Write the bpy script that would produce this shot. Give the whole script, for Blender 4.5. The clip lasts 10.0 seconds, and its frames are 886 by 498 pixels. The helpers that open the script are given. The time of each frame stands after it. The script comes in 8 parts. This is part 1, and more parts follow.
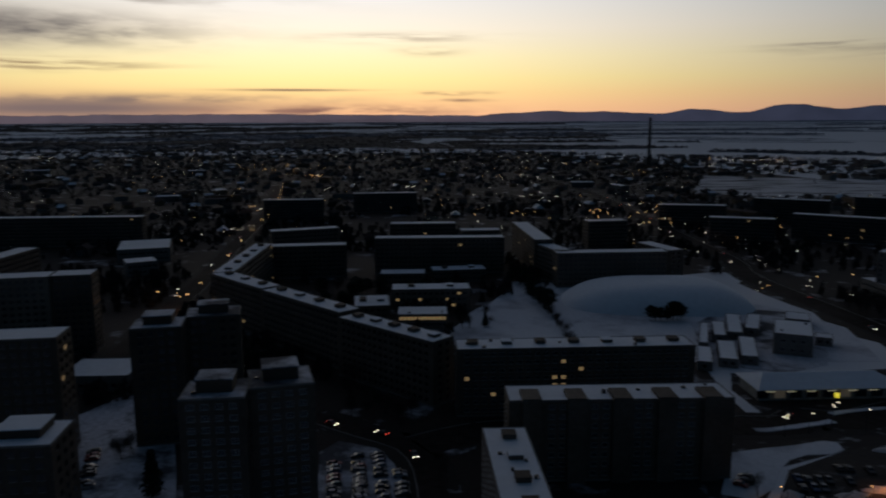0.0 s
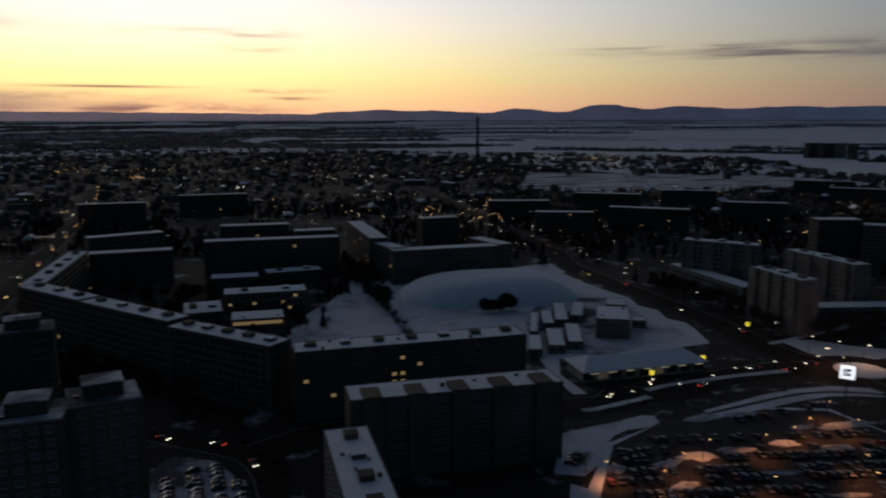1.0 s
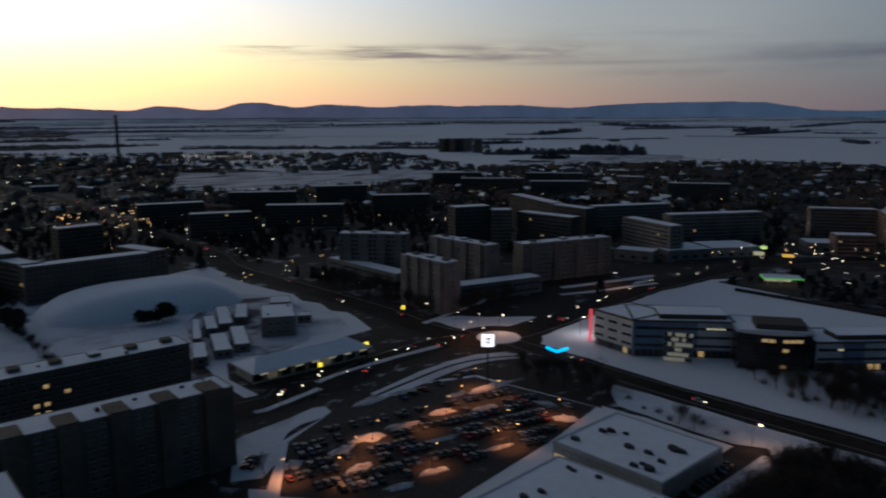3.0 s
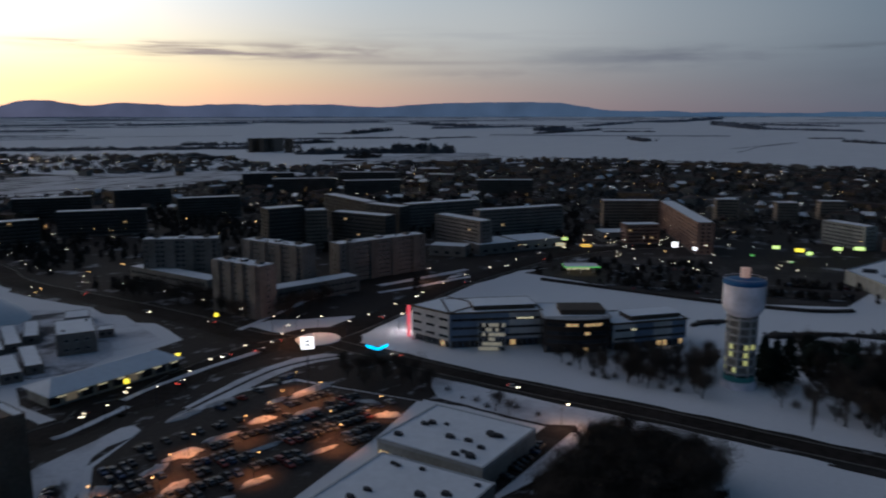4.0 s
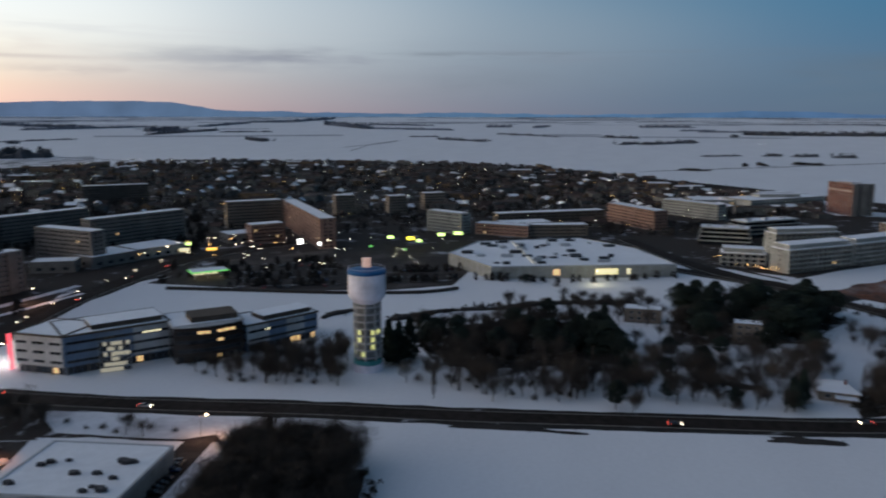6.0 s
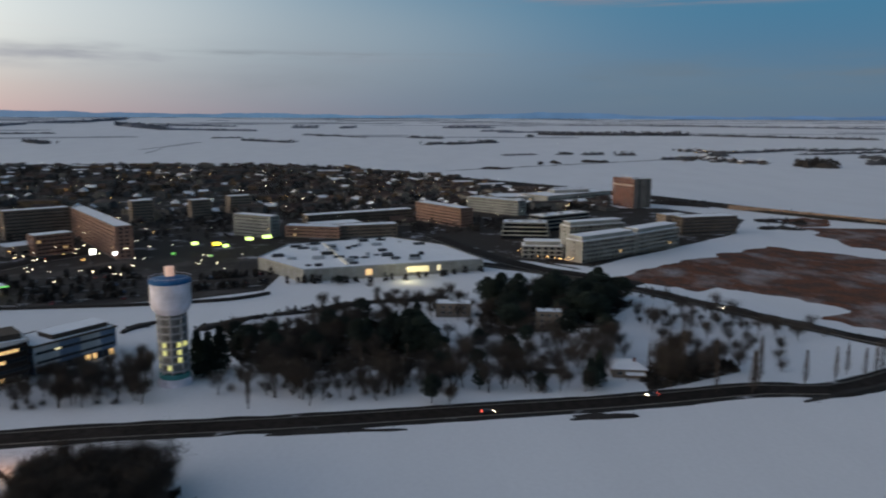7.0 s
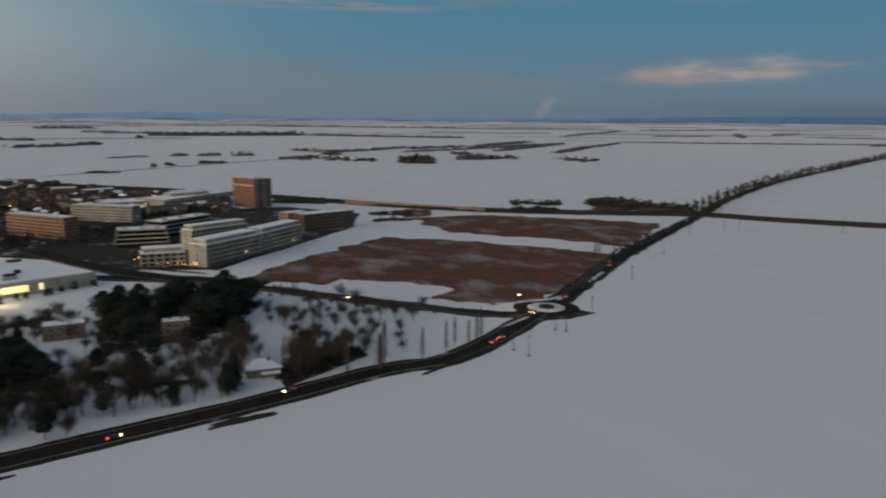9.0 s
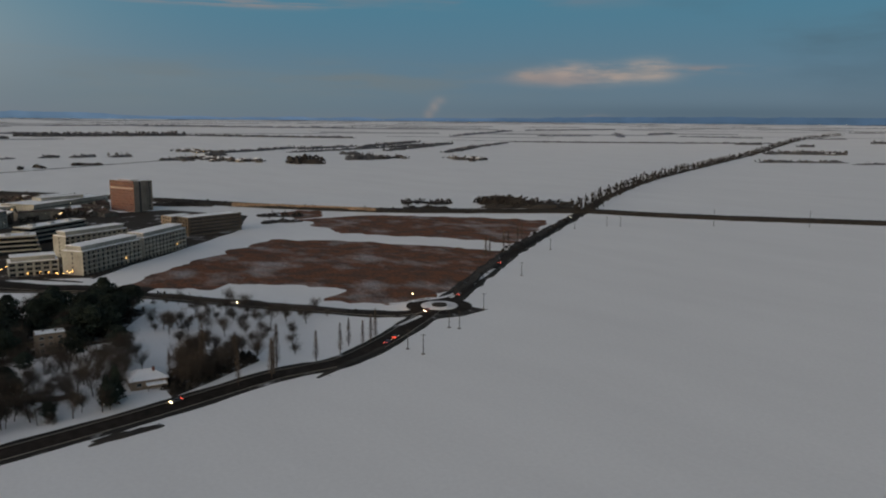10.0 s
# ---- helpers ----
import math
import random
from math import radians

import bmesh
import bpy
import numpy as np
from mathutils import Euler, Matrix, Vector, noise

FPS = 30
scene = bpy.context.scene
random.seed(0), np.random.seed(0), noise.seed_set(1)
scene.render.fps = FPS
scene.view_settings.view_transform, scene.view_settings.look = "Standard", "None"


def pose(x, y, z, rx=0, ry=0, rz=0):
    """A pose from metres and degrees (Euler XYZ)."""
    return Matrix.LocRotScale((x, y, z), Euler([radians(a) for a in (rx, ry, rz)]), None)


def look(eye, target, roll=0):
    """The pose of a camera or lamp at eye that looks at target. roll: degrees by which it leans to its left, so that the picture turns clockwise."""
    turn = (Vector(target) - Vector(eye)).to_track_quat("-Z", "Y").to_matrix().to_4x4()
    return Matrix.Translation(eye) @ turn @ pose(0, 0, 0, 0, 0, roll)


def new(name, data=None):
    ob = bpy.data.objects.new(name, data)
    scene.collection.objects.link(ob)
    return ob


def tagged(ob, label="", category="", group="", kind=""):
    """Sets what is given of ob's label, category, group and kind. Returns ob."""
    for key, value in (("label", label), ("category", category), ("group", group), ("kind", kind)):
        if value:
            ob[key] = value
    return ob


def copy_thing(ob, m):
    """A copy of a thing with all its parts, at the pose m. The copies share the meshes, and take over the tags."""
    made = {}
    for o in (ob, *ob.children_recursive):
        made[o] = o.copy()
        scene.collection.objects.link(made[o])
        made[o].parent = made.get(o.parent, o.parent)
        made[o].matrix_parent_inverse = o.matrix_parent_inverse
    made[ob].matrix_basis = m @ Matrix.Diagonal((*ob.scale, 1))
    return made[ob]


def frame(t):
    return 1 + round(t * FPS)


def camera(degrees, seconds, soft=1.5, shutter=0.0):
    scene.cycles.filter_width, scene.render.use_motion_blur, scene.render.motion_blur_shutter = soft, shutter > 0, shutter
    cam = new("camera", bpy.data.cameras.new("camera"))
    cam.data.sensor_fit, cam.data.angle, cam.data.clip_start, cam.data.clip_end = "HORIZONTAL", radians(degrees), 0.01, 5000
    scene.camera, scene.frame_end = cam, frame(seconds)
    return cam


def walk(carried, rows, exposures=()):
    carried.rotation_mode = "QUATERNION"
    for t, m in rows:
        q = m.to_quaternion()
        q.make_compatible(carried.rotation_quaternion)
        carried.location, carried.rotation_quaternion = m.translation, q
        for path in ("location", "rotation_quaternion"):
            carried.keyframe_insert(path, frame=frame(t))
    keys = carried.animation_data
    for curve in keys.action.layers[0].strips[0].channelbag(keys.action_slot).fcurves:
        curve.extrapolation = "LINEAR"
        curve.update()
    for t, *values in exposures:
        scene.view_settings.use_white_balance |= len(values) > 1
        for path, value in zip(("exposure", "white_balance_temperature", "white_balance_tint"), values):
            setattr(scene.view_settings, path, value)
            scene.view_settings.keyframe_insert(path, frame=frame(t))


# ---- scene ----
# A winter town at dusk, seen from a drone that hangs 100 m up and turns to its right.
EYE = 100.0
TURNS = [  # seconds, degrees turned to the right, tilt, lean to the left
    (0, 0.00, -9.56, -0.24),
    (0.5, 5.96, -9.63, -0.11),
    (1, 12.43, -9.68, -0.10),
    (1.5, 18.53, -9.71, -0.14),
    (2, 25.16, -9.79, -0.09),
    (3.5, 44.60, -9.91, -0.13),
    (4, 51.79, -9.94, -0.03),
    (4.5, 58.59, -9.93, -0.00),
    (5, 65.84, -9.95, 0.04),
    (5.5, 72.60, -9.94, 0.07),
    (7, 93.85, -9.82, 0.23),
    (7.5, 100.61, -9.77, 0.30),
    (8, 107.75, -9.72, 0.39),
    (8.5, 114.52, -9.70, 0.40),
    (9, 121.76, -9.65, 0.47),
    (9.5, 128.39, -9.61, 0.52),
    (9.6, 129.52, -9.60, 0.51),
    (9.7, 129.80, -9.60, 0.50),
    (9.8, 129.95, -9.59, 0.50),
    (10, 129.95, -9.59, 0.50),
]
cam = camera(60.23, 10.0, soft=2.0, shutter=0.5)
EXPOSURES = [(0.0, -2.67, 5450, 11), (1.0, -2.46, 5500, 11), (2.0, -2.15, 5400, 10), (3.5, -1.48, 5550, 11), (4.5, -1.05, 5600, 12), (5.5, -0.55, 5700, 11), (7.0, -0.18, 6150, 10), (8.5, -0.12, 6900, 10), (10.0, -0.15, 7350, 10)]
walk(cam, [(t, pose(0, 0, EYE, 90 + tilt, -lean, -turn)) for t, turn, tilt, lean in TURNS], EXPOSURES)

# ---- sky ----
world = bpy.data.worlds.new("dusk_sky")
scene.world = world
world.use_nodes = True
wt = world.node_tree
wt.nodes.clear()


def wm(op, a, b=None):
    """A math node of the sky; a and b are numbers or sockets."""
    n = wt.nodes.new("ShaderNodeMath")
    n.operation = op
    for i, v in enumerate((a, b)):
        if v is None:
            continue
        if isinstance(v, (int, float)):
            n.inputs[i].default_value = v
        else:
            wt.links.new(v, n.inputs[i])
    return n.outputs[0]


def wramp(fac, stops):
    """A colour ramp; stops are (degrees up, colour). The factor is the root of the height over 90 degrees."""
    n = wt.nodes.new("ShaderNodeValToRGB")
    els = n.color_ramp.elements
    while len(els) < len(stops):
        els.new(0.5)
    for e, (deg, col) in zip(els, stops):
        e.position, e.color = (deg / 90) ** 0.5, (*col, 1)
    wt.links.new(fac, n.inputs[0])
    return n.outputs[0]


def wmix(op, fac, a, b):
    n = wt.nodes.new("ShaderNodeMix")
    n.data_type, n.blend_type, n.clamp_factor = "RGBA", op, True
    for s, v in ((n.inputs[0], fac), (n.inputs[6], a), (n.inputs[7], b)):
        if isinstance(v, (int, float)):
            s.default_value = v
        elif isinstance(v, tuple):
            s.default_value = (*v, 1)
        else:
            wt.links.new(v, s)
    return n.outputs[2]


way = wt.nodes.new("ShaderNodeTexCoord").outputs["Generated"]
sep = wt.nodes.new("ShaderNodeSeparateXYZ")
wt.links.new(way, sep.inputs[0])
GLOW_AT = radians(-10)
az = wm("ARCTAN2", sep.outputs[0], sep.outputs[1])
el = wm("MAXIMUM", wm("ARCSINE", sep.outputs[2]), 0.0)
up = wm("SQRT", wm("DIVIDE", el, math.pi / 2))
near_sun = wm("MULTIPLY", wm("ADD", wm("COSINE", wm("SUBTRACT", az, GLOW_AT)), 1.0), 0.5)
blue = wramp(up, [(0, (0.140, 0.190, 0.255)), (2.0, (0.120, 0.205, 0.295)), (4.0, (0.105, 0.212, 0.320)), (9.0, (0.066, 0.220, 0.350)), (26, (0.066, 0.119, 0.184)), (90, (0.068, 0.110, 0.162))])
glow = wramp(up, [(0, (0.82, 0.28, 0.085)), (1.2, (1.020, 0.520, 0.080)), (3.0, (1.020, 0.740, 0.100)), (4.5, (1.030, 0.750, 0.215)), (6.5, (0.990, 0.705, 0.375)), (9.0, (0.820, 0.590, 0.400)), (22, (0.122, 0.105, 0.098)), (90, (0.031, 0.026, 0.028))])
blush = wramp(up, [(0, (0.86, 0.38, 0.24)), (2.0, (0.92, 0.52, 0.28)), (4.5, (0.88, 0.68, 0.43)), (9.0, (0.76, 0.78, 0.68)), (22, (0.12, 0.12, 0.13)), (90, (0.03, 0.03, 0.04))])
GLOW, BLUSH = 4.9, 3.3


def lobe(col, power, strength):
    """A coloured glow that fades away from the place where the sun went down."""
    return wmix("MULTIPLY", 1.0, col, wmix("MIX", wm("POWER", near_sun, power), (0, 0, 0), (strength, strength, strength)))


sky = wmix("ADD", 1.0, wmix("ADD", 1.0, blue, lobe(glow, 10.5, GLOW)), lobe(blush, 4.0, BLUSH))


def streaks(scale, stretch, seed, low, high):
    """Stretched cloud noise in azimuth and height, as a 0..1 mask."""
    c = wt.nodes.new("ShaderNodeCombineXYZ")
    wt.links.new(wm("MULTIPLY", az, scale), c.inputs[0])
    wt.links.new(wm("MULTIPLY", el, scale * stretch), c.inputs[1])
    c.inputs[2].default_value = seed
    n = wt.nodes.new("ShaderNodeTexNoise")
    n.inputs["Scale"].default_value, n.inputs["Detail"].default_value, n.inputs["Roughness"].default_value = 1.0, 6.0, 0.55
    wt.links.new(c.outputs[0], n.inputs["Vector"])
    r = wt.nodes.new("ShaderNodeMapRange")
    r.interpolation_type = "SMOOTHSTEP"
    r.inputs[1].default_value, r.inputs[2].default_value = low, high
    wt.links.new(n.outputs["Fac"], r.inputs[0])
    return r.outputs[0]


def bank(at, wide, height, thick):
    """A soft oval patch of sky, in degrees."""
    a = wm("DIVIDE", wm("SUBTRACT", az, radians(at)), radians(wide))
    b = wm("DIVIDE", wm("SUBTRACT", el, radians(height)), radians(thick))
    return wm("EXPONENT", wm("MULTIPLY", wm("ADD", wm("MULTIPLY", a, a), wm("MULTIPLY", b, b)), -1.0))


thin = streaks(5, 7, 3.0, 0.42, 0.70)
rough = streaks(14, 5, 8.0, 0.35, 0.62)
fine = streaks(9, 16, 21.0, 0.40, 0.66)
soft_cloud = streaks(3, 4, 12.0, 0.45, 0.75)
# (azimuth, width, height, thickness, noise, amount, colour)
SUNSET_CLOUDS = [
    (-30, 8.5, 6.1, 1.25, 0.95, 0.62, (1.42, 1.12, 0.86)), (-29, 10, 6.0, 1.0, rough, 0.7, (1.15, 0.92, 0.72)), (-24, 11, 8.3, 0.8, thin, 0.75, (2.37, 1.85, 1.31)),
    (-27, 6, 3.75, 0.4, fine, 0.8, (2.15, 1.30, 0.61)), (-26, 15, 0.9, 0.85, 0.95, 0.80, (1.53, 0.98, 0.75)), (-22, 12, 1.5, 0.35, rough, 0.6, (1.41, 0.95, 0.74)), (-8, 9, 0.7, 0.4, rough, 0.75, (1.81, 0.85, 0.57)),
    (-11.0, 4.4, 2.2, 0.09, 0.95, 0.72, (1.36, 0.78, 0.51)), (0.5, 3.0, 1.95, 0.14, rough, 0.75, (1.69, 0.92, 0.57)), (1.0, 2.2, 1.45, 0.12, rough, 0.6, (1.69, 0.85, 0.54)),
    (-3, 6, 5.9, 0.35, fine, 0.5, (2.94, 2.10, 1.31)), (-1, 2.0, 4.95, 0.3, rough, 0.5, (2.82, 1.90, 0.98)), (29, 5, 4.75, 0.26, fine, 0.95, (1.30, 0.98, 0.72)), (38, 9, 4.4, 0.48, fine, 1.0, (0.95, 0.72, 0.58)), (33, 6, 4.45, 0.20, 0.8, 0.45, (1.15, 0.88, 0.68)),
]
SIDE_CLOUDS = [
    (45, 9, 4.5, 0.6, rough, 0.7, (0.85, 0.66, 0.54)), (52, 7, 3.75, 0.16, 0.9, 0.6, (0.70, 0.54, 0.44)), (56, 6, 3.0, 0.4, rough, 0.5, (0.68, 0.52, 0.43)), (60, 12, 5.6, 0.5, fine, 0.5, (0.55, 0.53, 0.54)), (57, 13, 6.6, 3.8, 0.9, 0.46, (1.50, 1.42, 1.20)), (72, 12, 6.4, 4.0, 0.9, 0.48, (0.78, 0.80, 0.76)), (87, 14, 5.6, 4.0, 0.9, 0.40, (0.40, 0.45, 0.47)), (72, 14, 4.0, 0.9, thin, 0.6, (0.36, 0.36, 0.40)), (84, 24, 3.0, 1.5, 0.85, 0.14, (0.31, 0.32, 0.33)), (92, 22, 2.0, 1.3, soft_cloud, 0.4, (0.25, 0.27, 0.29)), (112, 18, 1.6, 2.2, 0.9, 0.25, (0.15, 0.22, 0.26)),
    (84, 14, 4.3, 0.25, fine, 0.45, (0.24, 0.26, 0.28)), (104, 9, 8.3, 0.3, fine, 0.7, (0.30, 0.27, 0.30)), (114, 9, 7.9, 0.3, fine, 0.7, (0.27, 0.26, 0.29)), (128, 14, 8.4, 0.5, thin, 0.6, (0.20, 0.22, 0.27)), (120, 20, 2.8, 1.2, thin, 0.5, (0.17, 0.21, 0.24)),
]
FIELD_CLOUDS = [
    (136.3, 1.2, 3.1, 0.40, 0.8, 0.45, (0.31, 0.30, 0.31)), (139.0, 1.7, 3.3, 0.55, 0.8, 0.55, (0.34, 0.31, 0.32)), (141.9, 1.5, 3.2, 0.45, 0.8, 0.5, (0.32, 0.30, 0.31)), (144.6, 1.7, 3.45, 0.50, 0.8, 0.55, (0.35, 0.32, 0.32)),
    (136.4, 1.2, 3.2, 0.42, rough, 0.95, (0.34, 0.31, 0.32)), (139.2, 1.7, 3.35, 0.62, rough, 1.0, (0.40, 0.35, 0.35)), (142.0, 1.6, 3.35, 0.55, rough, 1.0, (0.38, 0.34, 0.34)), (144.7, 1.6, 3.6, 0.58, rough, 1.0, (0.41, 0.36, 0.35)), (141.5, 6.0, 2.95, 0.40, soft_cloud, 0.85, (0.28, 0.26, 0.29)),
    (148, 3.0, 3.6, 0.25, rough, 0.7, (0.26, 0.25, 0.28)), (128.9, 0.34, 0.40, 0.36, 0.8, 0.55, (0.27, 0.26, 0.28)), (129.3, 0.34, 0.95, 0.36, 0.8, 0.62, (0.29, 0.28, 0.30)), (129.7, 0.42, 1.40, 0.28, 0.7, 0.5, (0.27, 0.27, 0.30)),
    (141, 0.8, 0.3, 0.22, rough, 0.9, (0.28, 0.27, 0.29)), (150, 16, 0.6, 0.6, 0.9, 0.45, (0.068, 0.125, 0.19)), (156, 16, 5.5, 3.5, soft_cloud, 0.45, (0.07, 0.125, 0.18)),
]
for at, wide, height, thick, mask, amount, col in SUNSET_CLOUDS + SIDE_CLOUDS + FIELD_CLOUDS:
    m = wm("MULTIPLY", wm("MULTIPLY", bank(at, wide, height, thick), amount * 1.35), mask)
    sky = wmix("MIX", m, sky, col)
back = wt.nodes.new("ShaderNodeBackground")
back.inputs["Strength"].default_value = 1.0
wt.links.new(sky, back.inputs["Color"])
wout = wt.nodes.new("ShaderNodeOutputWorld")
wt.links.new(back.outputs[0], wout.inputs[0])

# the last light from the glow on the horizon: weak, wide and warm
sun = new("dusk_glow", bpy.data.lights.new("dusk_glow", "SUN"))
sun.data.energy, sun.data.angle, sun.data.color = 0.12, radians(25), (1.0, 0.72, 0.45)
sun.matrix_basis = look((0, 0, 0), (-math.sin(GLOW_AT) * 10, -math.cos(GLOW_AT) * 10, -1.6))


# ---- materials ----
def mat(name, col, rough=0.8, vary=0.25, scale=1.0, bump=0.0, metal=0.0, big=0.0, emit=None, power=0.0, each=0.0, spec=0.3):
    """A surface with colour varied at two scales (metres), fine relief, and a shift from object to object."""
    m = bpy.data.materials.new(name)
    m.use_nodes = True
    nt = m.node_tree
    p = nt.nodes["Principled BSDF"]
    p.inputs["Roughness"].default_value, p.inputs["Metallic"].default_value = rough, metal
    p.inputs["Specular IOR Level"].default_value = spec
    geo = nt.nodes.new("ShaderNodeNewGeometry")

    def tex(s, detail):
        n = nt.nodes.new("ShaderNodeTexNoise")
        n.inputs["Scale"].default_value, n.inputs["Detail"].default_value = s, detail
        nt.links.new(geo.outputs["Position"], n.inputs["Vector"])
        return n.outputs["Fac"]

    def scaled(f, low, high):
        r = nt.nodes.new("ShaderNodeMapRange")
        r.inputs[1].default_value, r.inputs[2].default_value, r.inputs[3].default_value, r.inputs[4].default_value = 0.3, 0.7, low, high
        nt.links.new(f, r.inputs[0])
        return r.outputs[0]

    def times(a, b):
        n = nt.nodes.new("ShaderNodeMath")
        n.operation = "MULTIPLY"
        nt.links.new(a, n.inputs[0])
        nt.links.new(b, n.inputs[1])
        return n.outputs[0]

    fine_fac = tex(1.0 / scale, 5)
    amount = scaled(fine_fac, 1 - vary, 1 + vary * 0.5)
    amount = times(amount, scaled(tex(0.12 / scale, 3), 1 - vary * 0.7, 1 + vary * 0.4))
    if big:
        amount = times(amount, scaled(tex(1.0 / big, 4), 0.75, 1.1))
    if each:
        info = nt.nodes.new("ShaderNodeObjectInfo")
        r = nt.nodes.new("ShaderNodeMapRange")
        r.inputs[3].default_value, r.inputs[4].default_value = 1 - each, 1 + each
        nt.links.new(info.outputs["Random"], r.inputs[0])
        amount = times(amount, r.outputs[0])
    mul = nt.nodes.new("ShaderNodeVectorMath")
    mul.operation = "SCALE"
    mul.inputs[0].default_value = col
    nt.links.new(amount, mul.inputs["Scale"])
    nt.links.new(mul.outputs[0], p.inputs["Base Color"])
    if bump:
        b = nt.nodes.new("ShaderNodeBump")
        b.inputs["Strength"].default_value, b.inputs["Distance"].default_value = 0.6, bump
        nt.links.new(fine_fac, b.inputs["Height"])
        nt.links.new(b.outputs[0], p.inputs["Normal"])
    if emit:
        p.inputs["Emission Color"].default_value, p.inputs["Emission Strength"].default_value = (*emit, 1), power
    return m


def lamp_mat(name, col, power, sampled=False):
    m = mat(name, (0.4, 0.4, 0.4), 0.4, 0.02, emit=col, power=power)
    if not sampled:
        m.cycles.emission_sampling = "NONE"
    return m


def patch_mat(name, under, over, scale, low, high, stretch=1.0, rough=0.9, grain=(0.72, 1.15), relief=0.12, tint=None):
    """Ground of two kinds (under and over, colours) in wind-blown patches; scale in metres."""
    m = bpy.data.materials.new(name)
    m.use_nodes = True
    nt = m.node_tree
    p = nt.nodes["Principled BSDF"]
    p.inputs["Roughness"].default_value, p.inputs["Specular IOR Level"].default_value = rough, 0.2
    geo = nt.nodes.new("ShaderNodeNewGeometry")
    mp = nt.nodes.new("ShaderNodeMapping")
    mp.inputs["Scale"].default_value = (1 / scale, stretch / scale, 1 / scale)
    mp.inputs["Rotation"].default_value = (0, 0, radians(25))
    nt.links.new(geo.outputs["Position"], mp.inputs["Vector"])
    n = nt.nodes.new("ShaderNodeTexNoise")
    n.inputs["Scale"].default_value, n.inputs["Detail"].default_value, n.inputs["Roughness"].default_value = 1.0, 9, 0.62
    nt.links.new(mp.outputs[0], n.inputs["Vector"])
    r = nt.nodes.new("ShaderNodeMapRange")
    r.inputs[1].default_value, r.inputs[2].default_value = low, high
    nt.links.new(n.outputs["Fac"], r.inputs[0])
    mx = nt.nodes.new("ShaderNodeMix")
    mx.data_type = "RGBA"
    mx.inputs[6].default_value, mx.inputs[7].default_value = (*under, 1), (*over, 1)
    nt.links.new(r.outputs[0], mx.inputs[0])
    if tint:
        w = nt.nodes.new("ShaderNodeTexNoise")
        w.inputs["Scale"].default_value, w.inputs["Detail"].default_value = 1.0 / tint[1], 7
        nt.links.new(geo.outputs["Position"], w.inputs["Vector"])
        wr = nt.nodes.new("ShaderNodeMapRange")
        wr.inputs[1].default_value, wr.inputs[2].default_value = 0.42, 0.60
        nt.links.new(w.outputs["Fac"], wr.inputs[0])
        wx = nt.nodes.new("ShaderNodeMix")
        wx.data_type = "RGBA"
        wx.inputs[6].default_value, wx.inputs[7].default_value = (*under, 1), (*tint[0], 1)
        nt.links.new(wr.outputs[0], wx.inputs[0])
        nt.links.new(wx.outputs[2], mx.inputs[6])
    g = nt.nodes.new("ShaderNodeTexNoise")
    g.inputs["Scale"].default_value, g.inputs["Detail"].default_value = 0.6, 6
    nt.links.new(geo.outputs["Position"], g.inputs["Vector"])
    s = nt.nodes.new("ShaderNodeMapRange")
    s.inputs[1].default_value, s.inputs[2].default_value, s.inputs[3].default_value, s.inputs[4].default_value = 0.3, 0.7, *grain
    nt.links.new(g.outputs["Fac"], s.inputs[0])
    mul = nt.nodes.new("ShaderNodeVectorMath")
    mul.operation = "SCALE"
    nt.links.new(mx.outputs[2], mul.inputs[0])
    nt.links.new(s.outputs[0], mul.inputs["Scale"])
    nt.links.new(mul.outputs[0], p.inputs["Base Color"])
    b = nt.nodes.new("ShaderNodeBump")
    b.inputs["Strength"].default_value, b.inputs["Distance"].default_value = 0.4, relief
    nt.links.new(n.outputs["Fac"], b.inputs["Height"])
    nt.links.new(b.outputs[0], p.inputs["Normal"])
    return m


SNOW = (0.80, 0.80, 0.82)
snow = patch_mat("snow_field", (0.755, 0.755, 0.775), SNOW, 160, 0.30, 0.62, 3.0, grain=(0.97, 1.02), relief=0.03)
roof_snow = mat("roof_snow", (0.86, 0.87, 0.90), 0.85, 0.06, 2.5, 0.02, each=0.04)
yard_snow = patch_mat("trodden_snow", (0.10, 0.10, 0.11), (0.66, 0.66, 0.70), 22, 0.40, 0.52)
lawn_snow = patch_mat("lawn_snow", (0.42, 0.42, 0.45), (0.76, 0.76, 0.79), 30, 0.33, 0.50, grain=(0.9, 1.05), relief=0.05)
asphalt = mat("wet_asphalt", (0.038, 0.031, 0.027), 0.92, 0.4, 3.0, big=40, spec=0.08)
lot_asphalt = patch_mat("lot_asphalt", (0.036, 0.030, 0.027), (0.11, 0.095, 0.088), 26, 0.45, 0.75, rough=0.9)
street_slush = patch_mat("street_slush", (0.034, 0.028, 0.025), (0.42, 0.42, 0.45), 13, 0.57, 0.68, 2.2, rough=0.85)
lot_slush = patch_mat("lot_slush", (0.045, 0.038, 0.034), (0.26, 0.25, 0.26), 10, 0.60, 0.74, 1.6, rough=0.85)
verge = patch_mat("verge", (0.028, 0.025, 0.022), (0.50, 0.50, 0.53), 14, 0.60, 0.72)
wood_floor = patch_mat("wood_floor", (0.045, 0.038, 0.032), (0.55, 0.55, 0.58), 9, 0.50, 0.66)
dry_field = patch_mat("dry_weeds", (0.185, 0.074, 0.038), (0.46, 0.44, 0.45), 52, 0.50, 0.78, 1.5, grain=(0.45, 1.35), tint=((0.105, 0.058, 0.042), 12))
town_floor = patch_mat("town_floor", (0.038, 0.030, 0.025), (0.50, 0.50, 0.53), 22, 0.57, 0.69)
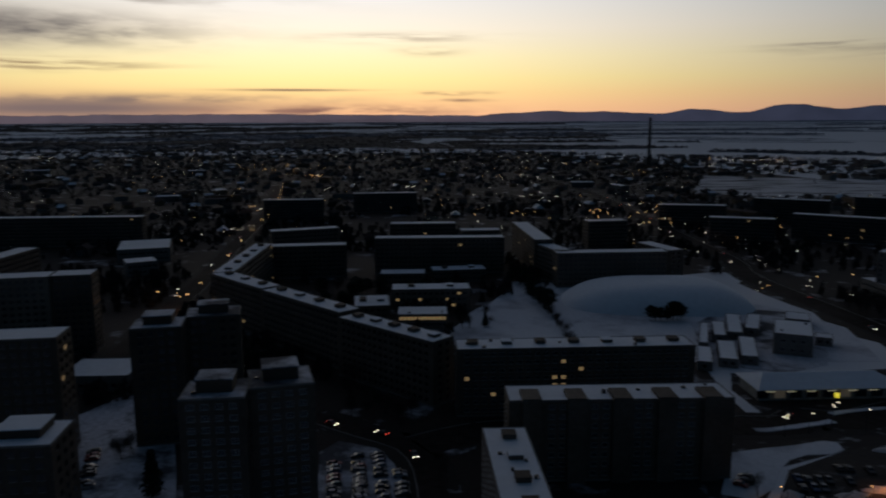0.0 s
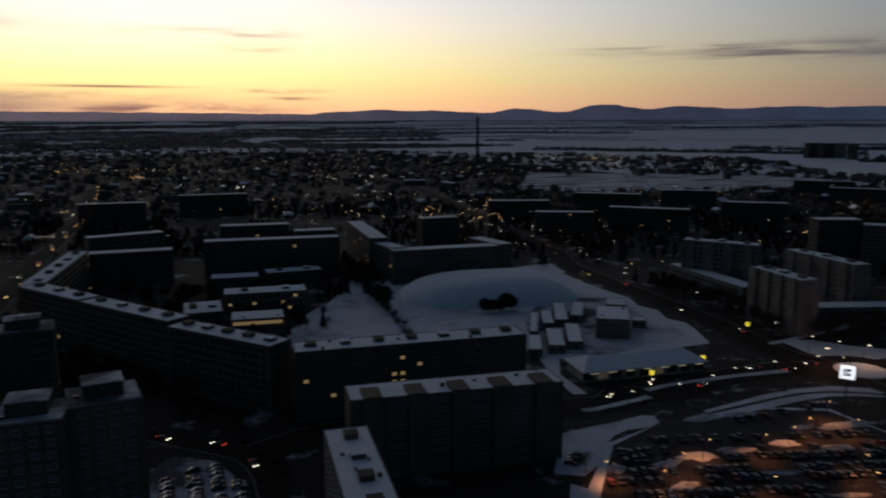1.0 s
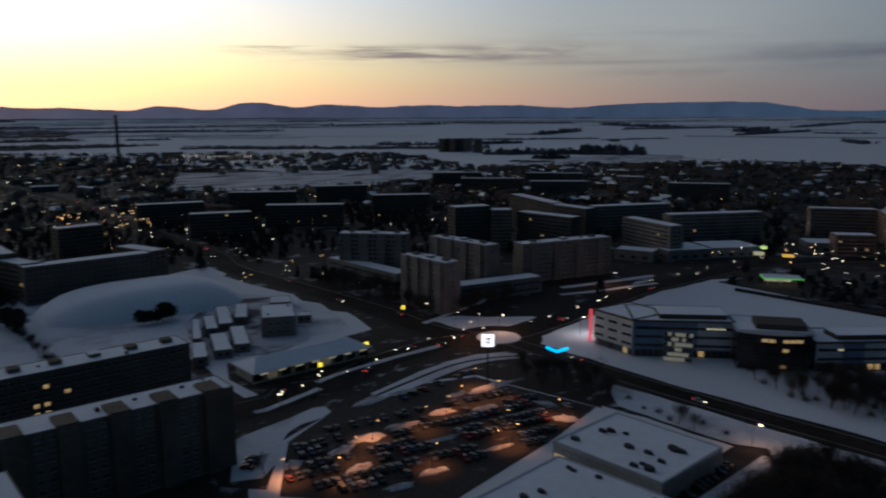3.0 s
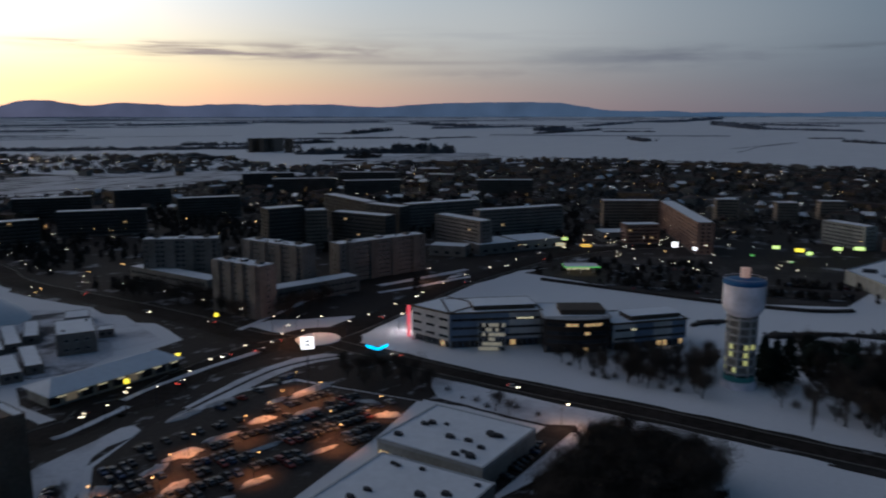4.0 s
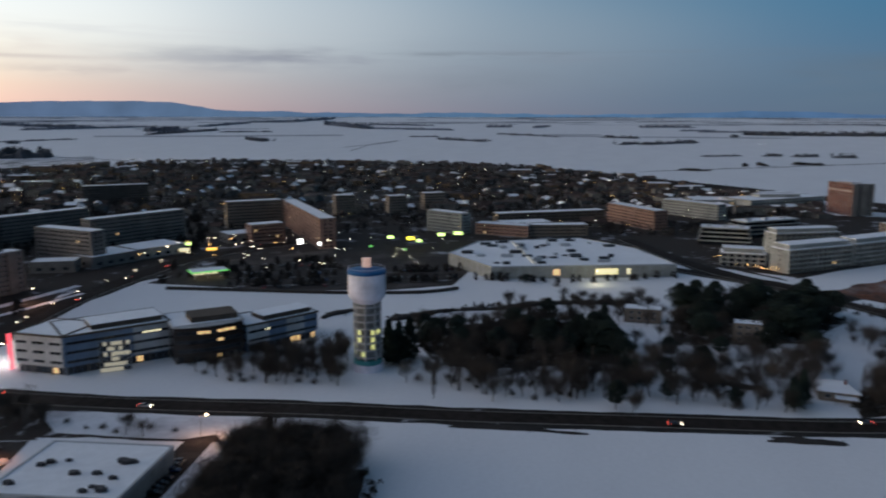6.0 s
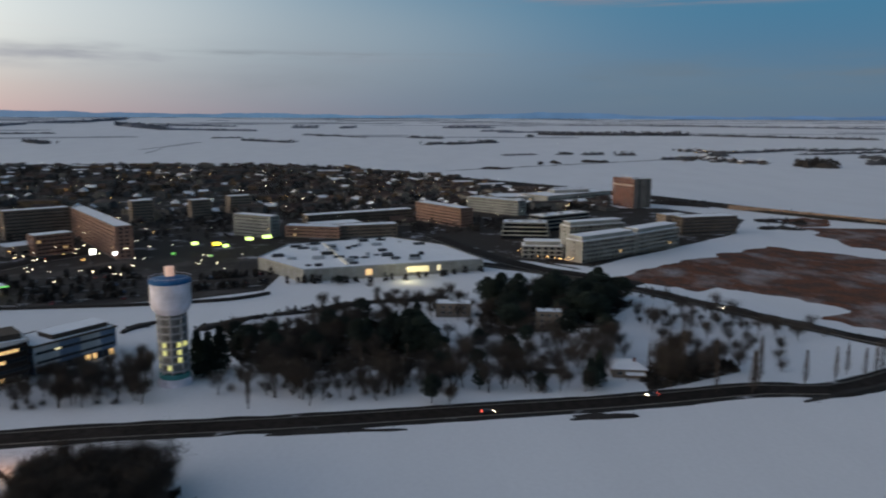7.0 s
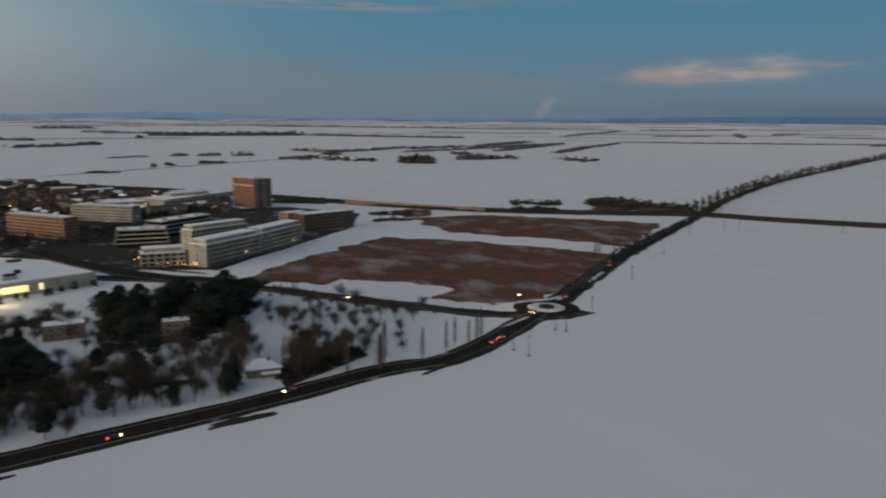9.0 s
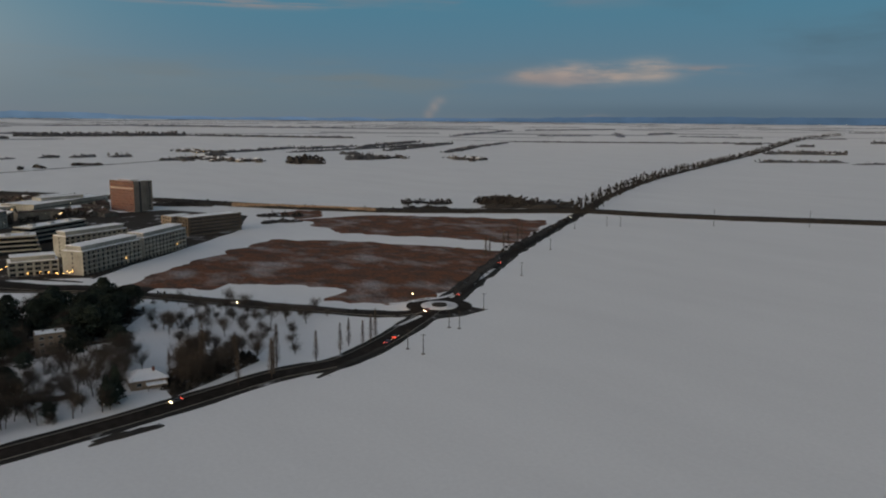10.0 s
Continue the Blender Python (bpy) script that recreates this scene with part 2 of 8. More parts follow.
panel_beige = mat("panel_beige", (0.225, 0.195, 0.172), 0.85, 0.22, 1.2, 0.01, big=9, each=0.12)
panel_dark = mat("panel_dark", (0.100, 0.078, 0.060), 0.85, 0.25, 1.2, 0.01, big=9, each=0.15)
panel_grey = mat("painted_panel", (0.150, 0.118, 0.092), 0.85, 0.25, 1.2, 0.01, big=9, each=0.15)
panel_warm = mat("panel_warm", (0.24, 0.19, 0.15), 0.85, 0.22, 1.2, 0.01, big=9, each=0.12)
panel_salmon = mat("panel_salmon", (0.31, 0.185, 0.14), 0.85, 0.2, 1.2, 0.01, big=9, each=0.1)
panel_white = mat("panel_white", (0.37, 0.365, 0.335), 0.8, 0.18, 1.2, 0.01, big=9, each=0.08)
panel_teal = mat("panel_teal", (0.082, 0.074, 0.066), 0.85, 0.25, 1.2, 0.01, big=9, each=0.12)
red_brick = mat("red_cladding", (0.24, 0.098, 0.068), 0.85, 0.25, 0.8, 0.01, big=7)
concrete = mat("concrete", (0.20, 0.185, 0.17), 0.85, 0.3, 0.8, 0.01)
dark_metal = mat("dark_metal", (0.05, 0.05, 0.055), 0.5, 0.25, 0.5, metal=0.4)
pale_metal = mat("pale_metal", (0.45, 0.46, 0.48), 0.45, 0.2, 0.5, metal=0.6)
glass_dark = mat("window_glass", (0.02, 0.024, 0.03), 0.12, 0.1, 0.5, spec=0.6, each=0.4)
frame_white = mat("window_frame", (0.34, 0.33, 0.32), 0.6, 0.1, 0.3)
lit_warm = lamp_mat("lit_window_warm", (1.0, 0.60, 0.20), 1.1)
lit_white = lamp_mat("lit_window_white", (1.0, 0.84, 0.45), 1.2)
lit_dim = lamp_mat("lit_window_dim", (1.0, 0.72, 0.36), 0.16)
lamp_orange = lamp_mat("sodium_lamp", (1.0, 0.45, 0.12), 15)
lamp_white = lamp_mat("white_lamp", (1.0, 0.76, 0.46), 15)
lamp_yellow = lamp_mat("yellow_sign_light", (1.0, 0.74, 0.02), 5)
lamp_green = lamp_mat("green_sign_light", (0.25, 1.0, 0.12), 1.1)
lamp_cyan = lamp_mat("cyan_strip_light", (0.02, 0.55, 1.0), 5)
sign_white = lamp_mat("white_sign_light", (1.0, 0.95, 0.85), 6)
car_head = lamp_mat("car_headlight", (1.0, 0.80, 0.50), 30)
car_tail = lamp_mat("car_tail_lamp", (1.0, 0.07, 0.03), 6)
shaft_glass = mat("shaft_glass", (0.16, 0.155, 0.15), 0.35, 0.2, 1.0, each=0.3)
brown_glass = mat("brown_glass", (0.035, 0.026, 0.022), 0.25, 0.15, 1.0, spec=0.4)
bark = mat("bark", (0.055, 0.046, 0.04), 0.95, 0.35, 0.3)
twig = mat("bare_twigs", (0.066, 0.053, 0.044), 0.95, 0.35, 2.0, each=0.35)
twig_tan = mat("tan_twigs", (0.115, 0.088, 0.070), 0.95, 0.35, 2.0, each=0.25)
twig_grey = mat("orchard_twigs", (0.080, 0.068, 0.060), 0.95, 0.35, 2.0, each=0.25)
needle = mat("needles", (0.022, 0.032, 0.024), 0.95, 0.4, 1.0, each=0.35)
far_wood = mat("far_wood", (0.042, 0.037, 0.034), 1.0, 0.4, 12.0)
stubble = patch_mat("stubble_field", (0.33, 0.34, 0.38), (0.55, 0.55, 0.58), 45, 0.40, 0.62, 2.0)
earth_bank = mat("earth_bank", (0.035, 0.030, 0.026), 0.95, 0.4, 3.0)
brush = mat("undergrowth", (0.045, 0.038, 0.032), 1.0, 0.4, 1.5)
# tree belts, paler and bluer the further off: haze put into their colour
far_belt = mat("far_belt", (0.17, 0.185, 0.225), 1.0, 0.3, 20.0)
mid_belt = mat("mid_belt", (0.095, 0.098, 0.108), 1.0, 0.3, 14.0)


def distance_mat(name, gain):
    """The far hills as a plain glowing backdrop, haze and dusk light put into the glow: warm below the afterglow, blue
    away from it.
    """
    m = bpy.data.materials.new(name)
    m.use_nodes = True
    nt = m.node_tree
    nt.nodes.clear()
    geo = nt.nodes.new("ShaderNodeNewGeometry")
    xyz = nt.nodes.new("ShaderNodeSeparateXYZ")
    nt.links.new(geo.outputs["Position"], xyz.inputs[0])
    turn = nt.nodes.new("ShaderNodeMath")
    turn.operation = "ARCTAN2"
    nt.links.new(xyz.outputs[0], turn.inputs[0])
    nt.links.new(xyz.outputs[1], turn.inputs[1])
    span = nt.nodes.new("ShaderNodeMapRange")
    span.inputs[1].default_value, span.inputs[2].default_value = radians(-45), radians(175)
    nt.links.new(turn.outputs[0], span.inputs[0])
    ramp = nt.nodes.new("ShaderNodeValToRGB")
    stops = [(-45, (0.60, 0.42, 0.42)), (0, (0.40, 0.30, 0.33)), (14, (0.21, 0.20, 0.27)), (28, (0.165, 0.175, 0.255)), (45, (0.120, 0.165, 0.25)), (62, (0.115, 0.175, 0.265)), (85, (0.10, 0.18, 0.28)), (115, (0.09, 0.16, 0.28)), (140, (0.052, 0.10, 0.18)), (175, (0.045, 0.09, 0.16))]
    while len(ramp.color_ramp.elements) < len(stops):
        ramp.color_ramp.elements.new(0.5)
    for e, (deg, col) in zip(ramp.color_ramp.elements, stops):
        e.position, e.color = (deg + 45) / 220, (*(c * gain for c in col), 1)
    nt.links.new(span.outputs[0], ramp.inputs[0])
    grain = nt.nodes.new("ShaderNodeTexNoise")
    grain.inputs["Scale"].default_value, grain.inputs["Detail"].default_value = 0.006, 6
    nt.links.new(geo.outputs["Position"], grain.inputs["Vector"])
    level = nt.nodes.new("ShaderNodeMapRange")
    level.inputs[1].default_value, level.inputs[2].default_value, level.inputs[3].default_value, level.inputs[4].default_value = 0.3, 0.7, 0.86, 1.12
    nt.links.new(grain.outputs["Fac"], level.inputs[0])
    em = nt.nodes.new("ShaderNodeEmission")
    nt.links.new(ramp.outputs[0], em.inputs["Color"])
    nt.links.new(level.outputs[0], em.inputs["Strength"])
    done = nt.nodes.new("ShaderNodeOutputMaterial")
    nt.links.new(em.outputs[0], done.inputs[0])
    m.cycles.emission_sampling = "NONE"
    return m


# both ridges glow in haze colours; no light falls on them
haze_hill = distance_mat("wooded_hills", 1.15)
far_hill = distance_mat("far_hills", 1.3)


# ---- building bits ----
class Mesh:
    """Gathers faces, then makes one mesh of them."""

    def __init__(self):
        self.v, self.f, self.m = [], [], []

    def face(self, pts, m=0):
        n = len(self.v)
        self.v += [tuple(p) for p in pts]
        self.f.append(tuple(range(n, n + len(pts))))
        self.m.append(m)

    def box(self, x0, x1, y0, y1, z0, z1, m=0, top=None):
        n = len(self.v)
        self.v += [(x, y, z) for z in (z0, z1) for x, y in ((x0, y0), (x1, y0), (x1, y1), (x0, y1))]
        self.f += [(n + a, n + b, n + c, n + d) for a, b, c, d in ((3, 2, 1, 0), (4, 5, 6, 7), (0, 1, 5, 4), (1, 2, 6, 5), (2, 3, 7, 6), (3, 0, 4, 7))]
        self.m += [m, m if top is None else top, m, m, m, m]

    def prism(self, poly, z0, z1, m=0, top=None):
        n, k = len(self.v), len(poly)
        self.v += [(x, y, z0) for x, y in poly] + [(x, y, z1) for x, y in poly]
        self.f += [tuple(range(n + k - 1, n - 1, -1)), tuple(range(n + k, n + 2 * k))]
        self.f += [(n + i, n + (i + 1) % k, n + k + (i + 1) % k, n + k + i) for i in range(k)]
        self.m += [m, m if top is None else top] + [m] * k

    def tube(self, a, b, r0, r1, sides=6, m=0, cap=True):
        a, b = Vector(a), Vector(b)
        d = (b - a).normalized()
        u = d.orthogonal().normalized()
        w = d.cross(u)
        n = len(self.v)
        for c, r in ((a, r0), (b, r1)):
            for i in range(sides):
                t = 2 * math.pi * i / sides
                self.v.append(tuple(c + (u * math.cos(t) + w * math.sin(t)) * r))
        self.f += [(n + i, n + (i + 1) % sides, n + sides + (i + 1) % sides, n + sides + i) for i in range(sides)]
        self.m += [m] * sides
        if cap:
            self.f += [tuple(range(n + sides - 1, n - 1, -1)), tuple(range(n + sides, n + 2 * sides))]
            self.m += [m, m]

    def lathe(self, profile, sides=24, m=0, at=(0, 0)):
        """A turned form from (radius, height) rows."""
        n = len(self.v)
        for r, z in profile:
            for i in range(sides):
                t = 2 * math.pi * i / sides
                self.v.append((at[0] + r * math.cos(t), at[1] + r * math.sin(t), z))
        for k in range(len(profile) - 1):
            for i in range(sides):
                j = (i + 1) % sides
                self.f.append((n + k * sides + i, n + k * sides + j, n + (k + 1) * sides + j, n + (k + 1) * sides + i))
                self.m.append(m)

    def done(self, name, mats):
        me = bpy.data.meshes.new(name)
        me.from_pydata(self.v, [], self.f)
        mats = mats if isinstance(mats, (list, tuple)) else [mats]
        for k in mats:
            me.materials.append(k)
        me.polygons.foreach_set("material_index", self.m)
        me.update()
        return me


def part(name, mesh, mats, parent, label="", m=None, kind=""):
    """One mesh as a part under a thing or a part."""
    me = mesh.done(name, mats) if isinstance(mesh, Mesh) else mesh
    ob = new(name, me)
    ob.parent = parent
    if m is not None:
        ob.matrix_basis = m
    return tagged(ob, label, kind=kind)


def thing(name, m, label, category, group=""):
    ob = new(name)
    ob.empty_display_size = 1
    ob.matrix_basis = m
    return tagged(ob, label, category, group)


def solid(name, mesh, mats, label, category, m=None, group="", kind=""):
    ob = new(name, mesh.done(name, mats) if isinstance(mesh, Mesh) else mesh)
    if m is not None:
        ob.matrix_basis = m
    return tagged(ob, label, category, group, kind)


def ground_z(r):
    """The plain is flat and lifts gently towards the far hills."""
    return 90 * min(1.0, max(0.0, (r - 2400) / 2300)) ** 1.35


def at_ground(x, y):
    return ground_z(math.hypot(x, y))


# ---- ground, far hills, roads ----
def build_ground():
    m = Mesh()
    radii = [0, 40, 120, 250, 450, 700, 1000, 1400, 1900, 2400] + [2400 + 2400 * i / 30 for i in range(1, 31)]
    sides = 144
    m.v = [(0, 0, 0)] + [(r * math.sin(2 * math.pi * i / sides), r * math.cos(2 * math.pi * i / sides), ground_z(r)) for r in radii[1:] for i in range(sides)]
    m.f = [(0, 1 + (i + 1) % sides, 1 + i) for i in range(sides)]
    for k in range(len(radii) - 2):
        a = 1 + k * sides
        m.f += [(a + i, a + (i + 1) % sides, a + sides + (i + 1) % sides, a + sides + i) for i in range(sides)]
    m.m = [0] * len(m.f)
    me = m.done("ground", snow)
    me.flip_normals()
    me.polygons.foreach_set("use_smooth", [True] * len(me.polygons))
    tagged(new("ground", me), "flat snow-covered plain reaching the hills", "ground", kind="structure")


build_ground()


def ridge(name, radius, base, peaks, col, label):
    """A far ridge; peaks are (azimuth, width, height above eye level in degrees)."""
    m = Mesh()
    steps = 900
    rows = 5
    for i in range(steps + 1):
        a = 2 * math.pi * i / steps
        deg = (math.degrees(a) + 180) % 360 - 180
        h = base + sum(hh * math.exp(-abs((deg - p) / w) ** 2.6) for p, w, hh in peaks)
        h += 0.10 * noise.noise((deg * 0.45, radius, 0)) + 0.05 * noise.noise((deg * 1.5, radius, 3)) + 0.02 * noise.noise((deg * 5.0, radius, 6))
        top = EYE + math.tan(radians(h)) * radius
        for k in range(rows):
            f = k / (rows - 1)
            r = radius - 60 * (1 - f) + 22 * noise.noise((deg * 0.9, f * 3, radius))
            m.v.append((r * math.sin(a), r * math.cos(a), 60 + (top - 60) * f))
    for i in range(steps):
        for k in range(rows - 1):
            a = i * rows + k
            m.f.append((a, a + rows, a + rows + 1, a + 1))
    m.m = [0] * len(m.f)
    tagged(new(name, m.done(name, col)), label, "hills", kind="structure")


PEAKS_NEAR = [(33, 33, 0.50), (6, 3.2, 0.32), (11, 3, 0.25), (18.2, 1.7, 0.32), (24.2, 2.0, 0.52), (29.5, 2.8, 0.36), (36.5, 3.4, 0.30), (42.5, 3.2, 0.30), (47, 2.5, 0.12), (51, 2.6, 0.36), (56.8, 4.4, 0.62), (61, 2.6, 0.22), (70, 9, 0.12), (82, 4, 0.18), (96, 4, 0.16), (103, 5, 0.32), (112, 8, 0.05)]
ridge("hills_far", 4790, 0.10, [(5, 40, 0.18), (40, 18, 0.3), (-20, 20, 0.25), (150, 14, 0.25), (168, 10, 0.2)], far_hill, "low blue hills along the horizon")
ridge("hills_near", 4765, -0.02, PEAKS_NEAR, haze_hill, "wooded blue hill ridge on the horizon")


def smooth_line(pts, step=12.0):
    """A smooth line through a few places on the plan."""
    p = [Vector(q) for q in pts]
    p = [p[0] * 2 - p[1]] + p + [p[-1] * 2 - p[-2]]
    out = []
    for i in range(1, len(p) - 2):
        n = max(2, int((p[i + 1] - p[i]).length / step))
        for k in range(n):
            t = k / n
            out.append(0.5 * (2 * p[i] + (p[i + 1] - p[i - 1]) * t + (2 * p[i - 1] - 5 * p[i] + 4 * p[i + 1] - p[i + 2]) * t * t + (3 * p[i] - p[i - 1] - 3 * p[i + 1] + p[i + 2]) * t ** 3))
    return out + [p[-2]]


def ribbon(name, pts, width, height, col, label, category="road", wobble=0.0, lift=0.0, shift=0.0):
    """A strip of ground along a line, with a thickness."""
    line = smooth_line(pts, 5.0 if wobble else 12.0)
    m = Mesh()
    for i, p in enumerate(line):
        d = (line[min(i + 1, len(line) - 1)] - line[max(i - 1, 0)]).normalized()
        side = Vector((d.y, -d.x))
        for s, h in ((-1, 0), (-1, 1), (1, 1), (1, 0)):
            w = width / 2 + wobble * (noise.noise((p.x * 0.06, p.y * 0.06, s * 5.0)) + 0.5 * noise.noise((p.x * 0.27, p.y * 0.27, s * 9.0)))
            q = p + side * (s * (w + (0.6 + lift * 1.5 if h == 0 else 0)) + shift)
            m.v.append((q.x, q.y, at_ground(q.x, q.y) + (height + lift if h else -0.2)))
    for i in range(len(line) - 1):
        for k in range(3):
            m.f.append((4 * i + k, 4 * i + k + 1, 4 * i + k + 5, 4 * i + k + 4))
    m.m = [0] * len(m.f)
    return tagged(new(name, m.done(name, col)), label, category, kind="structure")


def lines(name, pts, width, height, col, shift, label, dash=0.0, lift=0.0):
    """A painted line or a kerb beside a road's middle line."""
    line = smooth_line(pts, dash or 12.0)
    m = Mesh()
    for i in range(len(line) - 1):
        if dash and i % 2:
            continue
        d = (line[i + 1] - line[i]).normalized()
        side = Vector((d.y, -d.x))
        a, b = line[i] + side * shift, line[i + 1] + side * shift
        q = [a - side * width / 2, a + side * width / 2, b + side * width / 2, b - side * width / 2]
        m.prism([(v.x, v.y) for v in q], at_ground(a.x, a.y) + lift, at_ground(a.x, a.y) + height + lift)
    return tagged(new(name, m.done(name, col)), label, "road marking" if dash else "kerb", kind="structure")


def area(name, pts, height, col, label, category="ground", rough=0.0, step=14.0):
    """A sheet of ground within an outline, with a slightly uneven edge."""
    p = [Vector(q) for q in pts]
    edge = []
    for i in range(len(p)):
        a, b = p[i], p[(i + 1) % len(p)]
        n = max(1, int((b - a).length / step))
        for k in range(n):
            q = a.lerp(b, k / n)
            if rough:
                q = q + Vector((noise.noise((q.x * 0.05, q.y * 0.05, 1)), noise.noise((q.x * 0.05, q.y * 0.05, 7)))) * rough
                q = q + Vector((noise.noise((q.x * 0.21, q.y * 0.21, 3)), noise.noise((q.x * 0.21, q.y * 0.21, 9)))) * rough * 0.4
            edge.append((q.x, q.y))
    bm = bmesh.new()
    low = [bm.verts.new((x, y, -0.2)) for x, y in edge]
    top = [bm.verts.new((x, y, height)) for x, y in edge]
    bm.faces.new(top)
    for i in range(len(edge)):
        j = (i + 1) % len(edge)
        bm.faces.new((low[i], low[j], top[j], top[i]))
    bmesh.ops.recalc_face_normals(bm, faces=bm.faces)
    bmesh.ops.triangulate(bm, faces=[f for f in bm.faces if len(f.verts) > 4])
    me = bpy.data.meshes.new(name)
    bm.to_mesh(me)
    bm.free()
    me.materials.append(col)
    return tagged(new(name, me), label, category, kind="structure")


ROUNDABOUT = (226.9, 250.6)
OUTER_ROUNDABOUT = (311.6, -259.5)
MAIN_ROAD = [ROUNDABOUT, (228.0, 199.7), (231.3, 147.2), (237.8, 89.8), (241.6, 36.6), (247.7, -20.0), (254.3, -81.2), (263.7, -137.7), (261.6, -164.4), (278.2, -202.8), OUTER_ROUNDABOUT]
OUT_ROAD = [OUTER_ROUNDABOUT, (341.7, -308.2), (398.8, -396.9), (465.1, -512.2), (544.5, -657.7), (649, -841), (799, -1160), (962, -1587), (1186, -2196), (1463, -3090), (1494, -3565)]
WEST_ROAD = [ROUNDABOUT, (204.2, 260.0), (160.8, 253.5), (138.2, 243.0), (122.2, 246.9), (115.2, 240.1), (99.9, 239.3), (77.8, 240.5), (40.1, 239.0), (11.9, 235.1), (-8.0, 224.3)]
NORTH_ROAD = [ROUNDABOUT, (211.4, 273.3), (210.7, 327.1), (205.4, 393.2), (197.4, 463.9), (197.8, 497.8), (206.3, 542.2), (205.7, 677.4), (206.9, 852.5), (203.8, 1072.5), (170.0, 1303.5)]
EAST_ROAD = [ROUNDABOUT, (248.9, 251.9), (299.3, 261.0), (351.5, 271.0), (409.1, 273.3), (472.8, 271.4), (531.6, 249.7), (592.7, 212.5), (680.8, 217.6)]
LEFT_ROAD = [(-139.8, 310.9), (-147.7, 401.2), (-152.0, 462.9), (-167.1, 587.6), (-180.7, 714.2), (-199.1, 867.0), (-258.1, 1188.4)]
FIELD_ROAD = [(520.9, -53.1), (475.6, -107.7), (433.4, -143.0), (364.1, -189.5), (311.3, -230.4), OUTER_ROUNDABOUT]
APT_ROAD = [(635.6, -36.1), (548.6, -68.6), (500.5, -93.3), (469.4, -124.1), (441.7, -148.1)]
BYPASS = [(1210, -25), (1034, -222), (1209.8, -121.1), (1081.3, -232.5), (933.7, -327.8), (791.3, -407.6), (683.1, -489.6), (611.9, -576.5), (548.0, -661.8), (479.8, -700.1), (409.3, -745.7), (318.8, -816.9), (228.1, -885.3)]
LOT_ROAD = [(-46.8, 250.2), (-26.8, 235.5), (-11.5, 224.4), (-5.0, 208.7), (-2.3, 185.7)]

# town floor: dark, trodden and built-up ground under the streets and gardens
area("town_floor_west", [(-196.6, 192.8), (-647.0, 674.0), (-2120, 2443), (-950, 2680), (-339, 2834), (143, 2627), (394, 2107), (611, 1362), (735, 1001), (825, 892), (1239, 911), (1469, 874), (1580, 295), (1148, -144), (1159, -178), (915.9, -266.7), (575.1, -133.4), (542.1, -59.5), (497.3, 83.0), (462.0, 233.8), (374.6, 288.7), (286.0, 249.6), (234.0, 296.1), (199.2, 289.4), (181.8, 460.8), (202.2, 500.4), (40.9, 467.5), (3.9, 333.7), (2.1, 191.1)], 0.04, town_floor, "dark trodden town ground with patches of snow", "ground", 6)
area("block_yard", [(4.0, 301.5), (106.6, 307.6), (103.0, 251.1), (67.8, 164.0), (-2.8, 164.5), (0.8, 220.2)], 0.045, town_floor, "dark trodden ground between apartment blocks", "ground", 2)
area("apartment_yard", [(538.9, -64.2), (705.5, -94.3), (847.0, -173.4), (830.8, -304.3), (735.0, -351.4), (641.5, -297.9), (558.4, -202.8), (502.6, -133.7)], 0.05, town_floor, "dark paving and trodden snow round new apartments", "ground", 2)
area("school_yard", [(18.5, 402.1), (48.4, 438.7), (61.2, 401.4), (53.1, 337.4), (-1.2, 332.0), (2.8, 357.3)], 0.07, lawn_snow, "wide untouched snow of a school yard", "ground", 3)
area("north_lawn", [(51.8, 337.4), (65.7, 421.1), (170.9, 412.5), (196.3, 359.4), (182.9, 306.6), (107.7, 307.6), (114.5, 335.6)], 0.07, lawn_snow, "snowy lawn round the mound", "ground", 3)
area("parking_lot", [(81.8, 176.7), (99.4, 206.7), (125.4, 221.3), (156.0, 225.3), (184.2, 216.4), (196.9, 166.8), (166.5, 157.3), (113.4, 145.2)], 0.10, lot_slush, "wet asphalt of a shop car park", "parking lot")
area("lot_verge", [(74.4, 192.4), (87.6, 218.5), (97.4, 221.4), (108.2, 223.7), (119.1, 227.0), (122.9, 225.2), (122.3, 220.3), (117.2, 217.3), (109.4, 216.7), (102.7, 213.1), (96.2, 205.5), (90.4, 195.8), (82.2, 189.0)], 0.13, lawn_snow, "curved snowy verge beside the car park", "ground", 0.6)
area("road_lawn", [(142.0, 226.3), (155.9, 230.5), (171.1, 235.1), (187.7, 238.2), (202.8, 238.0), (214.5, 233.0), (218.2, 227.0), (214.4, 223.1), (205.5, 226.7), (194.5, 228.3), (178.9, 227.2), (161.9, 222.7), (144.5, 219.2)], 0.13, lawn_snow, "snowy strip between road and car park", "ground", 1.2)
area("street_ground", [(70.5, 192.0), (86.4, 231.2), (108.7, 245.2), (132.3, 249.0), (164.7, 253.1), (205.7, 260.7), (225.4, 226.7), (222.2, 200.6), (206.4, 174.9), (197.8, 164.4), (185.9, 218.4), (157.4, 227.2), (125.4, 221.3), (98.2, 207.9), (80.5, 182.1)], 0.05, street_slush, "dark wet street ground beside the car park", "ground", 1)
area("market_ground", [(107.8, 273.5), (109.4, 246.7), (135.3, 246.0), (170.4, 253.4), (206.6, 259.8), (214.8, 282.8), (214.5, 325.1), (196.0, 324.9), (188.6, 298.2), (137.4, 290.7), (114.0, 292.1)], 0.075, street_slush, "dark wet ground round the market hall", "ground", 1)
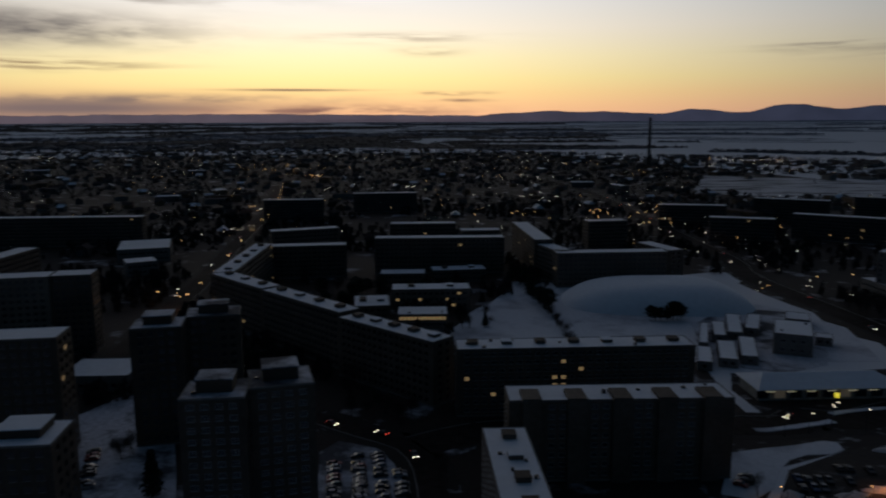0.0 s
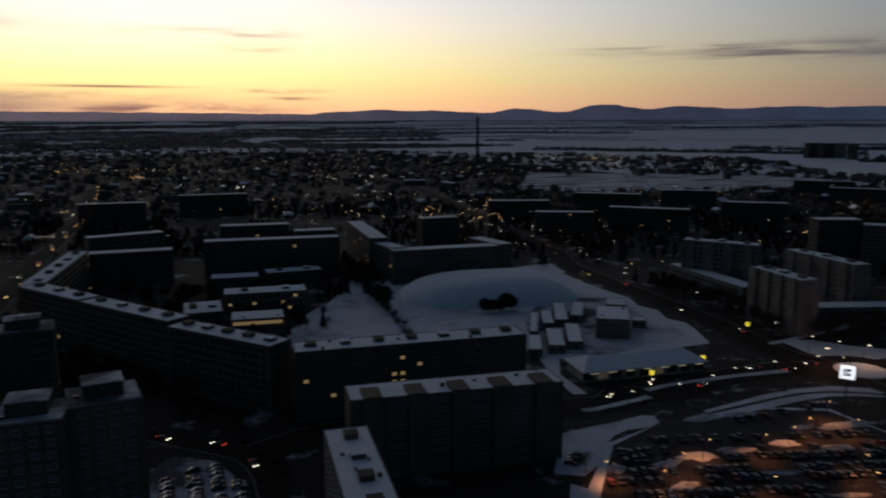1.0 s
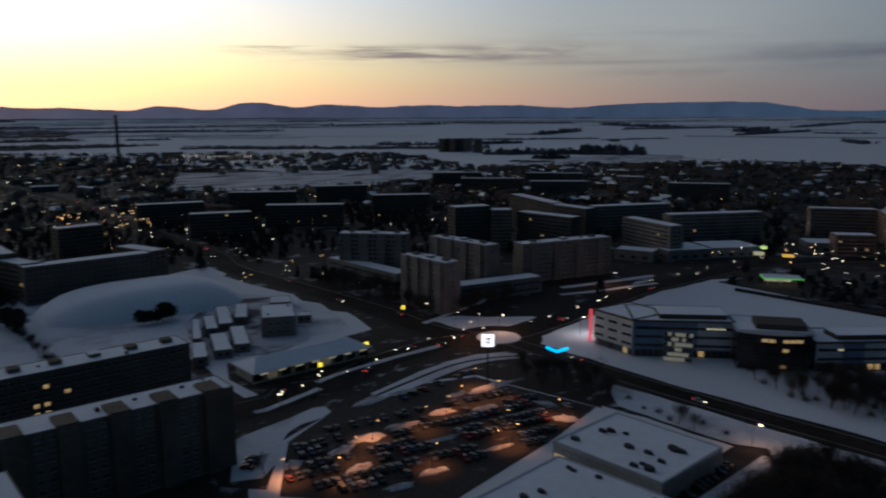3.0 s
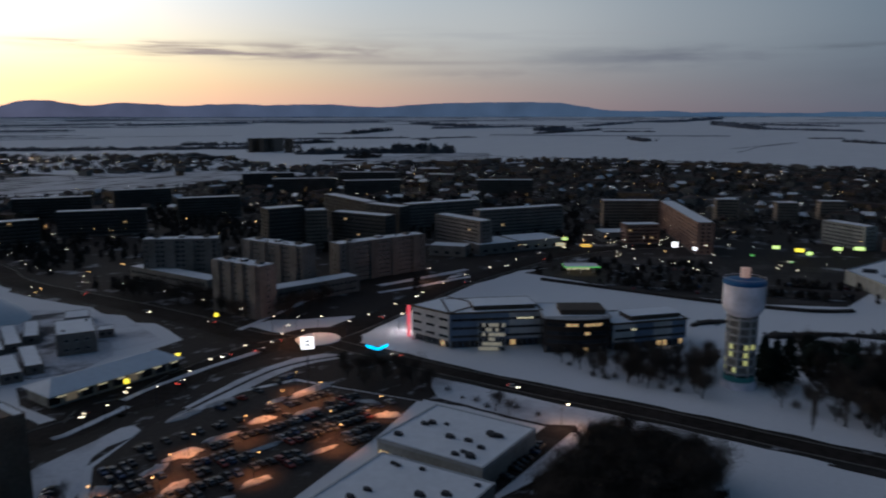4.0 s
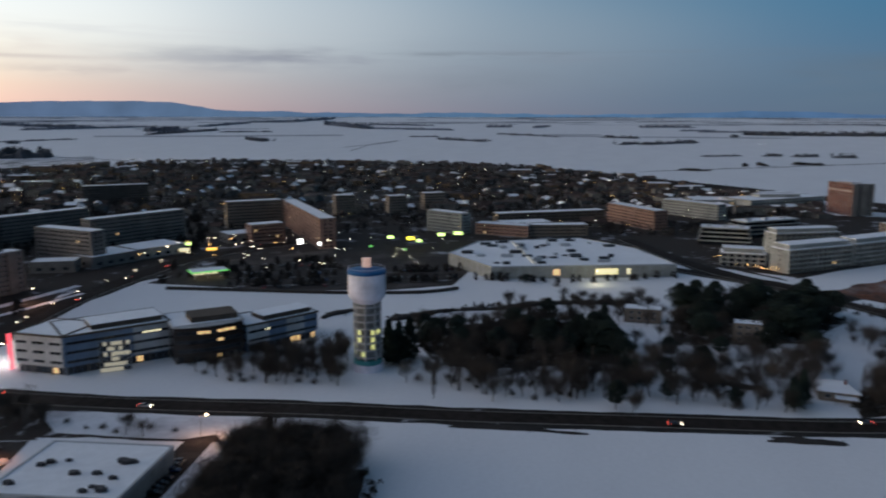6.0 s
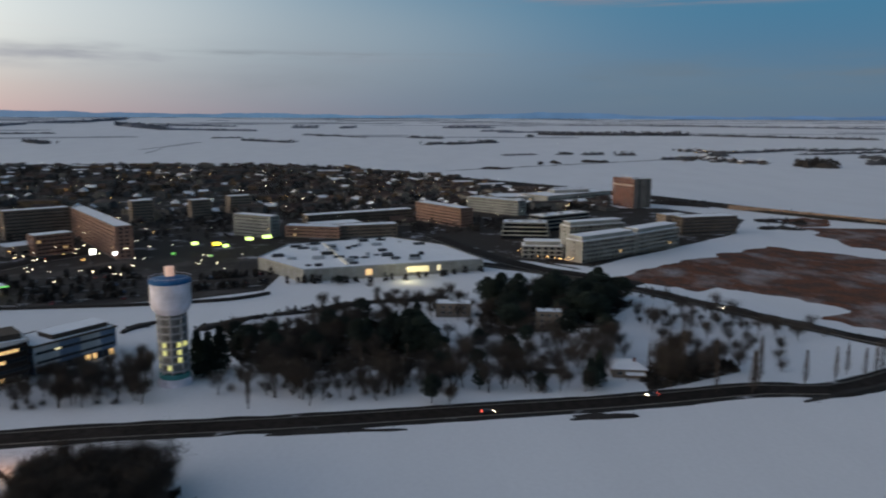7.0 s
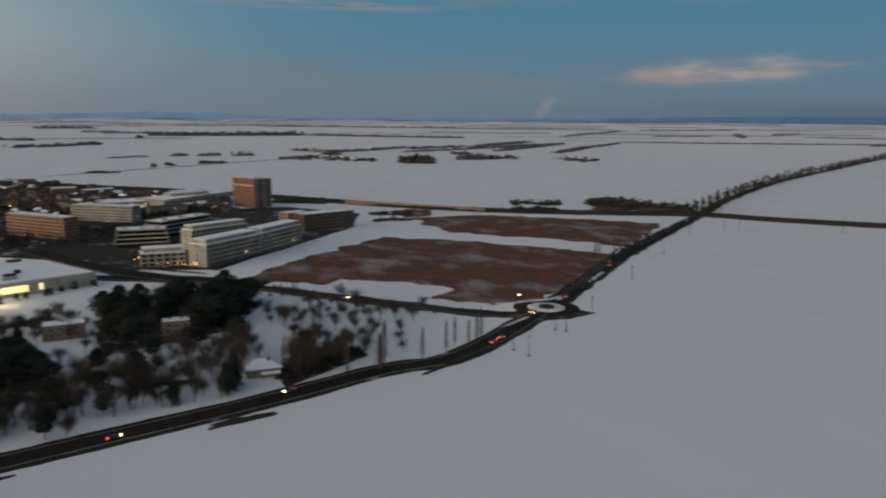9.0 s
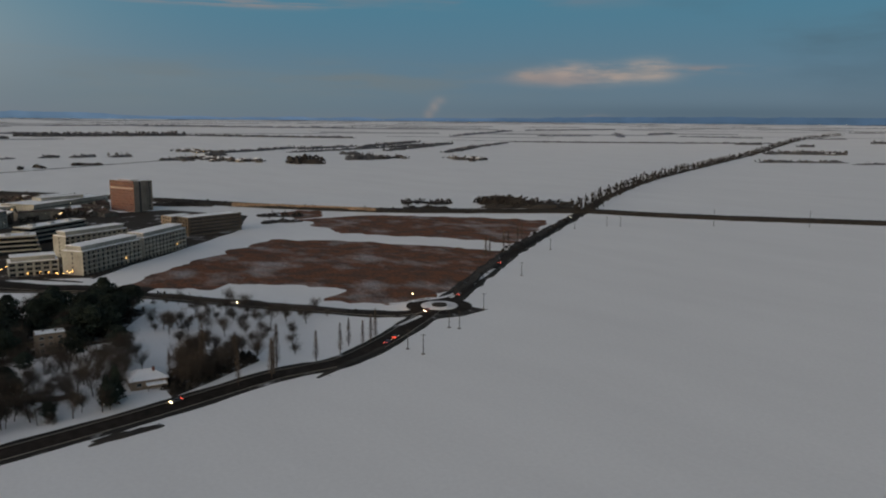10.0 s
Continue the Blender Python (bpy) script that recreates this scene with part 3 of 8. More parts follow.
area("terrace_ground", [(122.2, 364.8), (152.8, 402.2), (185.1, 387.3), (182.3, 347.9), (157.4, 301.8), (137.4, 290.7), (121.6, 298.2), (111.4, 321.9)], 0.08, yard_snow, "trodden snow between the terrace buildings", "ground", 2)
for i, line in enumerate(([(325.0, 304.5), (358.1, 298.5), (396.1, 292.2)], [(311.2, 292.0), (342.5, 283.9), (379.0, 277.2)], [(294.3, 308.0), (276.8, 310.9), (214.2, 291.3)])):
    ribbon("street_snow", line, (4.5, 2.6, 2.4)[i], 0.3, lawn_snow, "ploughed ridge of snow along the street", "snow bank", 1.2)
ribbon("lawn_path", [(143.1, 223.6), (165.2, 229.0), (186.6, 233.2), (203.2, 231.1), (215.7, 225.1)], 1.6, 0.17, lot_asphalt, "narrow cleared footpath through the snow strip", "path")
ribbon("avenue_snow", [(132.3, 249.0), (149.2, 253.2), (172.1, 255.9), (198.8, 256.8)], 2.2, 0.3, lawn_snow, "ploughed ridge of snow along the avenue", "snow bank", 1.0)
ribbon("market_snow", [(130.1, 243.0), (110.5, 236.3), (101.1, 235.4)], 2.4, 0.3, lawn_snow, "ploughed ridge of snow along the street", "snow bank", 1.4)
area("roadside_floor", [(209.0, 222.0), (224.0, 214.0), (221.0, 172.0), (221.5, 120.0), (207.0, 108.0), (203.0, 150.0), (199.0, 168.0)], 0.06, street_slush, "dark wet ground and snow under roadside trees", "ground", 2, 5)
area("roadside_snow", [(219.5, 178.0), (221.0, 160.0), (223.0, 134.0), (226.5, 108.0), (227.0, 92.0), (219.0, 92.0), (215.0, 108.0), (207.0, 120.5), (205.0, 145.0), (204.0, 163.0), (211.0, 172.0)], 0.11, lawn_snow, "snowy strip between the road and the stores", "ground", 1.2, 5)
area("store_apron", [(160.6, 115.5), (204.6, 119.3), (215.0, 115.3), (210.3, 110.7), (173.3, 107.5), (152.7, 106.1)], 0.07, lot_asphalt, "narrow delivery lane beside the store", "ground")
area("tower_lot", [(-38.2, 220.5), (-33.2, 228.9), (-14.8, 220.3), (-7.0, 191.1), (-6.3, 169.4), (-31.4, 169.6)], 0.07, yard_snow, "trodden snow of a residents' car park", "parking lot", 1)
area("left_yard", [(-101.7, 186.5), (-126.8, 248.5), (-116.5, 276.3), (-83.9, 225.1), (-70.5, 186.2)], 0.07, yard_snow, "trodden snow yard between towers", "ground", 1)
area("brown_field_near", [(468.0, -139.5), (492.6, -174.4), (538.3, -234.1), (573.3, -294.6), (543.6, -331.6), (469.6, -381.3), (414.0, -413.8), (366.8, -349.4), (341.8, -299.9), (328.7, -267.3), (332.9, -238.7), (361.0, -216.0), (377.1, -240.6), (407.0, -223.7), (435.7, -192.4), (421.8, -179.1)], 0.06, dry_field, "fallow field of dry brown weeds with blown snow", "ground", 9, 5)
area("brown_field_far", [(674.4, -381.7), (661.0, -459.1), (575.6, -542.5), (520.1, -576.2), (466.2, -498.6), (439.6, -443.6), (506.9, -411.4), (573.9, -361.8)], 0.06, dry_field, "further fallow field of dry brown weeds", "ground", 9, 5)
area("brown_field_patch", [(730.4, -388.6), (750.5, -415.4), (723.6, -435.9), (679.9, -404.0), (676.8, -369.4)], 0.06, dry_field, "ragged patch of dry weeds in the snow", "ground", 10, 6)

ribbon("verge_main", MAIN_ROAD, 15.5, 0.08, verge, "dark weedy verge with snow remains", "verge", 1.2)
ribbon("road_main", MAIN_ROAD, 8.6, 0.14, asphalt, "wet dark asphalt main road")
lines("kerb_main", MAIN_ROAD, 0.35, 0.27, concrete, -4.6, "concrete kerb along the main road")
lines("kerb_main_inner", MAIN_ROAD, 0.35, 0.27, concrete, 4.6, "concrete kerb along the main road")
ribbon("verge_out", OUT_ROAD, 15, 0.08, verge, "dark weedy verge of the country road", "verge", 2.6)
ribbon("road_out", OUT_ROAD, 9, 0.14, asphalt, "country road lined with poplars")
for nm, line, w in (("west", WEST_ROAD, 15), ("north", NORTH_ROAD, 14), ("east", EAST_ROAD, 14), ("left", LEFT_ROAD, 12), ("field", FIELD_ROAD, 7), ("apartments", APT_ROAD, 12), ("yard", LOT_ROAD, 8)):
    ribbon("verge_" + nm, line, w + 7, 0.09, verge, "dark verge with trodden snow", "verge", 2)
    ribbon("road_" + nm, line, w, 0.15, asphalt, "wet asphalt street")
    lines("kerb_" + nm, line, 0.45, 0.28, concrete, w / 2 + 0.2, "concrete kerb along the street")
ribbon("bypass_bank", BYPASS, 16, 0.4, earth_bank, "raised earth bank of the bypass", "embankment", 2, 2.6)
ribbon("bypass_road", BYPASS, 11, 0.5, asphalt, "bypass road on its bank", lift=2.65)


def disc(name, at, radius, height, col, label, category="ground"):
    m = Mesh()
    n = 48
    ring = [(radius * math.cos(2 * math.pi * i / n), radius * math.sin(2 * math.pi * i / n)) for i in range(n)]
    m.prism(ring, -0.2, height)
    ob = tagged(new(name, m.done(name, col)), label, category, kind="structure")
    ob.location = (*at, 0)


disc("roundabout_road", ROUNDABOUT, 20, 0.16, asphalt, "asphalt of the roundabout", "road")
disc("roundabout_island", ROUNDABOUT, 10, 0.45, lawn_snow, "round snow-covered traffic island", "traffic island")
disc("outer_roundabout_road", OUTER_ROUNDABOUT, 18, 0.16, asphalt, "asphalt of the outer roundabout", "road")
disc("outer_roundabout_island", OUTER_ROUNDABOUT, 10.0, 0.45, lawn_snow, "round snowy traffic island", "traffic island")
disc("island_shrubs", OUTER_ROUNDABOUT, 4.2, 1.1, brush, "low dark shrubs on the traffic island", "shrubs")
ribbon("roundabout_snow", [(331.2, -240.0), (327.5, -258.0), (327.0, -280.0), (345.0, -316.0), (370.1, -356.0)], 2.6, 0.22, lawn_snow, "ploughed snow along the outer kerb", "snow bank", 0.8)
area("junction_apron", [(303.3, -270.0), (289.7, -274.7), (286.8, -255.1), (290.5, -243.0), (290.2, -228.5), (300.0, -240.0)], 0.1, street_slush, "wet apron of the junction beside the field", "ground", 0.8, 4)
for island in ([(300.6, -238.4), (297.0, -229.0), (292.5, -218.0)], [(322.0, -276.0), (327.5, -286.5), (333.0, -296.0)]):
    ribbon("splitter_island", island, 1.5, 0.3, lawn_snow, "narrow snowy island between the lanes", "traffic island", 0.4)


# ---- buildings ----
def window_mesh(name, w, h, glass, rim=None):
    m = Mesh()
    t = 0.1
    m.box(-w / 2, w / 2, -0.05, 0.03, 0, h, 0)
    m.face([(-w / 2 + t, -0.06, t), (-0.05, -0.06, t), (-0.05, -0.06, h - t), (-w / 2 + t, -0.06, h - t)], 1)
    m.face([(0.05, -0.06, t), (w / 2 - t, -0.06, t), (w / 2 - t, -0.06, h - t), (0.05, -0.06, h - t)], 1)
    m.box(-w / 2 - 0.08, w / 2 + 0.08, -0.18, 0.0, -0.08, 0.0, 0)
    return m.done(name, [rim or frame_white, glass])


WINDOWS = {}


def window(parent, x, y, z, face, w, h, glass, rim=None):
    """One window as a part of its own; face: degrees about z, 0 looks to -y."""
    key = (round(w, 1), round(h, 1), glass.name, rim.name if rim else "")
    if key not in WINDOWS:
        WINDOWS[key] = window_mesh("window", w, h, glass, rim)
    return part("window" if glass is glass_dark else "lit_window", WINDOWS[key], None, parent, m=pose(x, y, z, 0, 0, face))


def window_rows(m, length, z0, floors, storey, pitch, w, h, place, rnd, lit=0.0):
    """Small far windows, joined: place(u) turns a run along the wall into points and a normal."""
    n = int((length - 1.0) / pitch)
    for f in range(floors):
        z = z0 + f * storey
        for i in range(n):
            u = (i + 0.5 - n / 2) * pitch
            k = 1 if rnd.random() < lit else 0
            (ax, ay), (bx, by), (nx, ny) = place(u - w / 2), place(u + w / 2), place(None)
            q = [(ax + nx * 0.05, ay + ny * 0.05, z), (bx + nx * 0.05, by + ny * 0.05, z), (bx + nx * 0.05, by + ny * 0.05, z + h), (ax + nx * 0.05, ay + ny * 0.05, z + h)]
            m.face(q, k)
            m.face([(ax, ay, z - 0.1), (bx, by, z - 0.1), q[1], q[0]], 2)


BLOCK = 0
FOOT = []  # footprints: middle, half diagonal


def block(place, length, heading, depth, floors, wall=None, near=False, label="", category="apartment block", storey=2.8, bays=0, heads=0, pitch=3.0, win=(1.7, 1.4), lit=0.012, glow=None, plinth=0.9, pent=0, name="apartment_block", ends=True, parapet=0.45, group="", balconies=False, roof=None, lit_floor=None, bay_rise=1.3, side=None):
    """A flat-roofed building; its front wall's foot has its middle at place and faces -y of its own axes."""
    global BLOCK
    BLOCK += 1
    rnd = random.Random(BLOCK)
    wall = wall or panel_grey
    glow = glow or lit_warm
    h = plinth + floors * storey + 0.3
    mid = pose(*place, 0, 0, 0, heading) @ Vector((0, depth / 2, 0))
    FOOT.append((mid.x, mid.y, length / 2 + 2, depth / 2 + 2, heading))
    base = thing(name, pose(*place, 0, 0, 0, heading), label or "grey prefabricated apartment block with a snowy flat roof", category, group)
    L = length / 2
    m = Mesh()
    m.box(-L, L, 0, depth, -0.3, h)
    part("wall", m, wall, base)
    m = Mesh()
    for a in ((-L, L, 0, 0.3), (-L, L, depth - 0.3, depth), (-L, -L + 0.3, 0.3, depth - 0.3), (L - 0.3, L, 0.3, depth - 0.3)):
        m.box(*a, h + 0.004, h + parapet)
    part("parapet", m, concrete, base)
    m = Mesh()
    m.box(-L + 0.32, L - 0.32, 0.32, depth - 0.32, h + 0.004, h + parapet - 0.12)
    part("roof", m, roof or roof_snow, base, "snow-covered flat roof")
    m = Mesh()
    m.box(-L - 0.05, L + 0.05, -0.05, depth + 0.05, -0.3, plinth * 0.8)
    part("plinth", m, concrete, base)
    for i in range(heads):
        x = -L + length * (i + 0.5) / heads
        m = Mesh()
        m.box(x - 1.7, x + 1.7, depth * 0.40, depth * 0.70, h + 0.2, h + 1.4)
        hd = part("stair_head", m, wall, base)
        m = Mesh()
        m.box(x - 1.8, x + 1.8, depth * 0.39, depth * 0.71, h + 1.4, h + 1.6)
        part("cap", m, roof_snow if i % 3 == 1 else panel_dark, hd)
    if near:
        for i in range(max(2, int(length / 9))):
            m = Mesh()
            x, y, r = rnd.uniform(-L + 2, L - 2), rnd.uniform(1.5, depth - 1.5), rnd.uniform(0.3, 0.6)
            m.box(x - r, x + r, y - r, y + r, h + 0.2, h + rnd.uniform(0.7, 1.4))
            part("roof_vent", m, dark_metal, base)
    for i in range(bays):
        x = -L + length * (i + 0.5) / bays
        m = Mesh()
        m.box(x - 2.6, x + 2.6, -1.3, 1.8 if bay_rise < 1 else depth * 0.55, -0.3, h + bay_rise)
        part("stair_bay", m, wall, base, "projecting stair bay rising over the roof")
    if side:
        for sx in (-1, 1):
            m = Mesh()
            m.box(*sorted((sx * (L + 0.004), sx * (L + 0.12))), 0, depth * 0.42, 0, h)
            m.box(*sorted((sx * (L + 0.004), sx * (L + 0.12))), depth * 0.58, depth, 0, h)
            part("end_panel", m, side, base, "plain grey end wall")
            # dark strip between the end panels stands in for a deep recess's shade
            m = Mesh()
            m.box(*sorted((sx * (L + 0.004), sx * (L + 0.06))), depth * 0.42, depth * 0.58, 0, h)
            part("recess", m, dark_metal, base)
    if pent:
        m = Mesh()
        m.box(-L * 0.55, L * 0.55, depth * 0.3, depth * 0.85, h + 0.2, h + pent)
        pt = part("lift_house", m, wall, base)
        m = Mesh()
        m.box(-L * 0.58, L * 0.58, depth * 0.28, depth * 0.87, h + pent, h + pent + 0.3)
        part("cap", m, roof or roof_snow, pt)
    w, wh = win
    spots = lambda run: [(i + 0.5 - int((run - 1) / pitch) / 2) * pitch for i in range(int((run - 1) / pitch))]
    free = lambda x: not any(abs(x + L - length * (i + 0.5) / bays) < 2.6 + w / 2 for i in range(bays))
    if near:
        for f in range(floors):
            z = plinth + f * storey + 0.8
            for x in spots(length):
                if free(x):
                    window(base, x, 0, z, 0, w, wh, glow if rnd.random() < lit or f == lit_floor else glass_dark)
                    if balconies and f and int(x * 7) % 3 == 0:
                        m = Mesh()
                        m.box(x - w * 0.75, x + w * 0.75, -1.1, 0, z - 0.75, z - 0.6)
                        m.box(x - w * 0.75, x + w * 0.75, -1.1, -1.02, z - 0.6, z + 0.25)
                        part("balcony", m, panel_white, base)
            if ends:
                for y in spots(depth)[1::2]:
                    window(base, L, depth / 2 + y, z, 90, w * 0.8, wh, glass_dark)
                    window(base, -L, depth / 2 + y, z, -90, w * 0.8, wh, glass_dark)
    m = Mesh()
    if not near:
        window_rows(m, length, plinth + 0.8, floors, storey, pitch, w, wh, lambda u: (0, -1) if u is None else (u, 0), rnd, lit)
        if ends:
            window_rows(m, depth, plinth + 0.8, floors, storey, pitch * 1.3, w, wh, lambda u: (1, 0) if u is None else (L, depth / 2 + u), rnd, lit)
            window_rows(m, depth, plinth + 0.8, floors, storey, pitch * 1.3, w, wh, lambda u: (-1, 0) if u is None else (-L, depth / 2 - u), rnd, lit)
    window_rows(m, length, plinth + 0.8, floors, storey, pitch, w, wh, lambda u: (0, 1) if u is None else (-u, depth), rnd, lit)
    part("window_pane", m, [glass_dark, glow, frame_white], base, kind="stuff")
    return base, h


PANEL = "dark grey prefabricated apartment block with a snowy flat roof"
# the estate below the camera
block((45.2, 249.7), 81.7, 2.8, 12, 8, panel_grey, True, "dark grey apartment block, snowy roof, a few lit windows", heads=7, lit=0.035)
block((49.2, 200.7), 62.8, 1.7, 12.5, 8, panel_grey, True, "dark grey apartment block with projecting stair bays, snowy roof", bays=5, lit=0.01)
block((-22.7, 273.8), 51.5, -42.9, 11, 8, panel_grey, False, PANEL, heads=5, lit=0.005)
block((-62.7, 319.8), 59.4, -46.1, 11, 8, panel_grey, False, PANEL, heads=4, lit=0.004)
block((-101.2, 361.5), 49.1, -46.8, 11, 8, panel_grey, False, PANEL, heads=3, lit=0.004)
block((-118.6, 428.8), 93.2, -89.5, 11, 8, panel_grey, False, PANEL, heads=5, lit=0.01)
block((10.5, 158.8), 45.1, -87.2, 11, 8, panel_grey, True, "dark grey apartment block with white stair heads on its roof", heads=4, lit=0.0)
TOWER = "grey prefabricated apartment tower with a lift house"
block((-52.9, 165.3), 15.0, 6.2, 13, 13, panel_dark, True, TOWER, "apartment tower", name="apartment_tower", pent=3.4, lit=0.0, pitch=3.2, roof=yard_snow)
block((-38.5, 173.8), 15.3, 15.7, 14, 13, panel_dark, True, TOWER, "apartment tower", name="apartment_tower", pent=3.4, lit=0.0, pitch=3.2, roof=yard_snow)
block((-88.1, 225.7), 15.4, 11.2, 13, 13, panel_dark, False, TOWER, "apartment tower", name="apartment_tower", pent=3.0, lit=0.0, roof=yard_snow)
block((-74.8, 240.2), 17.2, 13.7, 13, 13, panel_dark, False, TOWER, "apartment tower", name="apartment_tower", pent=3.0, lit=0.0, roof=yard_snow)
block((-95.7, 158.4), 17.4, 6.3, 15, 10, panel_dark, False, TOWER, "apartment tower", name="apartment_tower", pent=2.4, lit=0.0)
block((-123.5, 213.8), 21.1, 8.6, 13, 13, panel_dark, False, TOWER, "apartment tower", name="apartment_tower", lit=0.01)
block((-160.1, 320.9), 16.7, 11.2, 13, 12, panel_dark, False, TOWER, "apartment tower", name="apartment_tower", lit=0.0)
block((-184.4, 314.5), 33.2, 12.8, 13, 12, panel_warm, False, TOWER + " and long balconies", "apartment tower", name="apartment_tower", lit=0.0)
block((-231.6, 404.8), 49.1, 87.1, 12, 10, panel_grey, False, PANEL, lit=0.0)
block((-316.9, 610.0), 145.3, 3.8, 12, 8, panel_grey, False, PANEL, lit=0.004)
HALL = "low flat-roofed hall with a snowy roof"
block((-131.5, 273.9), 26.0, 2.1, 22, 1, concrete, False, "low pavilion with a white snowy roof and raised skylight", "pavilion", name="pavilion", storey=4.6, lit=0)
block((-215.6, 541.3), 36.0, 18.5, 45, 2, concrete, False, HALL, "shopping hall", name="shopping_hall", storey=4.2, lit=0.02)
block((-198.0, 493.1), 19.6, 29.8, 18, 2, concrete, False, HALL, "shopping hall", name="shopping_hall", storey=3.8, lit=0.02)
SCHOOL = "school wing with snowy flat roof"
block((-6.7, 398.5), 42.3, 2.6, 15, 3, panel_warm, False, SCHOOL, "school", name="school_wing", storey=3.2, lit=0.1, heads=2)
block((-10.2, 358.9), 24.6, 1.6, 16, 2, panel_warm, True, "school wing, snowy roof, brightly lit ground floor", "school", name="school_wing", storey=3.0, lit=0.0, pitch=1.75, win=(1.6, 1.8), ends=False, lit_floor=1)
block((-36.0, 374.9), 18.2, 6.5, 24, 2, panel_grey, False, SCHOOL, "school", name="school_wing", storey=3.2, heads=2)
block((-24.9, 456.6), 27.5, 2.4, 14, 2, panel_grey, False, SCHOOL, "school", name="school_wing", storey=3.2)
block((10.1, 468.2), 34.0, 8.0, 14, 2, panel_grey, False, SCHOOL, "school", name="school_wing", storey=3.2, heads=2)
# the inner blocks beyond the school
for spec in (((-2.5, 495.5), 85.3, 1.7, 12, 8), ((-15.1, 565.9), 49.0, 1.9, 12, 8), ((26.2, 529.5), 27.9, 4.0, 12, 8), ((-97.3, 536.0), 48.4, 22.2, 12, 8), ((-90.3, 481.9), 55.9, 7.6, 12, 7),
             ((102.1, 453.2), 68.1, 3.6, 12, 7), ((55.2, 529.4), 87.0, -85.5, 12, 8), ((125.4, 576.9), 31.8, 9.9, 12, 8), ((64.5, 473.1), 34.1, -71.3, 11, 7), ((131.7, 475.7), 34.8, -70.1, 11, 7)):
    place, length, heading, depth, floors = spec
    block(place, length, heading, depth, floors, panel_grey, False, PANEL, lit=0.006)
# the estate beyond the avenue
for spec in (((231.6, 316.0), 36.0, -86.7, 11, 9), ((258.0, 404.5), 44.0, -45.9, 11, 9), ((282.5, 350.0), 50.0, -86.0, 11, 9), ((347.5, 320.7), 65.7, -12.0, 11, 8)):
    place, length, heading, depth, floors = spec
    block(place, length, heading, depth, floors, panel_beige, place[1] < 380, "grey prefabricated apartment block standing beside the avenue", lit=0.002, bays=4, bay_rise=0.35, heads=3)
for spec in (((244.1, 397.8), 72.6, -86.3, 12), ((281.5, 308.7), 54.5, -9.7, 12)):
    place, length, heading, depth = spec
    block(place, length, heading, depth, 2, concrete, False, "long low shop row with a snowy roof", "shop row", name="shop_row", storey=3.8, lit=0.0)
for spec, floors, wl in ((((465.1, 476.1), 81.0, -108.4, 12), 10, panel_teal), (((445.2, 412.4), 39.5, -93.6, 12), 10, panel_teal), (((371.7, 440.8), 29.8, -15.6, 14), 11, panel_teal), (((389.8, 428.1), 16.1, -34.3, 14), 10, panel_warm), (((410.4, 405.1), 52.2, -84.3, 12), 9, panel_teal),
                         (((455.7, 345.5), 54.2, -104.4, 12), 8, panel_beige), (((538.1, 338.8), 81.5, -25.7, 12), 8, panel_beige), (((532.6, 417.0), 74.7, -21.7, 12), 8, panel_beige),
                         (((644.5, 290.7), 50.3, -53.0, 12), 8, panel_warm), (((600.2, 231.6), 142.2, -146.8, 12), 8, panel_salmon), (((733.4, 233.9), 20.0, -58.6, 13), 7, panel_warm),
                         (((765.5, 187.3), 20.1, -58.6, 13), 6, panel_warm), (((803.4, 156.2), 23.3, -58.6, 13), 6, panel_warm), (((643.4, 117.1), 39.4, -121.1, 12), 6, panel_white)):
    (place, length, heading, depth) = spec
    block(place, length, heading, depth, floors, wl, False, "prefabricated apartment block in a further estate", lit=0.004)
# long dark blocks further out in the town
for spec in (((232.3, 707.7), 60, -12.2), ((345.1, 755.4), 70, -28.6), ((447.7, 766.5), 60, -22.3), ((241.0, 610.3), 50, -17.5), ((323.5, 620.4), 70, -33.5), ((442.6, 639.0), 60, -29.7), ((652.2, 736.3), 80, -41.5), ((685.7, 650.6), 70, -40.5), ((681.1, 842.9), 70, -34.9), ((779.9, 750.3), 80, -52.1), ((789.5, 524.5), 70, -51.4), ((-63.6, 840.1), 70, 7.3), ((-151.9, 771.5), 60, 6.1)):
    place, length, heading = spec
    block(place, length, heading, 12, 7, panel_teal, False, "long dark apartment block among the town's trees", lit=0.004)
# halls and blocks past the mall
for spec, floors, wl, lab in ((((714.4, -43.1), 70.0, -146.6, 14), 6, panel_salmon, "salmon-painted apartment block"), (((793.6, -105.3), 67.1, -135.1, 14), 5, panel_white, "pale apartment block"),
                              (((634.5, 66.4), 46.9, -104.7, 14), 3, panel_salmon, "low reddish apartment block"), (((641.4, 19.4), 50.9, -76.2, 14), 3, panel_warm, "low apartment block"), (((729.9, 27.9), 110.8, -62.8, 14), 3, panel_grey, "long low block"),
                              (((562.9, 243.5), 27.2, -46.7, 14), 5, panel_salmon, "reddish block")):
    (place, length, heading, depth) = spec
    block(place, length, heading, depth, floors, wl, False, lab + " with a snowy roof", lit=0.01)
WORKS = "pale factory hall with a snowy flat roof"
block((887.5, -222.5), 111.8, -54.5, 40, 2, panel_white, False, WORKS, "factory", name="factory_hall", storey=5.0, lit=0.0, ends=False)
block((871.9, -149.9), 62.2, -85.6, 40, 2, panel_white, False, WORKS, "factory", name="factory_hall", storey=4.0, lit=0.02)
block((897.4, -214.7), 47.5, -74.1, 18, 3, panel_white, False, WORKS, "factory", name="factory_hall", storey=4.4, lit=0.0)
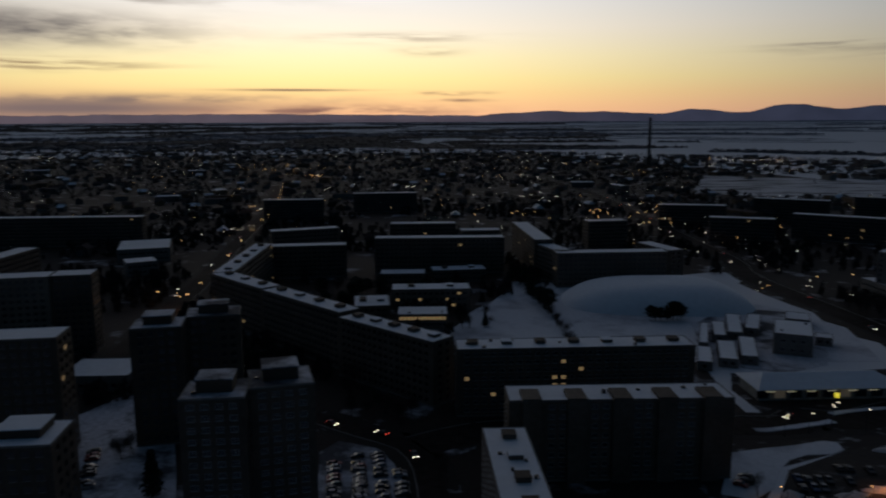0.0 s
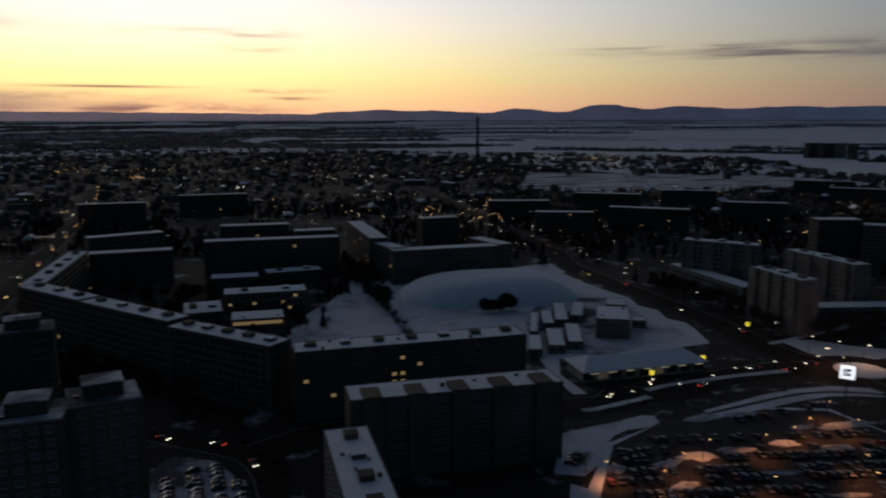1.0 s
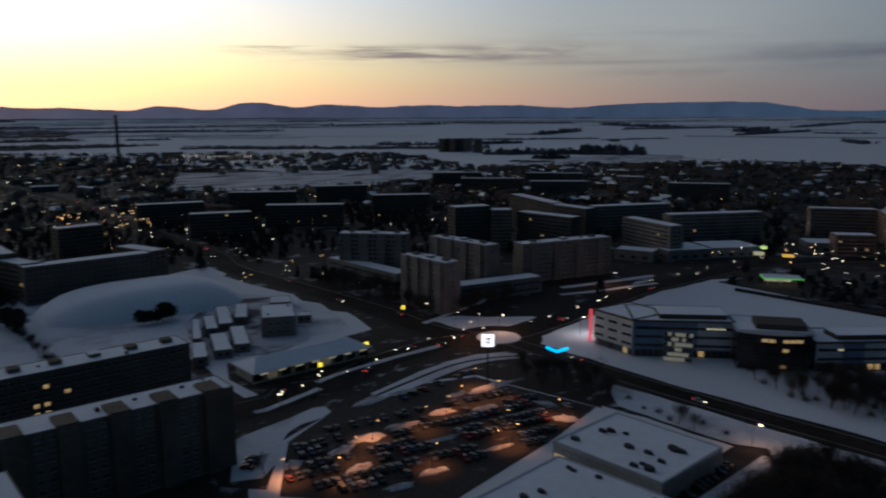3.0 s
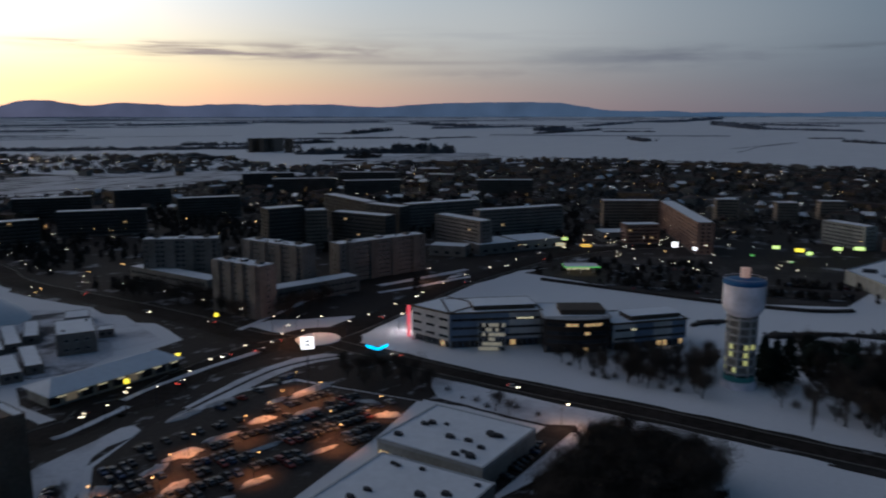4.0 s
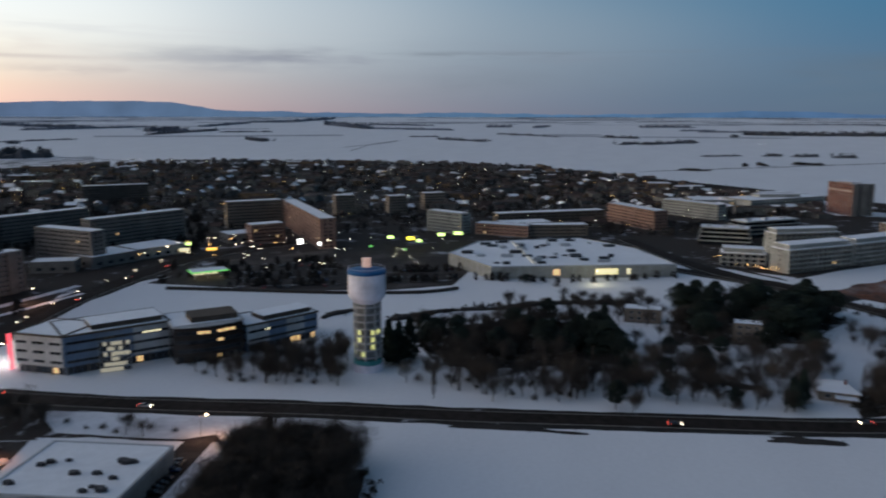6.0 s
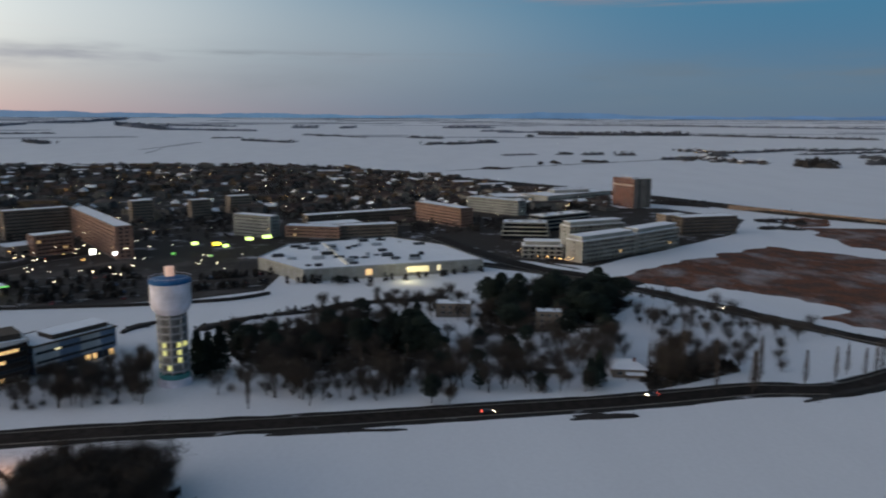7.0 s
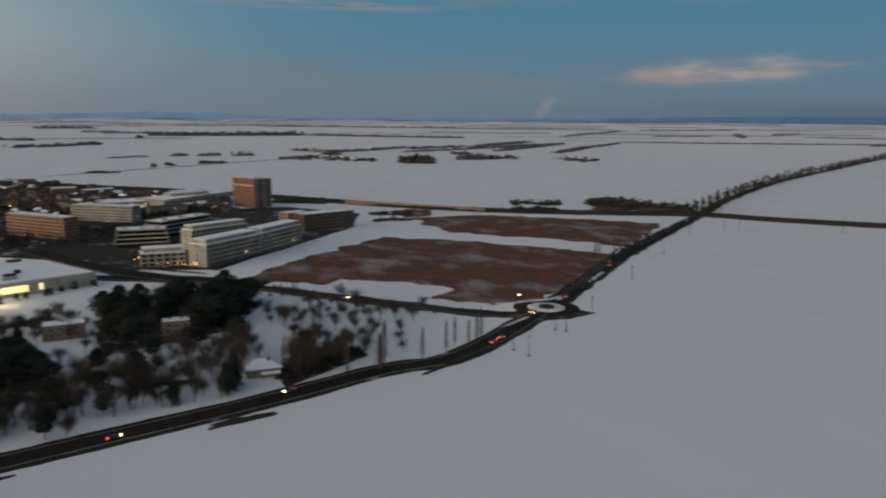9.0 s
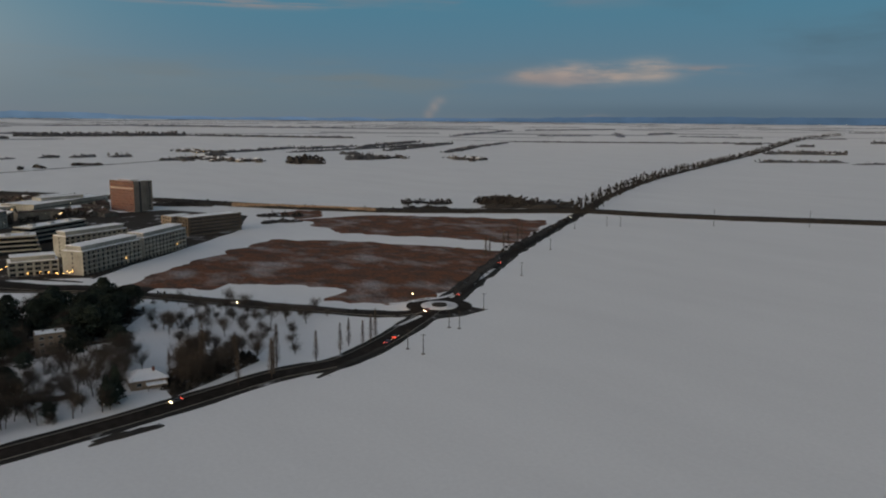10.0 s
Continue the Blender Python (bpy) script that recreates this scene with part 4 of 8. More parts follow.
# the new apartments by the fallow field
def apartments(place, length, heading, depth, floors, label):
    """A white block with piers, deep balconies and a set-back top floor."""
    st = 3.0
    h = floors * st + 0.4
    L = length / 2
    base = thing("apartment_building", pose(*place, 0, 0, 0, heading), label, "apartment building")
    FOOT.append((*(pose(*place, 0, 0, 0, heading) @ Vector((0, depth / 2, 0))).xy, L + 1, depth / 2 + 2, heading))
    m = Mesh()
    m.box(-L, L, 1.5, depth - 1.5, -0.3, h)
    part("wall", m, panel_white, base)
    for s in (-1, 1):
        for y0, y1 in ((0, 1.5), (depth - 1.5, depth)):
            m = Mesh()
            m.box(*sorted((s * L, s * (L - 0.5))), y0, y1, -0.3, h)
            part("gable_pier", m, panel_white, base)
        for f in range(floors):
            window(base, s * L, depth / 2, f * st + 1.0, 90 * s, 1.3, 1.7, glass_dark)
    n = max(2, int(length / 4.2))
    bay = length / n
    for i in range(1, n):
        m = Mesh()
        m.box(-L + i * bay - 0.3, -L + i * bay + 0.3, 0.1, 1.5, -0.3, h)
        part("pier", m, panel_white, base)
    for f in range(floors):
        z = f * st
        for i in range(n):
            x = -L + (i + 0.5) * bay
            window(base, x, 1.5, z + 0.35, 0, bay - 1.4, 2.2, lit_warm if (i * 5 + f * 3) % 41 == 7 else glass_dark)
            if f:
                m = Mesh()
                m.box(x - bay / 2 + 0.32, x + bay / 2 - 0.32, -0.35, 1.5, z - 0.08, z + 0.1)
                m.box(x - bay / 2 + 0.32, x + bay / 2 - 0.32, -0.35, -0.25, z + 0.1, z + 1.0)
                part("balcony", m, panel_white, base)
    m = Mesh()
    m.box(-L, L, 0.05, depth - 0.05, h, h + 0.35)
    part("terrace_slab", m, roof_snow, base)
    m = Mesh()
    m.box(-L + 1.8, L - 1.8, 2.4, depth - 2.4, h + 0.35, h + 3.1)
    top = part("top_floor", m, panel_white, base)
    m = Mesh()
    m.box(-L + 1.2, L - 1.2, 1.7, depth - 1.7, h + 3.1, h + 3.45)
    part("roof", m, roof_snow, top, "snowy roof slab")


def banded(place, length, heading, depth, floors, label, step=1.4):
    """A glazed building with long pale balcony bands, each floor stepping back."""
    st = 3.3
    L = length / 2
    base = thing("terraced_building", pose(*place, 0, 0, 0, heading), label, "terraced building")
    FOOT.append((*(pose(*place, 0, 0, 0, heading) @ Vector((0, depth / 2, 0))).xy, L + 1, depth / 2 + 1, heading))
    for f in range(floors):
        o = f * step * 0.5
        m = Mesh()
        m.box(-L + 1.2 + o, L - 1.2 - o, 1.4 + o, depth - 1.4 - o, f * st - (0.3 if f == 0 else 0), (f + 1) * st)
        lv = part("glass_floor", m, glass_dark, base)
        m = Mesh()
        m.box(-L + o, L - o, o, depth - o, (f + 1) * st - 0.35, (f + 1) * st)
        m.box(-L + o, L - o, o, o + 0.15, (f + 1) * st, (f + 1) * st + 0.75)
        m.box(L - o - 0.15, L - o, o + 0.15, depth - o, (f + 1) * st, (f + 1) * st + 0.75)
        m.box(-L + o, -L + o + 0.15, o + 0.15, depth - o, (f + 1) * st, (f + 1) * st + 0.75)
        part("band", m, panel_white, lv, "pale balcony band")
    m = Mesh()
    m.box(-L + o + 0.2, L - o - 0.2, o + 0.2, depth - o - 0.2, floors * st + 0.004, floors * st + 0.4)
    part("roof", m, roof_snow, base, "snowy roof")
    for k in range(3):
        m = Mesh()
        x = -L * 0.6 + k * L * 0.6
        m.box(x - 2, x + 2, depth * 0.4, depth * 0.6, floors * st + 0.4, floors * st + 1.8)
        part("roof_plant", m, pale_metal, base)


NEWAPT = "white modern apartment building with balconies and a snowy roof"
apartments((527.7, -155.1), 56.3, -56.8, 16, 5, NEWAPT)
apartments((562.9, -203.6), 53.4, -53.0, 16, 5, NEWAPT)
apartments((595.2, -164.5), 53.5, -67.9, 14, 5, NEWAPT)
apartments((530.5, -107.2), 28.5, -97.9, 15, 3, "low white apartment wing with a snowy roof terrace")
banded((619.5, -110.3), 40.7, -99.1, 24, 4, "terraced glass building with long white balcony bands")
banded((675.2, -159.3), 63.2, -57.7, 22, 4, "terraced glass building with long white balcony bands")
block((637.8, -274.8), 54.6, -78.4, 18, 5, panel_dark, False, "dark unfinished building wrapped in netting", "building shell", storey=2.9, name="building_shell", lit=0.0)
block((650.1, -250.2), 21.9, -79.6, 16, 5, panel_warm, False, "brown unfinished building beside the shell", "building shell", storey=2.9, name="building_shell", lit=0.0)
block((840.7, -284.1), 14.9, -92.7, 22, 11, concrete, False, "grey rear half of the tower block", "tower block", name="tower_block", storey=2.8, pent=0, win=(2.0, 1.4), pitch=4.5, lit=0.0)
block((848.2, -261.7), 38.5, -159.8, 16, 11, red_brick, True, "red-clad tower block with aerials on its roof", "tower block", name="tower_block", storey=2.85, pent=1.2, win=(2.2, 1.5), pitch=3.4, lit=0.0, lit_floor=8, glow=lit_dim, side=concrete, ends=False)


# ---- the mound, terraces and market by the avenue ----
def mound(at, rx, ry, high, heading):
    """A smooth snow-covered hall roof like a low hill."""
    m = Mesh()
    rows, sides = 14, 72
    for k in range(rows + 1):
        f = k / rows
        for i in range(sides):
            t = 2 * math.pi * i / sides
            c, s = math.cos(t), math.sin(t)
            sq = 1 / (abs(c) ** 3 + abs(s) ** 3) ** (1 / 3)
            x, y = rx * f * c * sq, ry * f * s * sq
            z = high * (1 - f ** 4.0) * (1 + 0.25 * x / rx * (1 - f)) + 0.5 * noise.noise((x * 0.05, y * 0.05, 2)) * (1 - f)
            m.v.append((x, y, z if k < rows else -0.3))
    for k in range(rows):
        for i in range(sides):
            j = (i + 1) % sides
            m.f.append((k * sides + i, (k + 1) * sides + i, (k + 1) * sides + j, k * sides + j))
    m.m = [0] * len(m.f)
    me = m.done("snow_mound", roof_snow)
    me.polygons.foreach_set("use_smooth", [True] * len(me.polygons))
    ob = tagged(new("snow_mound", me), "wide rounded mound under smooth snow", "mound")
    ob.matrix_basis = pose(*at, 0, 0, 0, heading)
    FOOT.append((*at, rx, ry, heading))


MOUND = (*(117.6, 414.7), 52, 33, 12.5)
mound(MOUND[:2], *MOUND[2:], -6)

LOWBOX = "long low terrace building with a snowy roof"
for spec, depth in ((((105.0, 295.4), 6.0, -18.0), 22.5), (((113.3, 322.0), 4.0, -19.4), 35.5), (((124.9, 334.0), 5.6, -17.0), 25.0), (((133.4, 338.5), 6.6, -18.4), 35.5), (((116.1, 299.0), 7.4, -17.0), 27.5), (((125.9, 302.3), 6.8, -18.4), 30.5), (((143.5, 345.0), 6.4, -24.0), 29.0), (((172.0, 360.5), 11.0, -25.0), 15.0), (((169.2, 328.6), 7.0, -26.0), 8)):
    place, length, heading = spec
    block(place, length, heading, depth, 1, concrete, False, LOWBOX, "terrace building", name="terrace_building", storey=2.7, plinth=0.5, lit=0.0, group="terrace buildings")
block((149.1, 314.8), 15.5, -23.5, 25, 2, concrete, True, "square concrete hall with a snowy roof", "hall", name="concrete_hall", storey=3.9, lit=0.0, pitch=4)


def market(place, length, heading, depth):
    """A single-storey market under a shallow snowy pitched roof, lit beneath its eaves."""
    base = thing("market_hall", pose(*place, 0, 0, 0, heading), "low market hall with a snowy pitched roof and lit eaves", "supermarket")
    L = length / 2
    FOOT.append((*(pose(*place, 0, 0, 0, heading) @ Vector((0, depth / 2, 0))).xy, L, depth / 2, heading))
    m = Mesh()
    m.box(-L + 1.5, L - 1.5, 2.5, depth - 1, -0.3, 4.6)
    part("wall", m, panel_white, base)
    m = Mesh()
    for a, b in ((0, depth / 2), (depth, depth / 2)):
        m.face([(-L, a, 5.0), (L, a, 5.0), (L - 6, b, 8.2), (-L + 6, b, 8.2)])
        m.face([(-L, a, 4.7), (L, a, 4.7), (L, a, 5.0), (-L, a, 5.0)])
    for s in (-1, 1):
        m.face([(s * L, 0, 5.0), (s * L, depth, 5.0), (s * (L - 6), depth / 2, 8.2)])
        m.face([(s * L, 0, 4.7), (s * L, depth, 4.7), (s * L, depth, 5.0), (s * L, 0, 5.0)])
    m.face([(-L, 0, 4.7), (L, 0, 4.7), (L, depth, 4.7), (-L, depth, 4.7)])
    part("roof", m, roof_snow, base, "snowy pitched roof")
    n = int(length / 6)
    for i in range(n):
        x = -L + length * (i + 0.5) / n
        m = Mesh()
        m.box(x - 2.2, x + 2.2, 2.3, 2.45, 1.0, 3.9)
        part("shop_window", m, lit_dim if i % 4 == 1 else glass_dark, base)
        m = Mesh()
        m.tube((x + 3, 0.5, -0.2), (x + 3, 0.5, 4.7), 0.15, 0.15)
        part("post", m, concrete, base)
    for i in range(7):
        x = -L + length * (i + 0.6) / 7.2
        m = Mesh()
        m.box(x - 1.7, x + 1.7, -0.15, 0.0, 4.15, 4.45)
        part("light_strip", m, lit_white, base)


market((138.6, 260.5), 54.1, 2.7, 19)


def pole_sign(at, high, size, mat_face, label, facing, mark=None):
    base = thing("pole_sign", pose(*at, 0, 0, 0, facing), label, "sign")
    m = Mesh()
    m.tube((0, 0, -0.3), (0, 0, high - size), 0.28, 0.22, 8)
    part("pole", m, dark_metal, base)
    m = Mesh()
    m.box(-size / 2, size / 2, -0.35, 0.35, high - size, high)
    bd = part("board", m, mat_face, base, "lit sign board")
    if mark is not None:
        m = Mesh()
        u = size / 8
        m.box(-2.2 * u, -1.0 * u, -0.40, -0.36, high - size + 1.8 * u, high - 1.8 * u)
        m.box(-0.6 * u, 1.8 * u, -0.40, -0.36, high - size / 2 + 0.4 * u, high - 1.8 * u)
        m.box(-0.6 * u, 1.8 * u, -0.40, -0.36, high - size + 1.8 * u, high - size / 2 - 0.4 * u)
        part("mark", m, mark, bd, "plain dark mark")


FACE = lambda p: -math.degrees(math.atan2(p[0], p[1]))
grey_mark = mat("sign_mark", (0.25, 0.2, 0.2), 0.6, 0.1)
pole_sign((182.4, 207.4), 19.5, 4.5, sign_white, "tall pole with a square white lit sign", FACE((182.4, 207.4)), grey_mark)
for p, hgt, size in (((165.4, 265.6), 6.0, 1.6), ((137.1, 254.3), 5.6, 1.5), ((209.7, 302.0), 7.6, 1.6)):
    pole_sign(p, hgt, size, lamp_yellow, "small yellow lit sign on a pole", FACE(p))
for p, hgt, size in (((516.8, 199.4), 12.0, 3.4), ((528.4, 189.1), 8.0, 2.2)):
    pole_sign(p, hgt, size, sign_white, "white lit sign tower of the retail park", FACE(p))


def chevron(at, facing):
    base = thing("light_arrow", pose(*at, 0, 0, 0, facing), "cyan lit chevron on a low traffic board", "sign")
    m = Mesh()
    for s in (-1, 1):
        m.face([(s * 4.6, 0, 3.2), (s * 4.6, 0, 4.3), (0, 0, 2.6), (0, 0, 1.5)])
        m.face([(s * 4.6, 0.3, 3.2), (s * 4.6, 0.3, 4.3), (0, 0.3, 2.6), (0, 0.3, 1.5)])
        m.face([(s * 4.6, 0, 4.3), (s * 4.6, 0.3, 4.3), (0, 0.3, 2.6), (0, 0, 2.6)])
    part("strip", m, lamp_cyan, base)
    m = Mesh()
    for s in (-3, 3):
        m.tube((s, 0.2, -0.3), (s, 0.2, 3.0), 0.1, 0.1)
    part("stand", m, dark_metal, base)


chevron((228.0, 215.1), FACE((228.0, 215.1)))


# ---- flat shops beside the car park ----
def store(place, length, heading, depth, h, vents, label):
    base = thing("store", pose(*place, 0, 0, 0, heading), label, "store")
    FOOT.append((*(pose(*place, 0, 0, 0, heading) @ Vector((0, depth / 2, 0))).xy, length / 2, depth / 2, heading))
    L = length / 2
    m = Mesh()
    m.box(-L, L, 0, depth, -0.3, h)
    part("wall", m, panel_white, base)
    for i, a in enumerate(((-L - 0.15, L + 0.15, -0.15, 0.5), (-L - 0.15, L + 0.15, depth - 0.5, depth + 0.15), (-L - 0.15, -L + 0.5, 0.5, depth - 0.5), (L - 0.5, L + 0.15, 0.5, depth - 0.5))):
        m = Mesh()
        m.box(*a, h - 0.5, h + 0.55)
        part("parapet", m, pale_metal, base)
    m = Mesh()
    m.box(-L + 0.5, L - 0.5, 0.5, depth - 0.5, h + 0.004, h + 0.35)
    part("roof", m, roof_snow, base, "flat roof under even snow")
    rnd = random.Random(int(length * 10))
    for i in range(vents):
        x, y, s = rnd.uniform(-L + 3, L - 3), rnd.uniform(3, depth - 3), rnd.uniform(0.5, 1.1)
        m = Mesh()
        m.box(x - s, x + s, y - s * 0.7, y + s * 0.7, h + 0.3, h + 0.8 + s * 0.6)
        m.tube((x + s * 1.6, y, h + 0.3), (x + s * 1.6, y, h + 1.2), 0.35, 0.35)
        part("roof_unit", m, dark_metal, base)
    for i in range(int(length / 5)):
        x = -L + 5 * (i + 0.5)
        m = Mesh()
        m.box(x - 1.8, x + 1.8, -0.12, -0.02, 0.6, 3.2)
        part("shop_window", m, glass_dark if i % 4 else lit_warm, base)


store((155.6, 128.1), 35.9, -85.0, 31.6, 6.2, 16, "flat-roofed store with even snow and dark parapet")
store((115.7, 116.3), 35.7, -82.9, 34.7, 6.2, 14, "large flat-roofed store with snow and roof units")


# ---- the office building by the roundabout ----
office_blue = mat("office_blue", (0.17, 0.23, 0.33), 0.5, 0.15, 1.0, big=8)
office_pale = mat("office_pale", (0.55, 0.54, 0.54), 0.55, 0.12, 1.0, big=8)


def office_wing(place, length, heading, depth, floors, wall, lit, seed, label, glow, pale=(), bulge=0.0, top_lit=()):
    """A wing with long window bands over a dark recessed ground floor; pale: panelled shares of the front; bulge: a curved glass front."""
    base = thing("office_wing", pose(*place, 0, 0, 0, heading), label, "office building")
    FOOT.append((*(pose(*place, 0, 0, 0, heading) @ Vector((0, depth / 2, 0))).xy, length / 2, depth / 2, heading))
    rnd = random.Random(seed)
    L, st = length / 2, 3.7
    h = floors * st + (0.68 if seed == 9 else 0.6)
    out = lambda x: -bulge * (1 - (x / L) ** 2)
    m = Mesh()
    m.box(-L, L, 0, depth, st, h)
    m.box(-L + 0.6, L - 0.6, 1.0, depth - 0.6, -0.3, st)
    part("wall", m, wall, base)
    m = Mesh()
    for a in ((-L - 0.5, L + 0.5, -0.5, 0.4), (-L - 0.5, L + 0.5, depth - 0.4, depth + 0.5), (-L - 0.5, -L + 0.4, 0.4, depth - 0.4), (L - 0.4, L + 0.5, 0.4, depth - 0.4)):
        m.box(*a, h + 0.004, h + 0.7)
    part("roof_overhang", m, panel_dark if not bulge else office_pale, base)
    m = Mesh()
    m.box(-L + 0.42, L - 0.42, 0.42, depth - 0.42, h + 0.004, h + 0.5)
    part("roof", m, roof_snow, base, "snowy flat roof")
    if seed != 9:
        m = Mesh()
        m.box(-L * 0.45, L * 0.9, depth * 0.14, depth * 0.66, h + 0.3, h + 2.5)
        pl = part("plant_room", m, panel_dark, base, "long dark plant room")
        m = Mesh()
        m.box(-L * 0.46, L * 0.91, depth * 0.13, depth * 0.67, h + 2.5, h + 2.7)
        part("cap", m, roof_snow if seed != 5 else panel_dark, pl)
    if bulge:
        arc = [(-L + length * i / 16, out(-L + length * i / 16) - 0.01) for i in range(17)]
        m = Mesh()
        m.prism(arc + [(L, -0.005), (-L, -0.005)], st * 0.9, h - 0.02)
        part("curved_glazing", m, brown_glass, base, "curved brown glass front")
        m = Mesh()
        m.prism([(x * 1.02, y - 0.7) for x, y in arc] + [(L, -0.51), (-L, -0.51)], h + 0.01, h + 0.5)
        part("curved_roof_edge", m, office_pale, base)
    for lo, hi in pale:
        m = Mesh()
        m.box(-L + length * lo, -L + length * hi, -0.05, -0.004, st + 0.1, h - 0.1)
        part("pale_panel", m, office_pale, base, "pale cladding panel")
    n = int(length / 2.6)
    for f in range(1, floors):
        z = 1.2 + f * st
        for i in range(n):
            if wall is office_pale and i % 3 == 2:
                continue
            x = (i + 0.5 - n / 2) * 2.6
            on = rnd.random() < lit or (f == floors - 1 and any(a < (x + L) / length < b for a, b in top_lit))
            turn = math.degrees(math.atan2(2 * bulge * x / L, L))
            window(base, x, out(x) - 0.06, z, turn, 2.5, 1.5 if bulge else 1.0, glow if on else glass_dark, dark_metal)
        for i in range(int(depth / 2.6)):
            y = (i + 0.7) * 2.6
            if y < depth - 1.5:
                window(base, L, y, z, 90, 2.4, 0.9, glass_dark, dark_metal)
                window(base, -L, y, z, -90, 2.4, 0.9, glass_dark, dark_metal)
    for i in range(n):
        x = (i + 0.5 - n / 2) * 2.6
        window(base, x, 1.0, 0.4, 0, 2.4, 2.6, lit_warm if rnd.random() < 0.22 + lit * 3.0 else glass_dark, dark_metal)
    for i in range(0, n + 1, 3):
        x = (i - n / 2) * 2.6
        m = Mesh()
        m.tube((x, 0.3, -0.3), (x, 0.3, st), 0.25, 0.25, 8)
        part("column", m, concrete, base)
    return base


office_wing((267.2, 181.0), 40.7, -43.6, 26, 4, office_blue, 0.02, 3, "blue and pale office wing over a dark recessed ground floor", lit_white, ((0.64, 1.0),), 0.0, ((0.72, 0.9),))
office_wing((281.5, 149.3), 28.1, -51.0, 24, 4, brown_glass, 0.02, 5, "dark office wing with a curved brown glass front", lit_warm, (), 3.2, ((0.35, 0.5), (0.66, 0.85)))
office_wing((307.0, 127.5), 35.7, -36.3, 20, 3, office_blue, 0.03, 8, "blue and pale office wing with a snowy roof", lit_white, ((0.0, 0.3), (0.55, 0.8)))
office_wing((252.9, 206.3), 21.9, -93.6, 22, 4, office_pale, 0.0, 9, "pale office end wing beside the roundabout", lit_white)


def office_lights():
    """The lit hall of the office, its red corner strip and the bright forecourt wall."""
    p = Vector((261.1, 178.8))
    hall = thing("lit_hall_front", pose(p.x, p.y, 0, 0, 0, FACE(p)), "tall glazed office entrance with lit rooms behind", "office entrance")
    rnd = random.Random(4)
    hall_light = lamp_mat("hall_light", (1.0, 0.84, 0.50), 0.42)
    for k in range(6):
        for i in range(8):
            m = Mesh()
            m.box(-5.6 + i * 1.4, -4.4 + i * 1.4, -0.25, 0, 0.5 + k * 2.1, 2.0 + k * 2.1)
            part("pane", m, hall_light if rnd.random() < 0.42 + 0.3 * math.exp(-((i - 3.5) / 2) ** 2) else glass_dark, hall)
    m = Mesh()
    for i in range(9):
        m.box(-5.8 + i * 1.4, -5.62 + i * 1.4, -0.35, 0, -0.3, 13)
    part("mullion_frame", m, office_pale, hall)
    p = Vector((256.5, 221.9))
    st = thing("red_light_strip", pose(p.x, p.y, 0, 0, 0, FACE(p)), "tall red lit strip on the office corner", "light strip")
    m = Mesh()
    m.box(-0.7, 0.7, -0.3, 0.3, 0, 14.5)
    part("strip", m, lamp_mat("red_strip", (1.0, 0.05, 0.07), 2.2), st)
    m = Mesh()
    m.box(1.2, 5.0, 0.0, 0.4, 0.5, 12)
    part("lit_panel", m, lamp_mat("panel_light", (1.0, 0.9, 0.78), 1.0), st)


office_lights()


